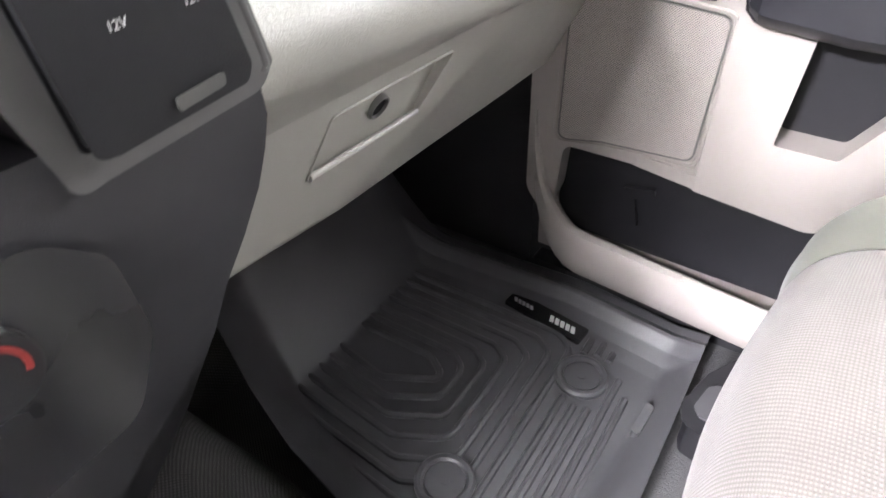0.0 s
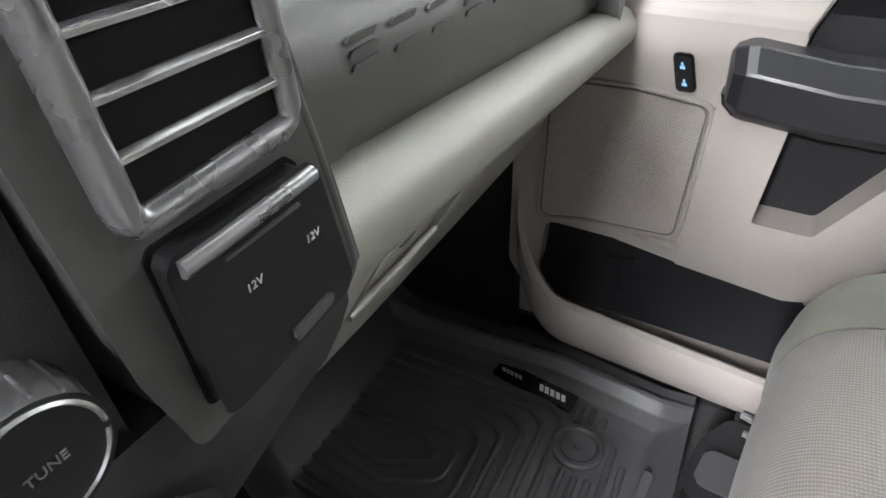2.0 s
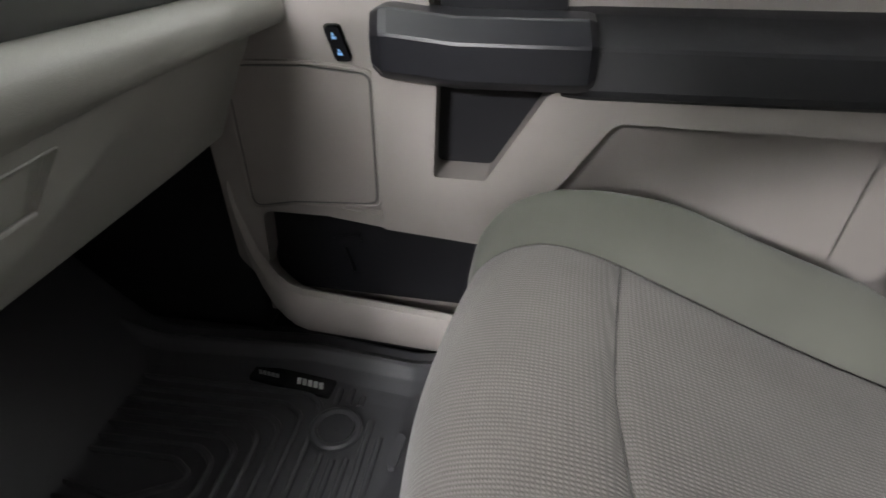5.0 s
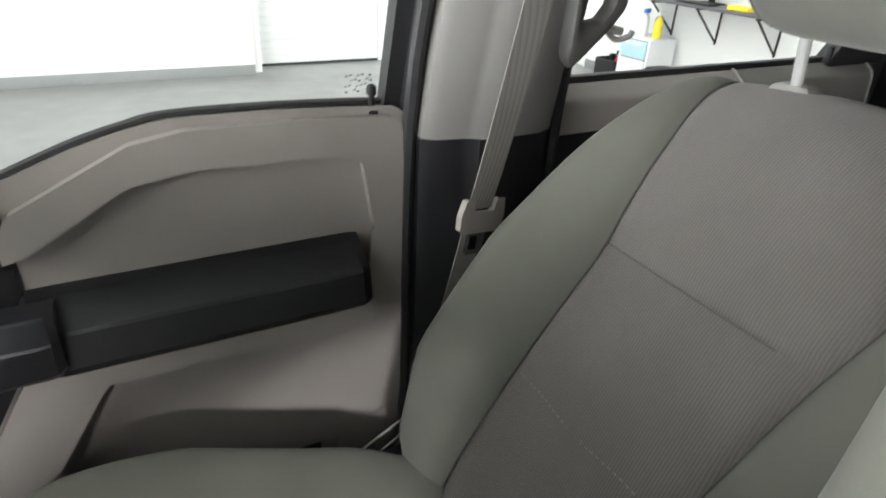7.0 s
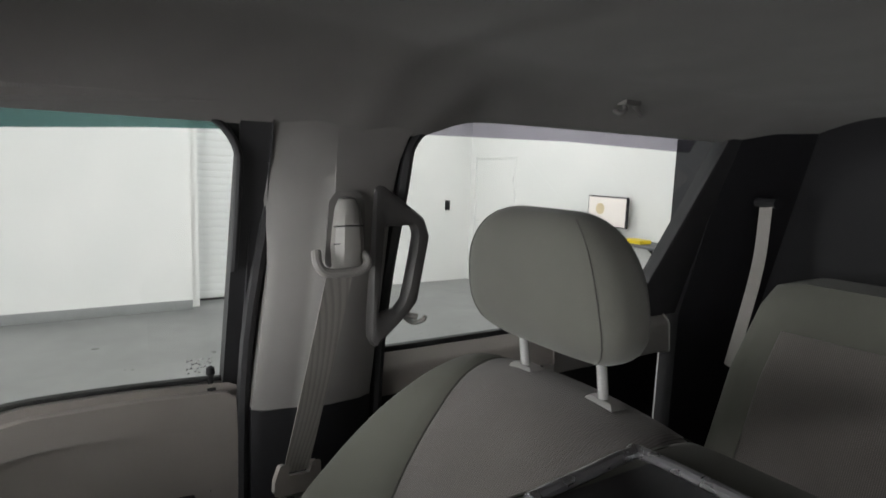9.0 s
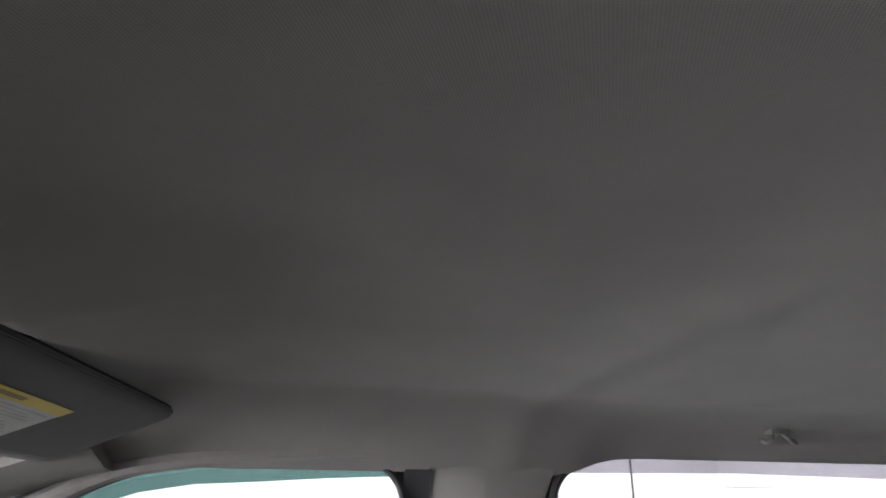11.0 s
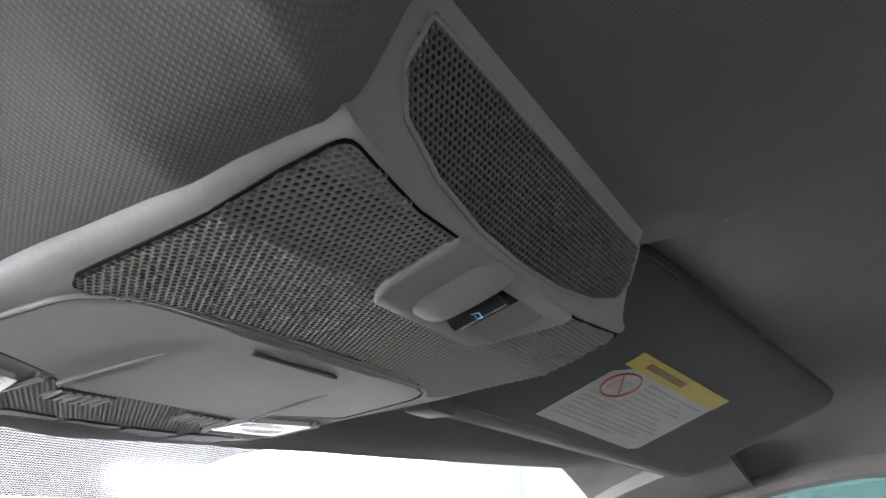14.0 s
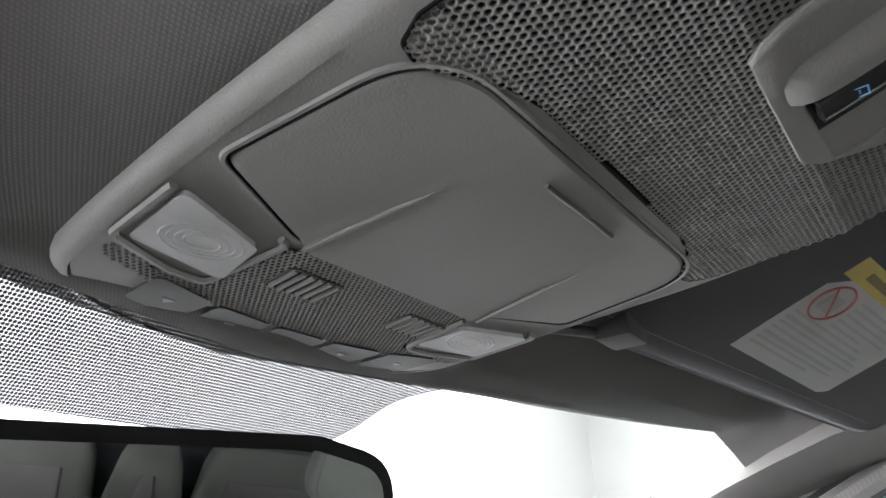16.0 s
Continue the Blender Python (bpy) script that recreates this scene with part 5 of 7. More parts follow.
def cush_pt(i, dx):
    """A point of the cushion: station i along its middle line, dx across."""
    p = cush[i]
    y, z = p.y, p.z
    t = cush[min(i + 1, len(cush) - 1)] - cush[max(i - 1, 0)]
    nrm = Vector((0, -t.z, t.y)).normalized()
    b = lerp(y, [-0.03, 0.077, 0.365, 0.45], [0.135, 0.146, 0.194, 0.205])
    s = i / (len(cush) - 1)
    w = lerp(s, [0, 0.12, 0.4, 0.65, 0.8, 1.0], [0.235, 0.252, 0.272, 0.268, 0.250, 0.235])
    h = lerp(s, [0, 0.1, 0.22, 0.42, 0.58, 0.7, 0.8, 1.0], [0.0, 0.030, 0.056, 0.058, 0.036, 0.016, 0.004, 0.0])
    a = abs(dx)
    crown = 0.010 * (1 - (a / b) ** 2) if a < b else 0.0
    if a <= b:
        off = crown
    else:
        q = (a - b) / (w - b)
        off = h * math.sin(min(q, 1.0) * 2.25) / 0.98 if q < 0.70 else h * math.sin(0.70 * 2.25) / 0.98 - (0.055) * ((q - 0.70) / 0.30) ** 2.2
    bow = lerp(y, [-0.03, 0.077, 0.365, 0.45], [0.006, 0.016, 0.022, 0.028]) * lerp(s, [0.66, 0.8], [1.0, 0.5]) * max(0.0, 1 - (a / b) ** 1.4)
    return p + nrm * off + Vector((0, bow, 0)), b, w


def cushion_piece(i0, i1, side, name, mat_):
    rows = []
    for i in range(i0, i1 + 1):
        _, b, w = cush_pt(i, 0)
        if side == 0:
            us = np.linspace(-b, b, 30)
        else:
            us = side * np.concatenate([np.linspace(b, w, 18)])
        row = []
        for u in us:
            p, b2, w2 = cush_pt(i, u)
            d = min(abs(abs(u) - b2), (abs(cush[i].y - cush[i0].y) if i0 > 8 else 1), (cush[i1] - cush[i]).length if i1 < len(cush) - 1 else 1)
            row.append((SX + u, p.y, p.z + seam_dip(d)))
        if side:
            x, y, z = row[-1]
            k = min(1.0, max(0.0, (z - 0.14) / 0.08))
            row.append((x - side * (0.006 + 0.03 * (1 - k)), y - 0.01, z - 0.06 * k))
            row.append((x - side * (0.012 + 0.05 * (1 - k)), y - 0.02, z - (z - 0.11) * k))
        rows.append(row)
    return part(name, loft(rows, closed=False), mat_, seat)


i_seam = min(range(len(cush)), key=lambda i: abs(cush[i].y - 0.365) + (0 if cush[i].z > 0.3 else 9))
i_back = min(range(len(cush)), key=lambda i: abs(cush[i].y - 0.077))
cushion_piece(i_back, i_seam, 0, "cushion_centre", SEAT_CLOTH)
cushion_piece(i_seam, len(cush) - 1, 0, "cushion_front", SEAT_CLOTH)
cushion_piece(0, i_back, 0, "cushion_rear", SEAT_CLOTH)
cushion_piece(0, len(cush) - 1, 1, "cushion_bolster", SEAT_SIDE)
cushion_piece(0, len(cush) - 1, -1, "cushion_bolster", SEAT_SIDE)

BACK = [(0.005, 0.235), (-0.012, 0.285), (-0.040, 0.36), (-0.080, 0.46), (-0.120, 0.55), (-0.165, 0.64), (-0.205, 0.705), (-0.245, 0.755), (-0.285, 0.792), (-0.325, 0.814), (-0.368, 0.822), (-0.408, 0.815), (-0.435, 0.788), (-0.446, 0.74), (-0.43, 0.66),
        (-0.36, 0.48), (-0.28, 0.28)]
back = smooth_line([(0, a, b) for a, b in BACK], 4)
BL = [0.0]
for p, q in zip(back, back[1:]):
    BL.append(BL[-1] + (q - p).length)


def back_pt(i, dx):
    p = back[i]
    t = back[min(i + 1, len(back) - 1)] - back[max(i - 1, 0)]
    nrm = Vector((0, t.z, -t.y)).normalized()
    s = BL[i]
    b = lerp(s, [0, 0.10, 0.45, 0.60, 0.72, 0.9], [0.172, 0.164, 0.112, 0.128, 0.152, 0.17])
    if dx < 0:
        b = lerp(s, [0.0, 0.20, 0.315, 0.40, 0.46, 0.525, 0.66, 0.72, 0.90], [0.135, 0.124, 0.131, 0.145, 0.156, 0.170, 0.174, 0.178, 0.185])
    w = lerp(s, [0, 0.08, 0.22, 0.40, 0.55, 0.65, 0.74, 0.85, 1.4], [0.235, 0.266, 0.281, 0.257, 0.222, 0.195, 0.176, 0.18, 0.235])
    h = lerp(s, [0, 0.08, 0.22, 0.40, 0.55, 0.66, 0.75, 1.4], [0.020, 0.055, 0.078, 0.066, 0.036, 0.012, 0.0, 0.0])
    a = abs(dx)
    if dx < 0:
        h, w = h * 0.45, b + lerp(s, [0.0, 0.4, 0.66, 0.8], [0.11, 0.10, 0.092, 0.08])
    if a <= b:
        off = 0.012 * (1 - (a / b) ** 2)
    else:
        q = (a - b) / (w - b)
        off = h * math.sin(q * 2.3) if q < 0.68 else h * math.sin(0.68 * 2.3) - (0.06 if dx > 0 else 0.022) * ((q - 0.68) / 0.32) ** 2.2
    return p + nrm * off, b, w


def back_piece(i0, i1, side, name, mat_):
    rows = []
    for i in range(i0, i1 + 1):
        _, b, w = back_pt(i, 0)
        bl, wl = back_pt(i, -1e-6)[1:]
        us = np.linspace(-bl, b, 26) if side == 0 else side * np.linspace(b if side > 0 else bl, w if side > 0 else wl, 18)
        row = []
        for u in us:
            p, b2, w2 = back_pt(i, u)
            d = min(abs(abs(u) - b2), (back[i] - back[i0]).length if i0 > 3 else 1, (back[i1] - back[i]).length if i1 < len(back) - 1 else 1)
            t = back[min(i + 1, len(back) - 1)] - back[max(i - 1, 0)]
            nrm = Vector((0, t.z, -t.y)).normalized()
            p = p + nrm * seam_dip(d)
            row.append((SX + u, p.y, p.z))
        if side:
            x, y, z = row[-1]
            s = BL[i]
            deep = lerp(s, [0, 0.6, 0.8, 1.4], [0.10, 0.07, 0.02, 0.0]) * (1.0 if side > 0 else 0.4)
            row.append((x - side * 0.006, y - deep, z - deep * 0.3))
        rows.append(row)
    return part(name, loft(rows, closed=False), mat_, seat)


i_bs = min(range(len(back)), key=lambda i: abs(BL[i] - 0.455))
i_top = min(range(len(back)), key=lambda i: abs(BL[i] - 0.86))
back_piece(0, i_bs, 0, "backrest_lower", BACK_CLOTH_DIM)
back_piece(i_bs, i_top, 0, "backrest_upper", BACK_CLOTH_DIM)
back_piece(0, i_top, 1, "backrest_bolster", SEAT_SIDE)
back_piece(0, i_top, -1, "backrest_bolster", SEAT_SIDE)
part("back_panel", loft([[(SX - 0.20, p[0], p[1]), (SX + 0.20, p[0], p[1])] for p in ((-0.43, 0.80), (-0.452, 0.74), (-0.40, 0.56), (-0.30, 0.28), (-0.12, 0.22))], closed=False), SHADOW_GREY, seat)
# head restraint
head = part("headrest", HEAD_BM(), SIDE_CLOTH_SHADED, seat, "grey padded head restraint")
for sg in (-1, 1):
    part("headrest_seam", tube([head_pt(q, math.pi / 2 - sg * 0.92, 0.0006) for q in np.linspace(0.04, 0.96, 16)], 0.0011, 6), THREAD, head)
for px in (0.513, 0.363):
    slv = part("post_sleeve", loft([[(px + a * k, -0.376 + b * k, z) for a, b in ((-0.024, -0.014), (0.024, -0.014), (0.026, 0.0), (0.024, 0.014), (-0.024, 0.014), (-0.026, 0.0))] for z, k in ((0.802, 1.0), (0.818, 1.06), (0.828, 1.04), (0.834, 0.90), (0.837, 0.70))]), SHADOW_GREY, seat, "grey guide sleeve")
    part("post", tube([(px, -0.378, 0.81), (px - 0.001, -0.352, 0.95)], 0.0068, 16), POST_CHROME, slv, "chrome headrest post")
# side shield and track
part("side_shield", prism("x", rounded([(-0.12, 0.06), (0.46, 0.06), (0.50, 0.12), (0.44, 0.20), (0.10, 0.25), (-0.10, 0.26)], 0.02), 0.700, 0.722, 0.008), BLACK, seat, "black plastic seat side shield")
part("track_cover", prism("z", rounded([(0.593, 0.40), (0.722, 0.40), (0.738, 0.485), (0.735, 0.535), (0.691, 0.560), (0.628, 0.576), (0.606, 0.569), (0.596, 0.520)], 0.012), 0.078, 0.012, 0.010, 3), BLACK, seat, "black plastic cover of the seat track")
part("track_pad", prism("z", rounded([(0.607, 0.420), (0.660, 0.420), (0.668, 0.550), (0.660, 0.558), (0.624, 0.565), (0.617, 0.560)], 0.008), 0.088, 0.070, 0.005, 3), RUBBER, seat, "dark grey pad on the track cover")
tb = part("track_bracket", prism("z", rounded([(0.706, 0.400), (0.792, 0.400), (0.797, 0.508), (0.763, 0.528), (0.728, 0.522), (0.716, 0.483)], 0.006), 0.072, 0.012, 0.004, 2), BLACK, seat)
for ends in (((0.760, 0.524, 0.080), (0.748, 0.490, 0.082), (0.738, 0.440, 0.082)), ((0.727, 0.519, 0.078), (0.721, 0.490, 0.080), (0.714, 0.440, 0.080)), ((0.790, 0.510, 0.080), (0.786, 0.470, 0.082), (0.780, 0.430, 0.082))):
    part("bracket_bar", tube(ends, 0.0055, 10), DARK_TRIM, tb)
part("bracket_bolt", disc("z", (0.750, 0.478), 0.0075, 0.070, 0.086, 20, 0.002), CHROME, tb, "bright bolt head")
part("track_rail", box(0.655, 0.72, 0.0, 0.50, 0.012, 0.06, 0.004), BLACK, seat)
part("track_rail", box(0.19, 0.25, 0.0, 0.50, 0.012, 0.06, 0.004), BLACK, seat)
part("recline_bracket", merged(prism("x", rounded([(-0.10, 0.14), (0.04, 0.14), (0.05, 0.20), (-0.02, 0.30), (-0.09, 0.36)], 0.012), 0.718, 0.732, 0.004)), BLACK, seat)
for ends in (((0.736, 0.065, 0.257), (0.736, -0.040, 0.315)), ((0.736, 0.050, 0.230), (0.736, -0.050, 0.293)), ((0.736, 0.035, 0.214), (0.736, -0.050, 0.263)), ((0.736, 0.020, 0.206), (0.736, -0.060, 0.206))):
    part("recline_rod", tube(ends, 0.0026, 8), SHADOW_GREY, seat)
part("cushion_pan", box(0.21, 0.68, 0.0, 0.49, 0.06, 0.21, 0.02), BLACK, seat)
# a row of loose pale stitches across the lower backrest
i_st = min(range(len(back)), key=lambda i: abs(BL[i] - 0.262))
for k in range(26):
    u = -0.09 + 0.0085 * k
    p, q = back_pt(i_st, u)[0], back_pt(i_st, u + 0.004)[0]
    part("stitch", tube([(SX + u, p.y + 0.0004, p.z + 0.002 * math.sin(k * 0.4)), (SX + u + 0.004, q.y + 0.0004, q.z + 0.002 * math.sin(k * 0.4 + 0.2))], 0.00045, 5), BELT, seat)
# seams, sewn flat
def seam_line(pt, i0, i1, side, dips):
    out = []
    for i in range(i0, i1 + 1):
        _, b, w = pt(i, side * 1e-6)
        p, _, _ = pt(i, side * b)
        out.append((SX + side * b, p.y - (0.003 if dips == 1 else 0.0), p.z - (0.0048 if dips == 0 else 0.0015)))
    return out


for sd in (-1, 1):
    part("seam", bead(seam_line(cush_pt, 0, len(cush) - 6, sd, 0), 0.0009, None, False), THREAD, seat)
    part("seam", bead(seam_line(back_pt, 2, i_top - 6, sd, 1), 0.0009, (0.3, 1, 0.4), False), THREAD, seat)
for pt, i in ((cush_pt, i_seam), (cush_pt, i_back), (back_pt, i_bs)):
    _, b, _ = pt(i, 0)
    row = []
    for u in np.linspace(-b, b, 24):
        p, _, _ = pt(i, u)
        row.append((SX + u, p.y - (0.0035 if pt is back_pt else 0), p.z - (0.0045 if pt is cush_pt else 0.002)))
    part("seam", bead(row, 0.0010, (0, 0.6, 0.8), False), THREAD, seat)

# ---- seat belt ----
belt = thing("seat_belt", "grey seat belt hanging from the pillar", "seat belt")


def web(points, w, across):
    rows = []
    pts = smooth_line(points, 8)
    for i, p in enumerate(pts):
        q = i / (len(pts) - 1)
        a = Vector(across[0]).lerp(Vector(across[1]), q).normalized()
        d = (pts[min(i + 1, len(pts) - 1)] - pts[max(i - 1, 0)]).normalized()
        nrm = a.cross(d).normalized() * 0.0006
        rows.append([p - a * w / 2 + nrm, p - a * w / 6 + nrm * 1.6, p + a * w / 6 + nrm * 1.6, p + a * w / 2 + nrm, p + a * w / 2 - nrm, p - a * w / 2 - nrm])
    return loft(rows)


part("webbing", web([(0.716, -0.168, 0.957), (0.712, -0.145, 0.86), (0.710, -0.118, 0.745), (0.712, -0.096, 0.648)], 0.047, ((0.12, -1, 0.05), (0.30, -1, -0.2))), BELT, belt)
part("webbing", web([(0.713, -0.094, 0.632), (0.724, -0.080, 0.54), (0.745, -0.062, 0.40), (0.77, -0.04, 0.16)], 0.047, ((0.30, -1, -0.2), (0.5, -1, 0.0))), BELT, belt)
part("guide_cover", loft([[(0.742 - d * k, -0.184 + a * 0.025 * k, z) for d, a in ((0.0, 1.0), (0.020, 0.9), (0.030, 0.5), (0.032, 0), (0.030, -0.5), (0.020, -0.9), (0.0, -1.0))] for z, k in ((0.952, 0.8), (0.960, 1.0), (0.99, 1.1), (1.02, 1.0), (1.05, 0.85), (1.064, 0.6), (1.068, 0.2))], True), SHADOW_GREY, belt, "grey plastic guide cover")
for gz in (0.995, 1.022):
    part("groove", tube([(0.722, -0.158, gz), (0.7115, -0.172, gz + 0.002), (0.7105, -0.184, gz + 0.002), (0.7115, -0.196, gz + 0.002), (0.722, -0.208, gz)], 0.0012, 6), BLACK, belt)
# Darker plate that stands in for the shade round the guide cover.
part("guide_recess", prism("x", rounded([(-0.216, 0.960), (-0.150, 0.960), (-0.157, 1.06), (-0.168, 1.074), (-0.202, 1.074), (-0.212, 1.06)], 0.01), 0.734, 0.742, 0.002), DARK_TRIM, belt)
part("guide_loop", tube([(0.722, -0.130, 0.985), (0.710, -0.128, 0.968), (0.708, -0.140, 0.955), (0.708, -0.170, 0.953), (0.708, -0.198, 0.955), (0.710, -0.210, 0.965), (0.722, -0.208, 0.980)], 0.0075, 10), SHADOW_GREY, belt)
tm = pose(0.7095, -0.096, 0.640, 0, 0, 0) @ Matrix.Rotation(0.28, 4, "Z") @ Matrix.Rotation(0.20, 4, "X")
ton = part("tongue", moved(prism("x", rounded([(-0.037, -0.020), (0.037, -0.020), (0.040, 0.0), (0.035, 0.022), (0.024, 0.022), (0.022, 0.004), (-0.022, 0.004), (-0.024, 0.022), (-0.035, 0.022), (-0.040, 0.0)], 0.004), -0.0065, 0.005, 0.003), tm), DOOR_GREY, belt, "grey belt tongue")
part("tongue_blade", moved(merged(prism("x", rounded([(-0.016, -0.056), (0.016, -0.056), (0.018, -0.018), (-0.018, -0.018)], 0.004), -0.001, 0.0015, 0.0004)), tm), CHROME, ton, "steel tongue blade")
part("tongue_slot", moved(prism("x", rounded([(-0.002, -0.048), (0.012, -0.048), (0.012, -0.030), (-0.002, -0.030)], 0.002), -0.0025, -0.0012, 0.0), tm), PIT, ton)

# ---- folding centre seat and the rear bench ----
mid = thing("centre_seat", "folding grey cloth centre seat with a black tray", "car seat", "front seats")
part("backrest", loft([[(x, y + dy, z) for x, y in rounded([(-0.15 + k, 0.15 - k), (0.184 - k, 0.15 - k), (0.184 - k, -0.15), (-0.15 + k, -0.15)], 0.03, 4)] for z, dy, k in ((0.30, 0.02, 0.0), (0.42, -0.01, 0), (0.60, -0.06, 0), (0.76, -0.10, 0), (0.862, -0.118, 0), (0.878, -0.120, 0.004), (0.885, -0.120, 0.014))]), SEAT_SIDE, mid)
part("cushion", loft([[(x, y, z + 0.06 * (y - 0.1)) for x, y in rounded([(-0.15, 0.0), (0.150, 0.0), (0.150, 0.44), (-0.15, 0.44)], 0.04, 4)] for z in (0.14, 0.24, 0.30, 0.315)]), SEAT_CLOTH, mid)
part("piping", bead([(x, y - 0.119, 0.877) for x, y in rounded([(-0.148, 0.148), (0.182, 0.148), (0.182, -0.148), (-0.148, -0.148)], 0.03, 6)], 0.0026), SEAT_SIDE, mid)
part("tray", box(-0.13, 0.158, -0.200, -0.02, 0.870, 0.8875, 0.004), BLACK, mid, "black plastic tray in the top")
part("tray_trim", tube([(0.163, -0.075, 0.886), (0.167, -0.13, 0.888), (0.172, -0.190, 0.889), (0.160, -0.203, 0.889), (0.0, -0.206, 0.889), (-0.13, -0.204, 0.888)], 0.0055, 10), SATIN_GREY, mid, "silver-grey trim bar")
rear = thing("rear_bench", "grey cloth rear bench seat", "car seat")
for x0, x1 in ((0.13, 0.62), (-0.12, 0.12), (-0.62, -0.13)):
    part("backrest", loft([[(x, y + dy, z) for x, y in rounded([(x0 + k, -1.00), (x1 - k, -1.00), (x1 - k, -1.14), (x0 + k, -1.14)], 0.035, 4)] for z, dy, k in ((0.36, 0.06, 0.0), (0.5, 0.02, 0.0), (0.7, -0.05, 0.005), (0.84, -0.10, 0.03), (0.885, -0.12, 0.05), (0.90, -0.13, 0.09))]), SEAT_SIDE, rear)
    part("backrest_insert", loft([[(x, y + dy, z) for x, y in rounded([(x0 + 0.08 + k, -0.994), (x1 - 0.08 - k, -0.994), (x1 - 0.08 - k, -1.02), (x0 + 0.08 + k, -1.02)], 0.01, 3)] for z, dy, k in ((0.38, 0.055, 0.0), (0.5, 0.02, 0.0), (0.7, -0.05, 0.005), (0.80, -0.085, 0.02))]), SEAT_CLOTH, rear)
part("cushion", loft([[(x, y, z) for x, y in rounded([(-0.64, -1.05), (0.64, -1.05), (0.64, -0.60), (-0.64, -0.60)], 0.05, 4)] for z in (0.0, 0.28, 0.36, 0.385)]), SEAT_CLOTH, rear)
rb = thing("rear_seat_belt", "dark grey belt on the rear pillar", "seat belt")
part("webbing", web([(0.655, -1.22, 1.06), (0.65, -1.20, 0.9), (0.675, -1.17, 0.66)], 0.047, ((-0.9, 0.45, 0), (-0.9, 0.45, 0))), BELT, rb)
part("guide", tube([(0.685, -1.235, 1.06), (0.625, -1.215, 1.06)], 0.012, 10), BLACK, rb)
dseat = thing("driver_seat", "grey cloth driver's seat", "car seat", "front seats")
part("cushion", loft([[(x, y, z + 0.2 * (y - 0.0) * (z > 0.25)) for x, y in rounded([(-0.70, -0.02), (-0.18, -0.02), (-0.18, 0.46), (-0.70, 0.46)], 0.05, 4)] for z in (0.05, 0.22, 0.27, 0.285)]), SEAT_SIDE, dseat)
part("backrest", loft([[(x, y + dy, z) for x, y in rounded([(-0.70 + k, -0.02), (-0.18 - k, -0.02), (-0.18 - k, -0.14), (-0.70 + k, -0.14)], 0.04, 4)] for z, dy, k in ((0.26, 0.0, 0.0), (0.45, -0.08, 0.0), (0.65, -0.17, 0.02), (0.80, -0.26, 0.05), (0.845, -0.29, 0.08))]), SEAT_SIDE, dseat)


# ---- headliner ----
SKEW = 0.048


def console_z(y):
    return lerp(y, [0.40, 0.435, 0.475, 0.54, 0.62, 0.70, 0.78], [1.197, 1.1925, 1.180, 1.1745, 1.1685, 1.161, 1.161])


def plain_roof(x, y):
    a = abs(x)
    z = 1.296 - 0.014 * (x / 0.55) ** 2
    if a > 0.54:
        z -= 0.099 * ((a - 0.54) / 0.205) ** 1.7 * (1 - 0.42 / (1 + math.exp((y + 0.36) * 40)))
    if y > 0.33:
        z -= 0.115 * ((y - 0.33) / 0.42) ** 1.6 * (1 - 0.26 * min(1.0, (a / 0.6) ** 2))
    y_end = 0.735 - 0.09 * (x / 0.75) ** 2
    q = min(1.0, max(0.0, (y - y_end + 0.11) / 0.11))
    q = q * q * (3 - 2 * q)
    z += q * (min(z, 1.1535 + lerp(a, [0, 0.2, 0.35, 0.65, 0.75], [0.0, 0.014, 0.021, 0.036, 0.040])) - z)
    return z - 0.010 * math.exp(-((y + 0.24 - 0.05 * a) / 0.05) ** 2) - 0.012 * (1 / (1 + math.exp((y + 0.30) * 40)))


def roof_z(x, y):
    """The cloth swells down round the overhead console."""
    z, a = plain_roof(x, y), abs(x)
    q = min(1.0, max(0.0, (a - 0.1165) / (0.125 if x < 0 else 0.03)))
    fall = 1 - q * q * (3 - 2 * q)
    r = min(1.0, max(0.0, (a - 0.09) / 0.45))
    wide = 1 - r * r * (3 - 2 * r)
    yy = y + SKEW * x * (1 - q)
    side = min(1.0, max(0.0, (a - 0.092) / 0.026))
    s = min(1.0, max(0.0, (yy - 0.400 + (0.016 if x < 0 else -0.034) * side) / 0.044))
    s = s * s * (3 - 2 * s)
    behind = math.exp(-((yy - 0.41) / 0.15) ** 2) if yy < 0.41 else 1.0
    low, swell = s * max(0.0, z - console_z(yy) - 0.0065), behind * max(0.0, z - 1.2425)
    if x > 0.112 and yy > 0.36:
        swell *= math.exp(-((yy - 0.36) / 0.05) ** 2)
    return z - ((fall * low) ** 3 + (wide * swell) ** 3) ** (1 / 3)


def roof_at(u, v):
    """The front edge of the cloth bows back towards the pillars."""
    y = v if v < 0.30 else 0.30 + (v - 0.30) * (0.435 - 0.09 * (u / 0.75) ** 2) / 0.435
    return (u, y, roof_z(u, y))


single("headliner", sheet(roof_at, np.concatenate([np.linspace(-0.748, -0.26, 56), np.linspace(-0.256, 0.226, 121), np.linspace(0.232, 0.748, 58)]), np.concatenate([np.linspace(-1.47, 0.30, 60), np.linspace(0.31, 0.735, 90)]), 0.02, (0, 0, 1)),
       HEADLINER, "grey woven cloth headliner of the cab roof", "ceiling", "", "structure", 60)
single("cab_roof", box(-0.80, 0.80, -1.54, 0.62, 1.325, 1.36, 0.02), plain("roof_paint", (0.5, 0.5, 0.5), 0.3), "painted roof of the truck cab", "roof", "", "structure")
rail = []
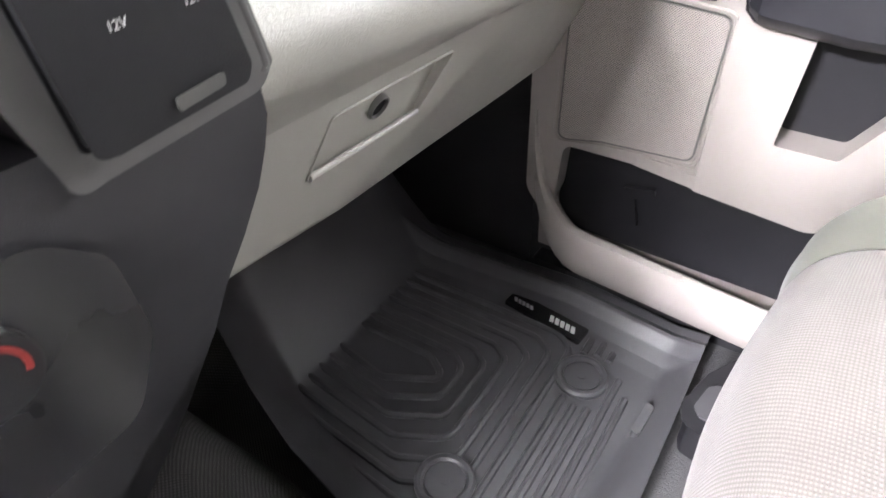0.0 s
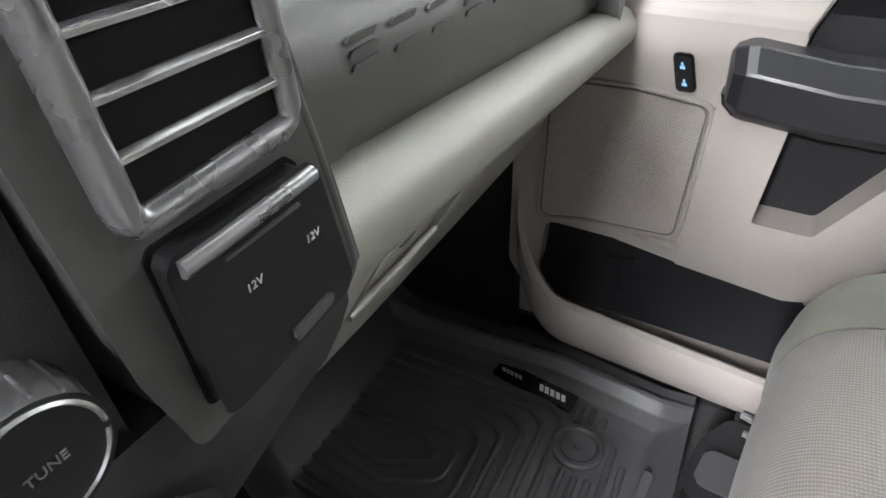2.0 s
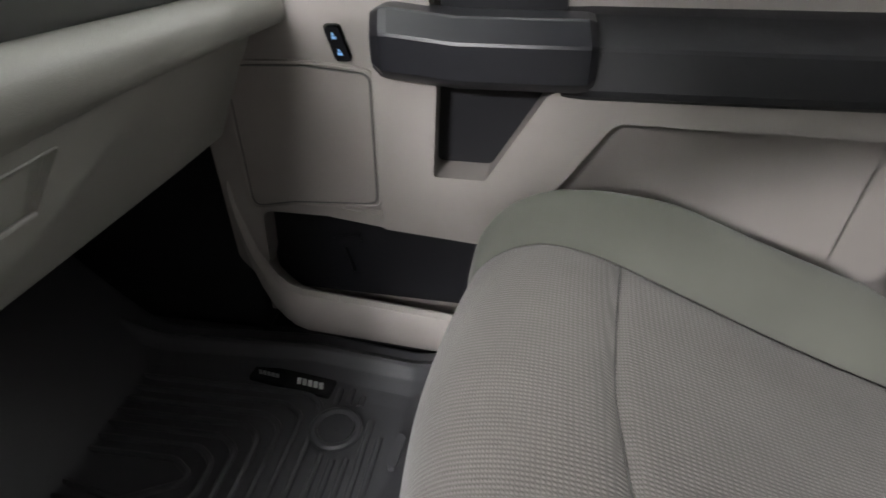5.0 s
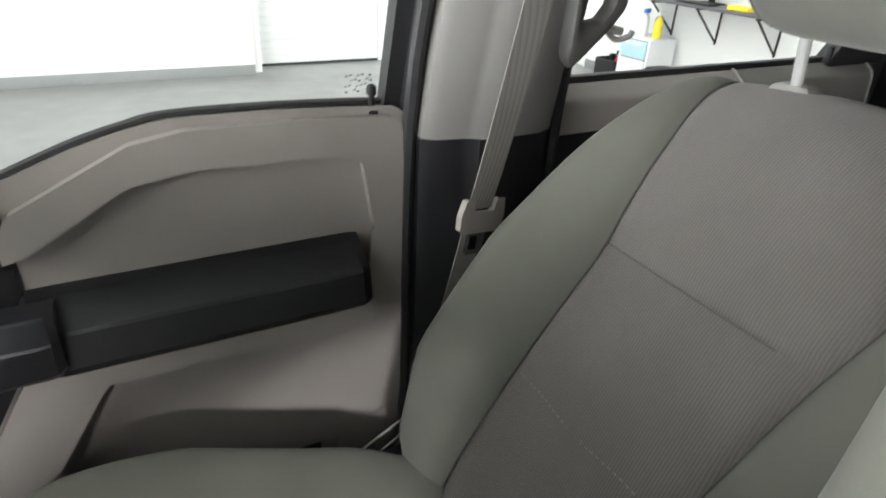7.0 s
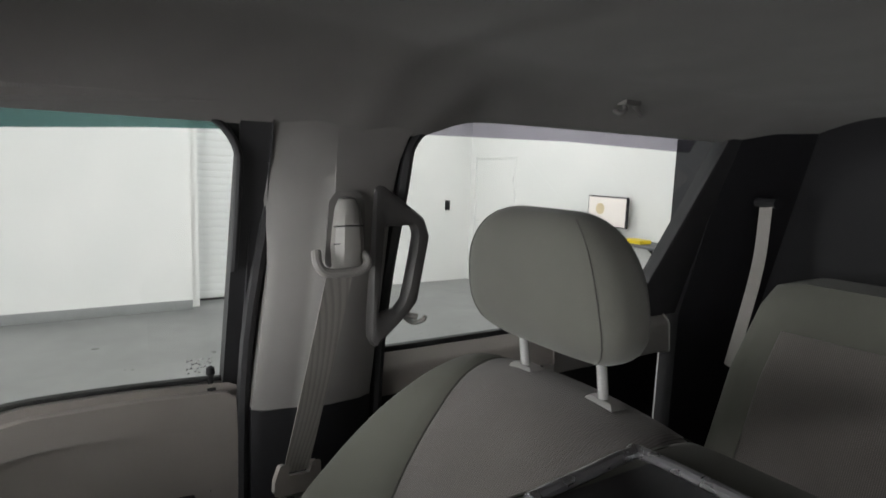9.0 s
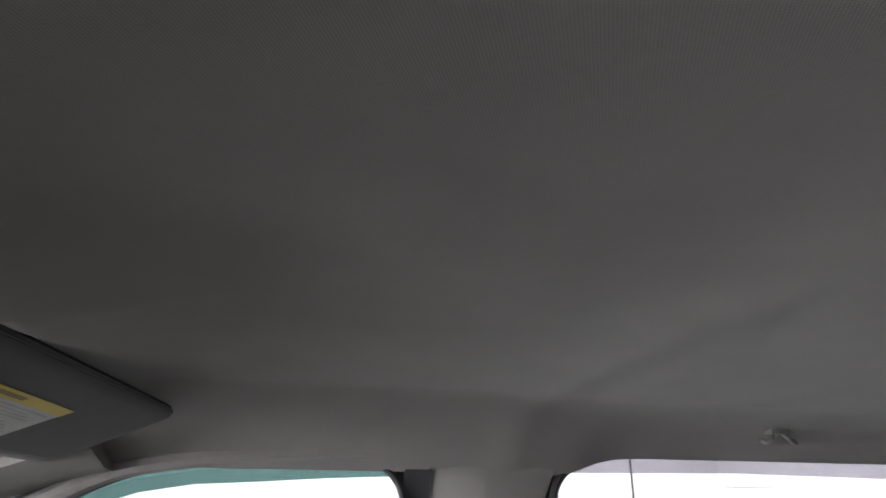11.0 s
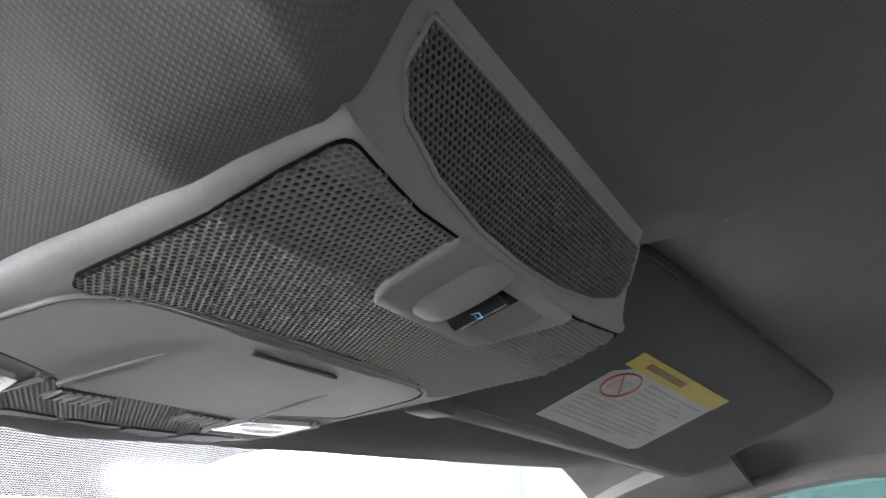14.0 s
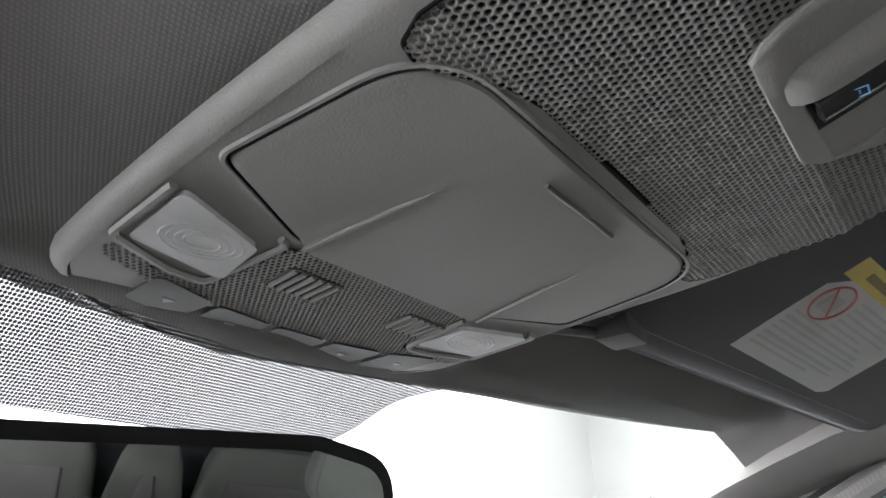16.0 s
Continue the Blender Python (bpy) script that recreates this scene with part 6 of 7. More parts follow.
for sg in (-1, 1):
    for z0, y0, y1 in ((1.196, -0.32, 0.50), (1.220, -1.50, -0.32)):
        rail.append(prism("y", rounded([(sg * 0.744, z0), (sg * 0.800, z0 - 0.005), (sg * 0.80, 1.33), (sg * 0.735, 1.32)], 0.006), y0, y1, 0.0))
single("roof_rail", merged(*rail),
       SEAL, "dark rail along the roof edge", "roof rail", "", "structure")
def header_lip(x):
    """How far the trim reaches forward round the front of the console."""
    return lerp(x, [-0.32, -0.20, -0.10, 0.0, 0.07, 0.14, 0.20], [0.0, 0.030, 0.036, 0.030, 0.014, 0.0, 0.0])


single("windscreen_header", loft([[(x, y + header_lip(x) * (y > 0.71) - 0.10 * (x / 0.75) ** 2 * 0.9, z + 0.28 * header_lip(x) * (y > 0.71) + lerp(abs(x), [0, 0.2, 0.35, 0.65, 0.75], [0.0, 0.014, 0.021, 0.036, 0.040])) for y, z in ((0.70, 1.167), (0.726, 1.152), (0.736, 1.1525), (0.738, 1.165), (0.72, 1.20))] for x in np.linspace(-0.74, 0.74, 75)]),
       HEADLINER, "grey trim over the windscreen", "trim", "", "structure")
single("window_edge_trim", tube([(glass_x(z) - 0.014, y, z + 0.020) for y, z in TOPLINE[2:]], 0.017, 10), HEADLINER, "cloth-covered roof edge over the passenger window", "trim", "", "structure")
# rounded upper rear corner of the front window opening
fil = [(-0.030, 1.195), (0.045, 1.195)] + [(0.045 - 0.070 * math.sin(a), 1.115 + 0.070 * math.cos(a)) for a in np.linspace(0.05, math.pi / 2, 9)] + [(-0.030, 1.11)]
single("window_corner_trim", prism("x", fil, 0.754, 0.764, 0.002), SEAL, "black rounded corner of the window opening", "trim", "", "structure")
single("window_corner_seal", tube([(0.750, 0.07, 1.184), (0.750, 0.045, 1.183)] + [(0.750, 0.045 - 0.070 * math.sin(a), 1.113 + 0.070 * math.cos(a)) for a in np.linspace(0.1, math.pi / 2, 9)] + [(0.770, -0.027, 1.05), (0.80, -0.028, 0.95)], 0.006, 8), SEAL, "black rubber seal round the window corner", "seal", "", "structure")
fil2 = [(-0.286, 1.222), (-0.372, 1.222)] + [(-0.372 + 0.068 * math.sin(a), 1.142 + 0.068 * math.cos(a)) for a in np.linspace(0.05, math.pi / 2, 9)] + [(-0.286, 1.13)]
single("window_corner_trim", prism("x", fil2, 0.754, 0.764, 0.002), SEAL, "black rounded corner of the rear window opening", "trim", "", "structure")
hk = thing("coat_hook", "small dark coat hook on the roof edge", "hook")
hx, hy = 0.640, -0.70
hz = roof_z(hx, hy) - 0.003
part("base", box(hx - 0.012, hx + 0.012, hy - 0.020, hy + 0.020, hz - 0.004, hz + 0.006, 0.003), DARK_TRIM, hk)
for sg in (-1, 1):
    part("prong", tube([(hx, hy + sg * 0.012, hz - 0.002), (hx - 0.008, hy + sg * 0.018, hz - 0.014), (hx - 0.006, hy + sg * 0.030, hz - 0.020), (hx + 0.004, hy + sg * 0.034, hz - 0.014)], 0.0042), DARK_TRIM, hk)

# ---- overhead console ----
con = thing("overhead_console", "grey overhead console with grilles, lamps and switches", "overhead console")


def outline(inset):
    half = [(0.0, 0.768), (0.045, 0.764), (0.085, 0.748), (0.109, 0.722), (0.1150, 0.690), (0.1175, 0.62), (0.1178, 0.57), (0.1176, 0.548), (0.1168, 0.532), (0.1145, 0.515), (0.108, 0.505), (0.06, 0.501), (0.0, 0.501)]
    pts = half + [(-x, y) for x, y in half[-2:0:-1]]
    c = (0.0, 0.60)
    return [(c[0] + (x - c[0]) * (1 - inset / 0.12), c[1] + (y - c[1]) * (1 - inset / 0.165)) for x, y in pts]


def on(u, v, d=0.0):
    """A place on the console's underside, d above it."""
    return (u, v - SKEW * u, console_z(v) + d)


rings_ = []
ROLL = [(0.0085 * (1 - math.cos(a)), 0.0085 * (1 - math.sin(a))) for a in np.linspace(0, math.pi / 2, 7)]
for inset, lift in [(-0.0006, 0.045), (-0.0002, 0.018)] + ROLL:
    rings_.append([on(u, v, lift) for u, v in [(q.x, q.y) for q in smooth_line([(a, b, 0) for a, b in outline(inset)] + [(*outline(inset)[0], 0)], 4)][:-1]])
body = loft(rings_, True, False)
inner = rings_[-1]
# underside skin as a grid fan to the middle line
cen = bmesh.new()
us_ = np.linspace(-1, 1, 30)
vy = np.linspace(0.506, 0.7615, 50)
out10 = [(q[0], q[1]) for q in inner]
grid_ = []
for y in vy:
    xs_ = []
    for (x1, y1), (x2, y2) in zip(out10, out10[1:] + out10[:1]):
        if (y1 - y) * (y2 - y) <= 0 and abs(y2 - y1) > 1e-9:
            xs_.append(x1 + (x2 - x1) * (y - y1) / (y2 - y1))
    hw = max(xs_) if xs_ else 0.01
    grid_.append([cen.verts.new(on(hw * u * 1.012, y, 0.0004)) for u in us_])
for a, b in zip(grid_, grid_[1:]):
    for k in range(len(us_) - 1):
        cen.faces.new((a[k], a[k + 1], b[k + 1], b[k]))
part("body", merged(body, cen), CONSOLE, con, "grey plastic console body")


# end of the console that faces the rear seats: sloped face with a bowed lower edge
def end_at(u, v, d=0.0):
    """u across, v from the lower edge (0) to the top (1)."""
    return (u, 0.4385 - 0.0265 * v + d * 0.85 - SKEW * u - 0.008 * (1 - v) ** 2 * (u / 0.1) ** 2, 1.1925 + 0.0475 * v + d * 0.5)


# one skin from the underside round the rear edge and up the end face
band = [(0.556, console_z(0.556)), (0.538, console_z(0.538)), (0.520, console_z(0.520)), (0.505, console_z(0.505)), (0.490, console_z(0.490)), (0.4785, console_z(0.4785)), (0.466, console_z(0.466)), (0.452, console_z(0.452)), (0.4425, console_z(0.4425)), (0.4395, 1.1905), (0.4382, 1.1916), (0.4373, 1.1940)] + [end_at(0, v)[1:] for v in (0.10, 0.18, 0.3, 0.45, 0.6, 0.75, 0.9, 0.96, 1.0)] + [(0.416, 1.246)]
rows = []
for k, (y, z) in enumerate(band):
    up = min(1.0, max(0.0, (z - 1.1925) / 0.0475)) if k > 8 else 0.0
    hw = lerp(y, [0.4425, 0.4525, 0.466, 0.490, 0.540, 0.556], [0.1050, 0.1080, 0.1110, 0.1140, 0.1165, 0.1176]) if k < 9 else 0.1040 - 0.0070 * up
    wide = lerp(y, [0.45, 0.52], [1.35, 1.0])
    tilt = 1.05 * min(1.0, max(0.0, (k - 8) / 6))
    bow = lerp(y, [0.4425, 0.49], [1.0, 0.0]) if k < 9 else (1 - up) ** 2
    cols = [(-hw - 0.0006, 0.045), (-hw - 0.0002, 0.018)] + [(-hw + i * wide, l) for i, l in ROLL]
    cols += [(u, 0.0) for u in np.linspace(-hw + 0.018, hw - 0.018, 26)] + [(-p, q) for p, q in cols[::-1]]
    row = []
    for u, lift in cols:
        v = y - 0.008 * bow * (u / 0.1) ** 2
        row.append((u, v - SKEW * u + lift * math.sin(tilt), (console_z(v) if k < 9 else z + (console_z(v) - console_z(y)) * (1 - up)) + lift * math.cos(tilt)))
    rows.append(row)
part("rear_band", loft(rows, closed=False), CONSOLE, con, "rounded grey rear edge of the console")
eg = rounded([(-0.0895, 0.85), (0.0895, 0.85), (0.0915, 0.50), (0.084, 0.28), (0.062, 0.14), (0.032, 0.07), (0.0, 0.05), (-0.032, 0.07), (-0.062, 0.14), (-0.084, 0.28), (-0.0915, 0.50)], [0.01, 0.01, 0, 0, 0, 0, 0, 0, 0, 0, 0])
eg = [(u, v) for u, v in eg]
part("end_grille", perforated([(u, v * 0.053) for u, v in eg], lambda u, v, d: end_at(u, v / 0.053, d - 0.0012), 0.0027, 0.00105, 0.0016), MESH_DARK, con, "dark grey perforated end grille")
part("end_grille_backing", loft([[end_at(u, v, -0.0003) for u in np.linspace(-hw, hw, 12)] for v, hw in ((0.08, 0.028), (0.16, 0.060), (0.3, 0.080), (0.50, 0.088), (0.82, 0.086))], closed=False), GRILLE_BACK, con)
part("grille_rim", bead([end_at(u, v, -0.0006) for u, v in eg], 0.0010, (0, -0.5, -0.85)), CONSOLE, con)

# perforated underside panel behind the lid, with the window switch
rg_half = [(0.0600, 0.4400), (0.0850, 0.4362), (0.0985, 0.4335), (0.1020, 0.4530), (0.1040, 0.4800), (0.1045, 0.5335), (0.1005, 0.5425), (0.0930, 0.5445), (0.0840, 0.5400), (0.0700, 0.5320), (0.0540, 0.5290), (0.0, 0.5275)]
rg = rounded([(-x, y) for x, y in rg_half] + rg_half[-2::-1], [0, 0, 0.006, 0, 0, 0.004, 0.003, 0.003] + [0] * 7 + [0.003, 0.003, 0.004, 0, 0, 0.006, 0, 0])
bez = rounded([(-0.0405, 0.4380), (-0.0395, 0.4715), (-0.0330, 0.4785), (0.0300, 0.4785), (0.0375, 0.4700), (0.0560, 0.4380)], 0.004)
part("rear_grille", perforated(rg, lambda u, v, d: on(u, v, d - 0.0012), 0.0027, 0.00105, 0.0013, (bez,)), MESH, con, "grey perforated grille")
part("rear_grille_backing", loft([[on(u, y, -0.0004) for u in np.linspace(-1, 1, 12) * lerp(y, [0.441, 0.445, 0.48], [0.06, 0.099, 0.103])] for y in np.linspace(0.441, 0.530, 16)], closed=False), GRILLE_BACK, con)
part("grille_gap", bead([on(u * 1.006, 0.485 + (v - 0.485) * 1.008, -0.0002) for u, v in rg], 0.0007), PIT, con)


def plate(name, poly, lift, thick, mat_, parent, label="", bevel=0.0012, dome=None):
    """A thin plate that follows the underside; lift is how far it stands below it."""
    bm = prism("z", poly, -lift, -lift + thick, bevel, 2)
    bmesh.ops.triangulate(bm, faces=bm.faces[:])
    long_e = [e for e in bm.edges if e.calc_length() > 0.02]
    if long_e:
        bmesh.ops.subdivide_edges(bm, edges=long_e, cuts=4)
        bmesh.ops.triangulate(bm, faces=bm.faces[:])
    for q in bm.verts:
        q.co.z += console_z(q.co.y) - (dome(q.co.x, q.co.y) if dome and q.co.z < -lift + thick * 0.5 else 0.0)
    for q in bm.verts:
        q.co.y -= SKEW * q.co.x
    return part(name, bm, mat_, parent, label)


# bezel of the window switch: a plate with a real hollow in it; it stands a little
# outboard of the middle line
SWX, SWY = 0.0045, -0.0085


def on_sw(u, v, d=0.0):
    return on(u + SWX, v + SWY, d)


mid_h = (0.015, 0.4650)
outer_b = star([(u - SWX, v - SWY) for u, v in bez], mid_h)
hole_b = star(rounded([(-0.0085, 0.4535), (0.0325, 0.4535), (0.0335, 0.4775), (-0.0085, 0.4790)], 0.0025), mid_h)


def mixed(k):
    return [((1 - k) * p[0] + k * q[0], (1 - k) * p[1] + k * q[1]) for p, q in zip(outer_b, hole_b)]


bz = part("switch_bezel", loft([[on_sw(u, v, -d) for u, v in mixed(k)] for k, d in ((0, -0.0004), (0, 0.0022), (0.03, 0.0031), (0.08, 0.0034), (0.5, 0.0034), (0.94, 0.0034), (0.99, 0.0031), (1, 0.0026), (1, -0.0002))], caps=False), CONSOLE, con, "grey bezel of the window switch")
part("hollow_floor", loft([[on_sw(x, y, -d) for x, d in ((-0.0090, -0.0001), (0.008, 0.0002), (0.014, 0.0003), (0.030, 0.0022), (0.034, 0.0026))] for y in (0.4530, 0.466, 0.4798)], closed=False), CONSOLE, bz)
hump = [(-0.0230, 0.0), (-0.0200, 0.0012), (-0.0165, 0.0034), (-0.0125, 0.0050), (-0.0085, 0.0054), (-0.0062, 0.0050), (-0.0052, 0.0044), (-0.0058, 0.0038), (-0.0075, 0.0034), (-0.0085, 0.0016), (-0.0090, 0.0)]
part("switch_hood", loft([[on_sw(-0.0140 + sh + (a + 0.0090) * w, y - 0.002, -0.0030 - d * h) for a, d in hump]
                          for y, w, h, sh in ((0.4465, 0.75, 0.03, 0.003), (0.4485, 0.84, 0.32, 0.002), (0.4510, 0.93, 0.72, 0.001), (0.4540, 0.99, 0.94, 0.0), (0.4590, 1.0, 1.0, 0.0), (0.4660, 1.0, 1.0, 0.0), (0.4730, 0.99, 0.96, 0.0), (0.4775, 0.94, 0.82, 0.0), (0.4810, 0.85, 0.55, 0.0), (0.4835, 0.72, 0.2, 0.0), (0.4845, 0.6, 0.02, 0.0))]), CONSOLE, bz)
rk = part("rocker", tube([on_sw(-0.0025, y, -0.0034) for y in (0.4545, 0.4620, 0.4700, 0.4765)], 0.0052, 20), ROCKER, bz, "glossy black rocker")
part("rocker_edge", tube([on_sw(0.0020, y, -0.0050) for y in (0.4560, 0.4660, 0.4750)], 0.0009, 8), CHROME, rk, "chrome edge of the rocker")
ikm = Matrix.Translation(on_sw(-0.0025, 0.4650, -0.0034)) @ Matrix.Rotation(radians(22), 4, "Y")
iz0, iz1 = -0.00535, -0.00510
part("icon", moved(merged(box(-0.0016, 0.0016, -0.0026, -0.0022, iz0, iz1, 0.0), box(-0.0016, 0.0016, 0.0022, 0.0026, iz0, iz1, 0.0), box(-0.0016, -0.0013, -0.0022, 0.0022, iz0, iz1, 0.0), box(0.0013, 0.0016, -0.0022, 0.0022, iz0, iz1, 0.0), box(-0.0007, 0.0006, -0.0003, 0.0014, iz0, iz1, 0.0)), ikm), ICON, rk, "blue lit window icon")

# lid of the glasses holder, with two creases and a slot
lid_poly = rounded([(-0.1030, 0.6120), (-0.0945, 0.5365), (0.0945, 0.5365), (0.1030, 0.6120), (0.055, 0.6350), (-0.055, 0.6350)], [0.008, 0.030, 0.030, 0.008, 0.03, 0.03], 12)


def lid_dome(x, y):
    edge = lerp(y, [0.53, 0.6375], [0.042, 0.0545])
    rise = lerp(y, [0.545, 0.57, 0.6375], [0.0016, 0.0028, 0.0046])
    return lerp(abs(x), [0, edge - 0.003, edge + 0.003, 0.105], [rise, rise, 0.0008, 0.0])


def fine_plate(name, poly, lift, mat_, parent, label, dome):
    """A domed plate on a fine grid, trimmed to its outline."""
    bm = bmesh.new()
    cx = sum(p[0] for p in poly) / len(poly)
    cy = sum(p[1] for p in poly) / len(poly)
    rows = []
    for k, q in enumerate(np.concatenate([[0.02], np.linspace(0.08, 0.985, 24)])):
        rows.append([on(cx + (x - cx) * q, cy + (y - cy) * q, -lift - dome(cx + (x - cx) * q, cy + (y - cy) * q)) for x, y in poly])
    rows.append([on(x, y, -lift * 0.6) for x, y in poly])
    rows.append([on(x, y, 0.001) for x, y in poly])
    return part(name, loft(rows, True, True), mat_, parent, label, 25)


dense = []
for (x1, y1), (x2, y2) in zip(lid_poly, lid_poly[1:] + lid_poly[:1]):
    n_ = max(1, int(math.hypot(x2 - x1, y2 - y1) / 0.004))
    dense += [(x1 + (x2 - x1) * k / n_, y1 + (y2 - y1) * k / n_) for k in range(n_)]
lid = fine_plate("holder_lid", dense, 0.0010, CONSOLE, con, "smooth grey lid of the glasses holder", lid_dome)
part("lid_gap", bead([on(u * 1.012, 0.586 + (v - 0.586) * 1.016, -0.0002) for u, v in dense], 0.0008), PIT, con)
part("lid_rim", bead([on(u * 1.024, 0.586 + (v - 0.586) * 1.034, -0.0003) for u, v in dense], 0.0012), CONSOLE, con)
for sx in (-1, 1):
    part("lid_crease", tube([on(sx * lerp(y, [0.53, 0.6375], [0.042, 0.0545]), y, -0.0010 - lerp(y, [0.545, 0.57, 0.6375], [0.0012, 0.0024, 0.0042])) for y in np.linspace(0.572, 0.6335, 9)], [0.0002, 0.0005, 0.0008, 0.0010, 0.0011, 0.0011, 0.0011, 0.0011, 0.0011], 8), CONSOLE, lid)
part("lid_slot", tube([on(-0.024, 0.5475, -0.0036), on(0.026, 0.5475, -0.0036)], 0.0010, 8), DARK_TRIM, lid)

# reading lamps
for sx in (1, -1):
    poly = [(sx * a, b) for a, b in ((-0.1025, 0.6345), (-0.1010, 0.6690), (-0.0600, 0.6770), (-0.0640, 0.6490))]
    poly = rounded(poly if sx == 1 else poly[::-1], 0.003)
    lp = plate("reading_lamp", poly, 0.0024, 0.003, LENS, con, "clear ribbed lamp lens", 0.0008)
    cx_, cy_ = sx * -0.081, 0.657
    for r_ in (0.006, 0.0085, 0.011, 0.0135):
        pts_ = [(cx_ + r_ * 1.15 * math.cos(a), cy_ + r_ * 0.8 * math.sin(a)) for a in np.linspace(0, 2 * math.pi, 28)[:-1]]
        pts_ = [p for p in pts_ if inside(poly, *p)]
        if len(pts_) > 6:
            part("lens_rib", bead([on(u, v, -0.0023) for u, v in pts_], 0.0005, None, len(pts_) == 27), LENS, lp)
    rim_ = [(sx * a, b) for a, b in ((-0.1065, 0.6305), (-0.1055, 0.6740), (-0.0780, 0.6850), (-0.0610, 0.6860), (-0.0560, 0.6400))]
    part("lamp_rim", bead([on(u, v, -0.0008) for u, v in rounded(rim_ if sx == 1 else rim_[::-1], 0.005)[4:]], 0.0017, None, False), CONSOLE, con)

# front grille with two microphone vents, and five switches
fg = rounded([(-0.053, 0.6415), (0.053, 0.6415), (0.0585, 0.6885), (0.078, 0.6885), (0.103, 0.6790), (0.1035, 0.6880), (0.070, 0.7015), (0.0, 0.7085), (-0.070, 0.7015), (-0.1035, 0.6880), (-0.103, 0.6790), (-0.078, 0.6885), (-0.0585, 0.6885)], 0.002)
MICS = ((-0.029, 0.6625), (0.0425, 0.6635))
mics = [rounded([(cx - 0.014, cy - 0.009), (cx + 0.014, cy - 0.009), (cx + 0.014, cy + 0.009), (cx - 0.014, cy + 0.009)], 0.002) for cx, cy in MICS]
part("front_grille", perforated(fg, lambda u, v, d: on(u, v, d - 0.0008), 0.0026, 0.0009, 0.0010, mics), MESH, con, "grey perforated grille")
part("front_grille_backing", loft([[on(u, y, -0.0002) for u in np.linspace(-1, 1, 12) * lerp(y, [0.642, 0.685, 0.689, 0.696, 0.7075], [0.053, 0.058, 0.10, 0.085, 0.02])] for y in np.linspace(0.6425, 0.7075, 22)], closed=False), PIT, con)
for (cx, cy), hole_ in zip(MICS, mics):
    mv = part("microphone_vent", bead([on(u, v, -0.0010) for u, v in hole_], 0.0006), DARK_TRIM, con)
    for k in range(6):
        part("vent_slat", tube([on(cx - 0.0115 + k * 0.0046, cy - 0.0085, -0.0012), on(cx - 0.0115 + k * 0.0046, cy + 0.0085, -0.0012)], 0.0013, 6), CONSOLE, mv)
for k in range(5):
    cx = -0.0635 + 0.0345 * k
    y0 = 0.7040 - 0.011 * (cx / 0.07) ** 2
    k1, k2 = (cx - 0.014) / 0.07, (cx + 0.014) / 0.07
    ya, yb = 0.7050 - 0.011 * k1 * k1, 0.7050 - 0.011 * k2 * k2
    yc, yd = 0.7330 - 0.013 * k2 * k2, 0.7330 - 0.013 * k1 * k1
    poly = rounded([(cx - 0.014, ya), (cx + 0.014, yb), (cx + 0.0130, yc), (cx - 0.0130, yd)], 0.003)
    bt = plate("switch", poly, 0.0022, 0.003, DARK_TRIM, con, "dark grey blank push switch", 0.0012)
    part("switch_mark", prism("z", [(cx - 0.003, y0 + 0.012), (cx + 0.003, y0 + 0.012), (cx, y0 + 0.017)], 0, 0.0003), GREY_PRINT, bt)
    for v_ in bt.children[-1].data.vertices:
        v_.co.z += console_z(v_.co.y) - 0.0027
        v_.co.y -= SKEW * v_.co.x

# ---- sun visors ----
def visor_plate(corners, thick, radii=0.09):
    """A soft flat pad on four corners (rear inner, rear outer, front outer, front inner)."""
    a, b, c, d = [Vector(p) for p in corners]
    nrm = (b - a).cross(d - a).normalized()
    if nrm.z > 0:
        nrm = -nrm
    poly = rounded([(0, 0), (1, 0), (1, 1), (0, 1)], radii, 9)
    rows = []
    for inset, off in ((0.10, thick), (0.03, thick * 0.98), (0.008, thick * 0.7), (0.0, thick * 0.3), (0.0, -thick * 0.3), (0.03, -thick * 0.6)):
        rows.append([tuple(a.lerp(b, 0.5 + (u - 0.5) * (1 - inset)).lerp(d.lerp(c, 0.5 + (u - 0.5) * (1 - inset)), 0.5 + (v - 0.5) * (1 - inset * 1.8)) + nrm * off) for u, v in poly])
    return loft(rows)


# Black bead that paints the shaded gap between a visor and the headliner.
def visor_gap_shade(corners, r, radii=0.1):
    a, b, c, d = [Vector(p) for p in corners]
    poly = rounded([(0, 0), (1, 0), (1, 1), (0, 1)], radii, 9)
    return bead([tuple(a.lerp(b, u).lerp(d.lerp(c, u), v)) for u, v in poly], r)


VA, VB, VC, VD = (0.150, 0.432, 1.2730), (0.582, 0.333, 1.2392), (0.662, 0.520, 1.1720), (0.195, 0.643, 1.2040)
vis = thing("sun_visor", "dark grey cloth sun visor with a warning sticker", "sun visor", "sun visors")
part("pad", visor_plate((VA, VB, VC, VD), 0.007), VISOR, vis)
part("rim", visor_gap_shade((VA, VB, VC, VD), 0.0045), BLACK_SOFT, vis, "black bead for the shaded gap round the visor")
part("pivot_clip", merged(box(0.205, 0.240, 0.606, 0.632, 1.190, 1.212, 0.003), tube([(0.205, 0.632, 1.196), (0.160, 0.648, 1.192)], 0.004)), DARK_TRIM, vis)
# warning sticker on the visor
S0, S1, S2, S3 = [Vector(p) for p in ((0.295, 0.461, 1.2362), (0.457, 0.4245, 1.2220), (0.492, 0.5315, 1.1862), (0.317, 0.567, 1.2004))]
sn = (S1 - S0).cross(S3 - S0).normalized()
sn = sn if sn.z < 0 else -sn


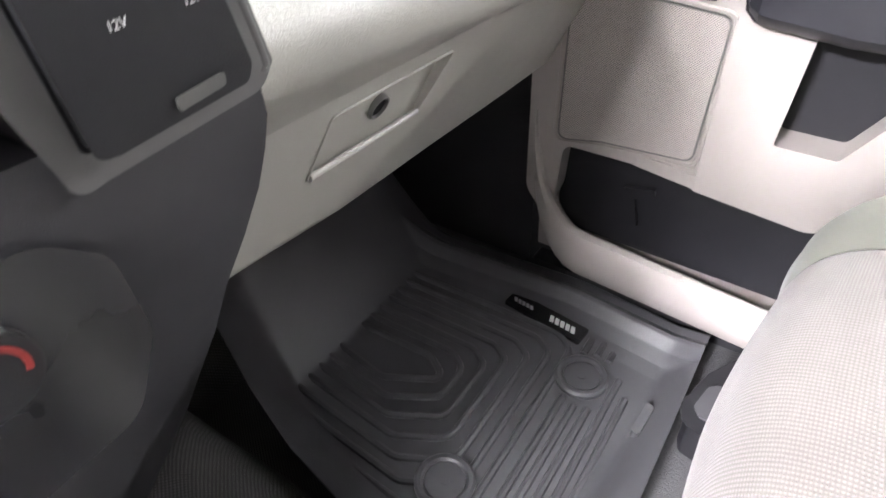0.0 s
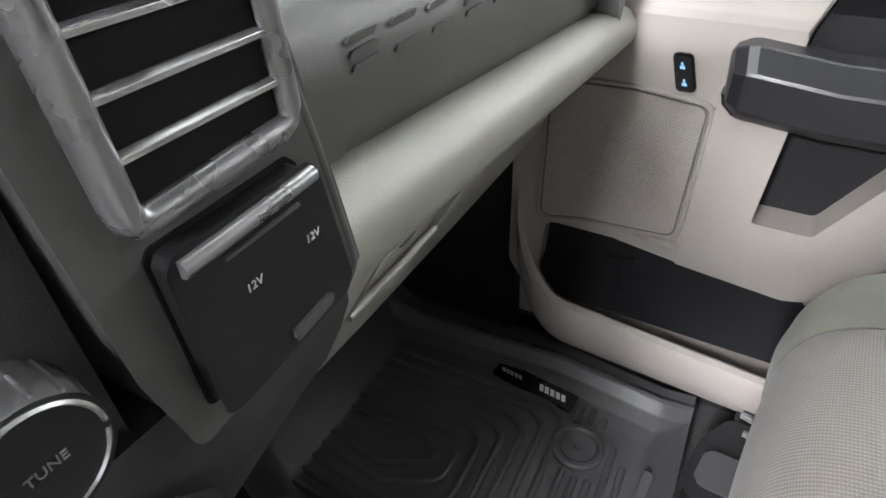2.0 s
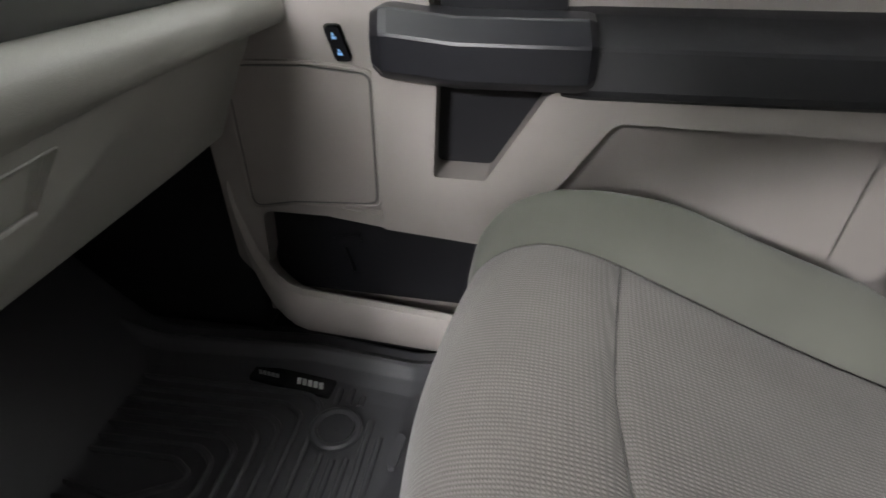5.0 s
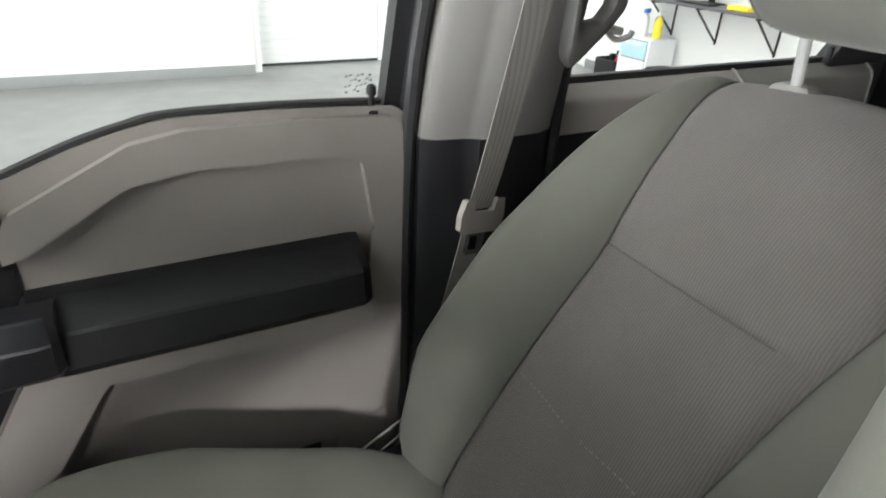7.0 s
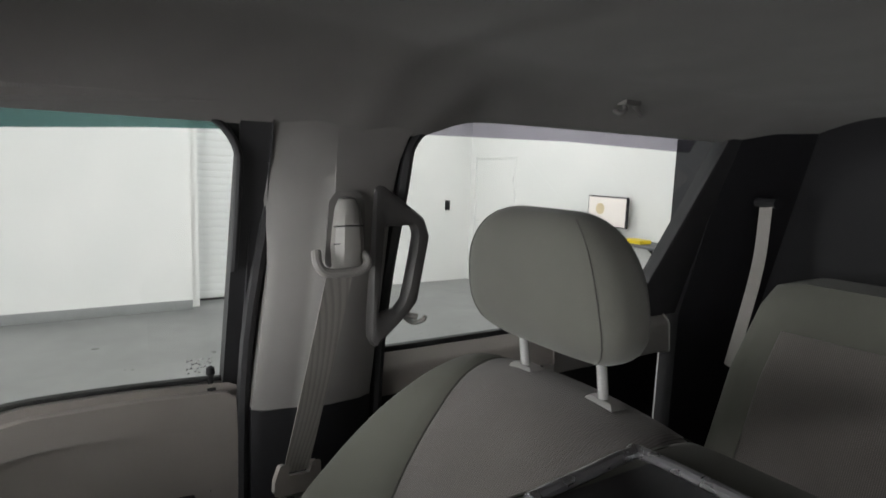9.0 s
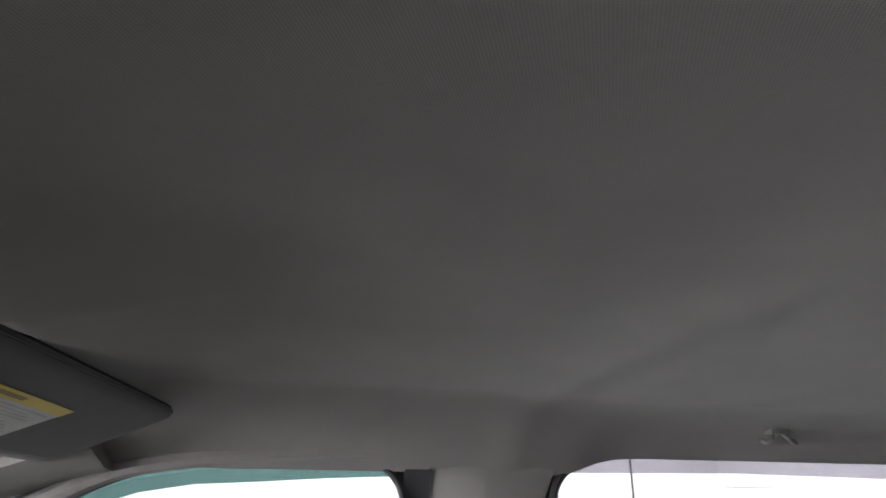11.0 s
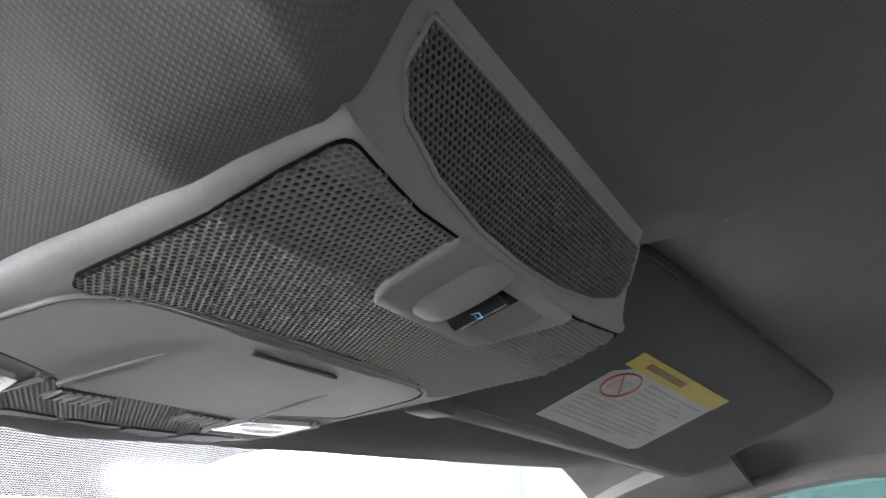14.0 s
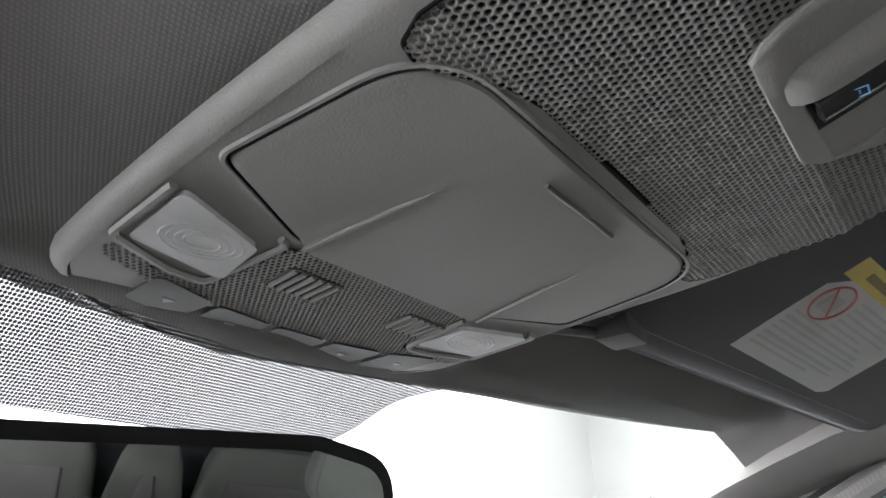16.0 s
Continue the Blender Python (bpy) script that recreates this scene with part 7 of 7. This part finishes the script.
def st_quad(u0, v0, u1, v1, off):
    pts = [S0.lerp(S1, u).lerp(S3.lerp(S2, u), v) + sn * off for u, v in ((u0, v0), (u1, v0), (u1, v1), (u0, v1))]
    return loft([pts, [p - sn * 0.0004 for p in pts]])


stk = part("warning_sticker", st_quad(0, 0, 1, 1, ST_OFF), STICKER, vis, "white and yellow warning sticker")
part("yellow_band", st_quad(0, 0, 1, 0.17, ST_OFF + 0.0006), YELLOW, stk)
part("band_mark", st_quad(0.14, 0.055, 0.52, 0.115, ST_OFF + 0.0010), BAND_INK, stk)
for k in range(12):
    v0 = 0.235 + 0.058 * k
    u0, u1 = (0.34 if k < 5 else 0.05), 0.93 - 0.05 * ((k * 7) % 4) - (0.25 if k in (4, 11) else 0.0)
    part("text_bar", st_quad(u0, v0, u1, v0 + (0.030 if k in (6, 9) else 0.020), ST_OFF + 0.0006), INK_PALE, stk)
pts = [S0.lerp(S1, 0.17 + 0.12 * math.cos(a)).lerp(S3.lerp(S2, 0.17 + 0.12 * math.cos(a)), 0.36 + 0.155 * math.sin(a)) + sn * (ST_OFF + 0.0008) for a in np.linspace(0, 2 * math.pi, 33)[:-1]]
part("red_ring", bead(pts, 0.0009, tuple(sn)), RED, stk, "red ring symbol")
part("red_stroke", tube([pts[4], pts[20]], 0.0008, 6), RED, stk)
part("symbol", st_quad(0.11, 0.30, 0.23, 0.44, ST_OFF + 0.0006), INK_PALE, stk)
va, vb, vc, vd = [Vector(p) for p in (VA, VB, VC, VD)]
part("edge_seam", tube([tuple(va.lerp(vb, u).lerp(vd.lerp(vc, u), 0.90) + sn * 0.0064) for u in (0.02, 0.2, 0.4, 0.6, 0.8, 0.93)], 0.0009, 6), SHADOW_GREY, vis, "pale seam along the visor edge")
vis2 = thing("sun_visor", "dark grey cloth sun visor folded against the roof", "sun visor", "sun visors")
part("pad", visor_plate(DRIVER_VISOR, 0.009, [0.36, 0.1, 0.1, 0.34]), VISOR, vis2)
part("rim", visor_gap_shade(DRIVER_VISOR, 0.0075, [0.36, 0.1, 0.1, 0.34]), BLACK_SOFT, vis2, "black bead for the shaded gap round the visor")

dv = [Vector(p) for p in DRIVER_VISOR]
dn = (dv[1] - dv[0]).cross(dv[3] - dv[0]).normalized()
dn = dn if dn.z < 0 else -dn
part("edge_seam", tube([tuple(dv[0].lerp(dv[1], u).lerp(dv[3].lerp(dv[2], u), 0.90) + dn * 0.0084) for u in (0.02, 0.2, 0.4, 0.6, 0.8, 0.93)], 0.0009, 6), SHADOW_GREY, vis2, "pale seam along the visor edge")

# ---- rear-view mirror ----
mir = thing("rear_view_mirror", "black framed rear-view mirror on the windscreen", "mirror")
mm = Matrix.Translation((-0.083, 0.755, 1.048)) @ Matrix.Rotation(radians(-14), 4, "Z") @ Matrix.Rotation(radians(-2.5), 4, "Y") @ Matrix.Scale(1.24, 4) @ Matrix.Rotation(radians(8), 4, "X")
mp = rounded([(-0.135, -0.038), (0.131, -0.040), (0.134, 0.036), (0.10, 0.044), (-0.10, 0.044), (-0.138, 0.036)], 0.016, 6)
part("housing", moved(prism("y", mp, 0.0, 0.026, 0.006, 3, True), mm), BLACK, mir)
part("mirror_glass", moved(prism("y", [(u * 0.996, v * 0.985) for u, v in mp], -0.0012, 0.002, 0.0006), mm), MIRROR, mir)
part("stem", tube([(-0.083, 0.790, 1.045), (-0.085, 0.82, 1.060), (-0.088, 0.875, 1.088)], 0.009, 10), BLACK, mir)
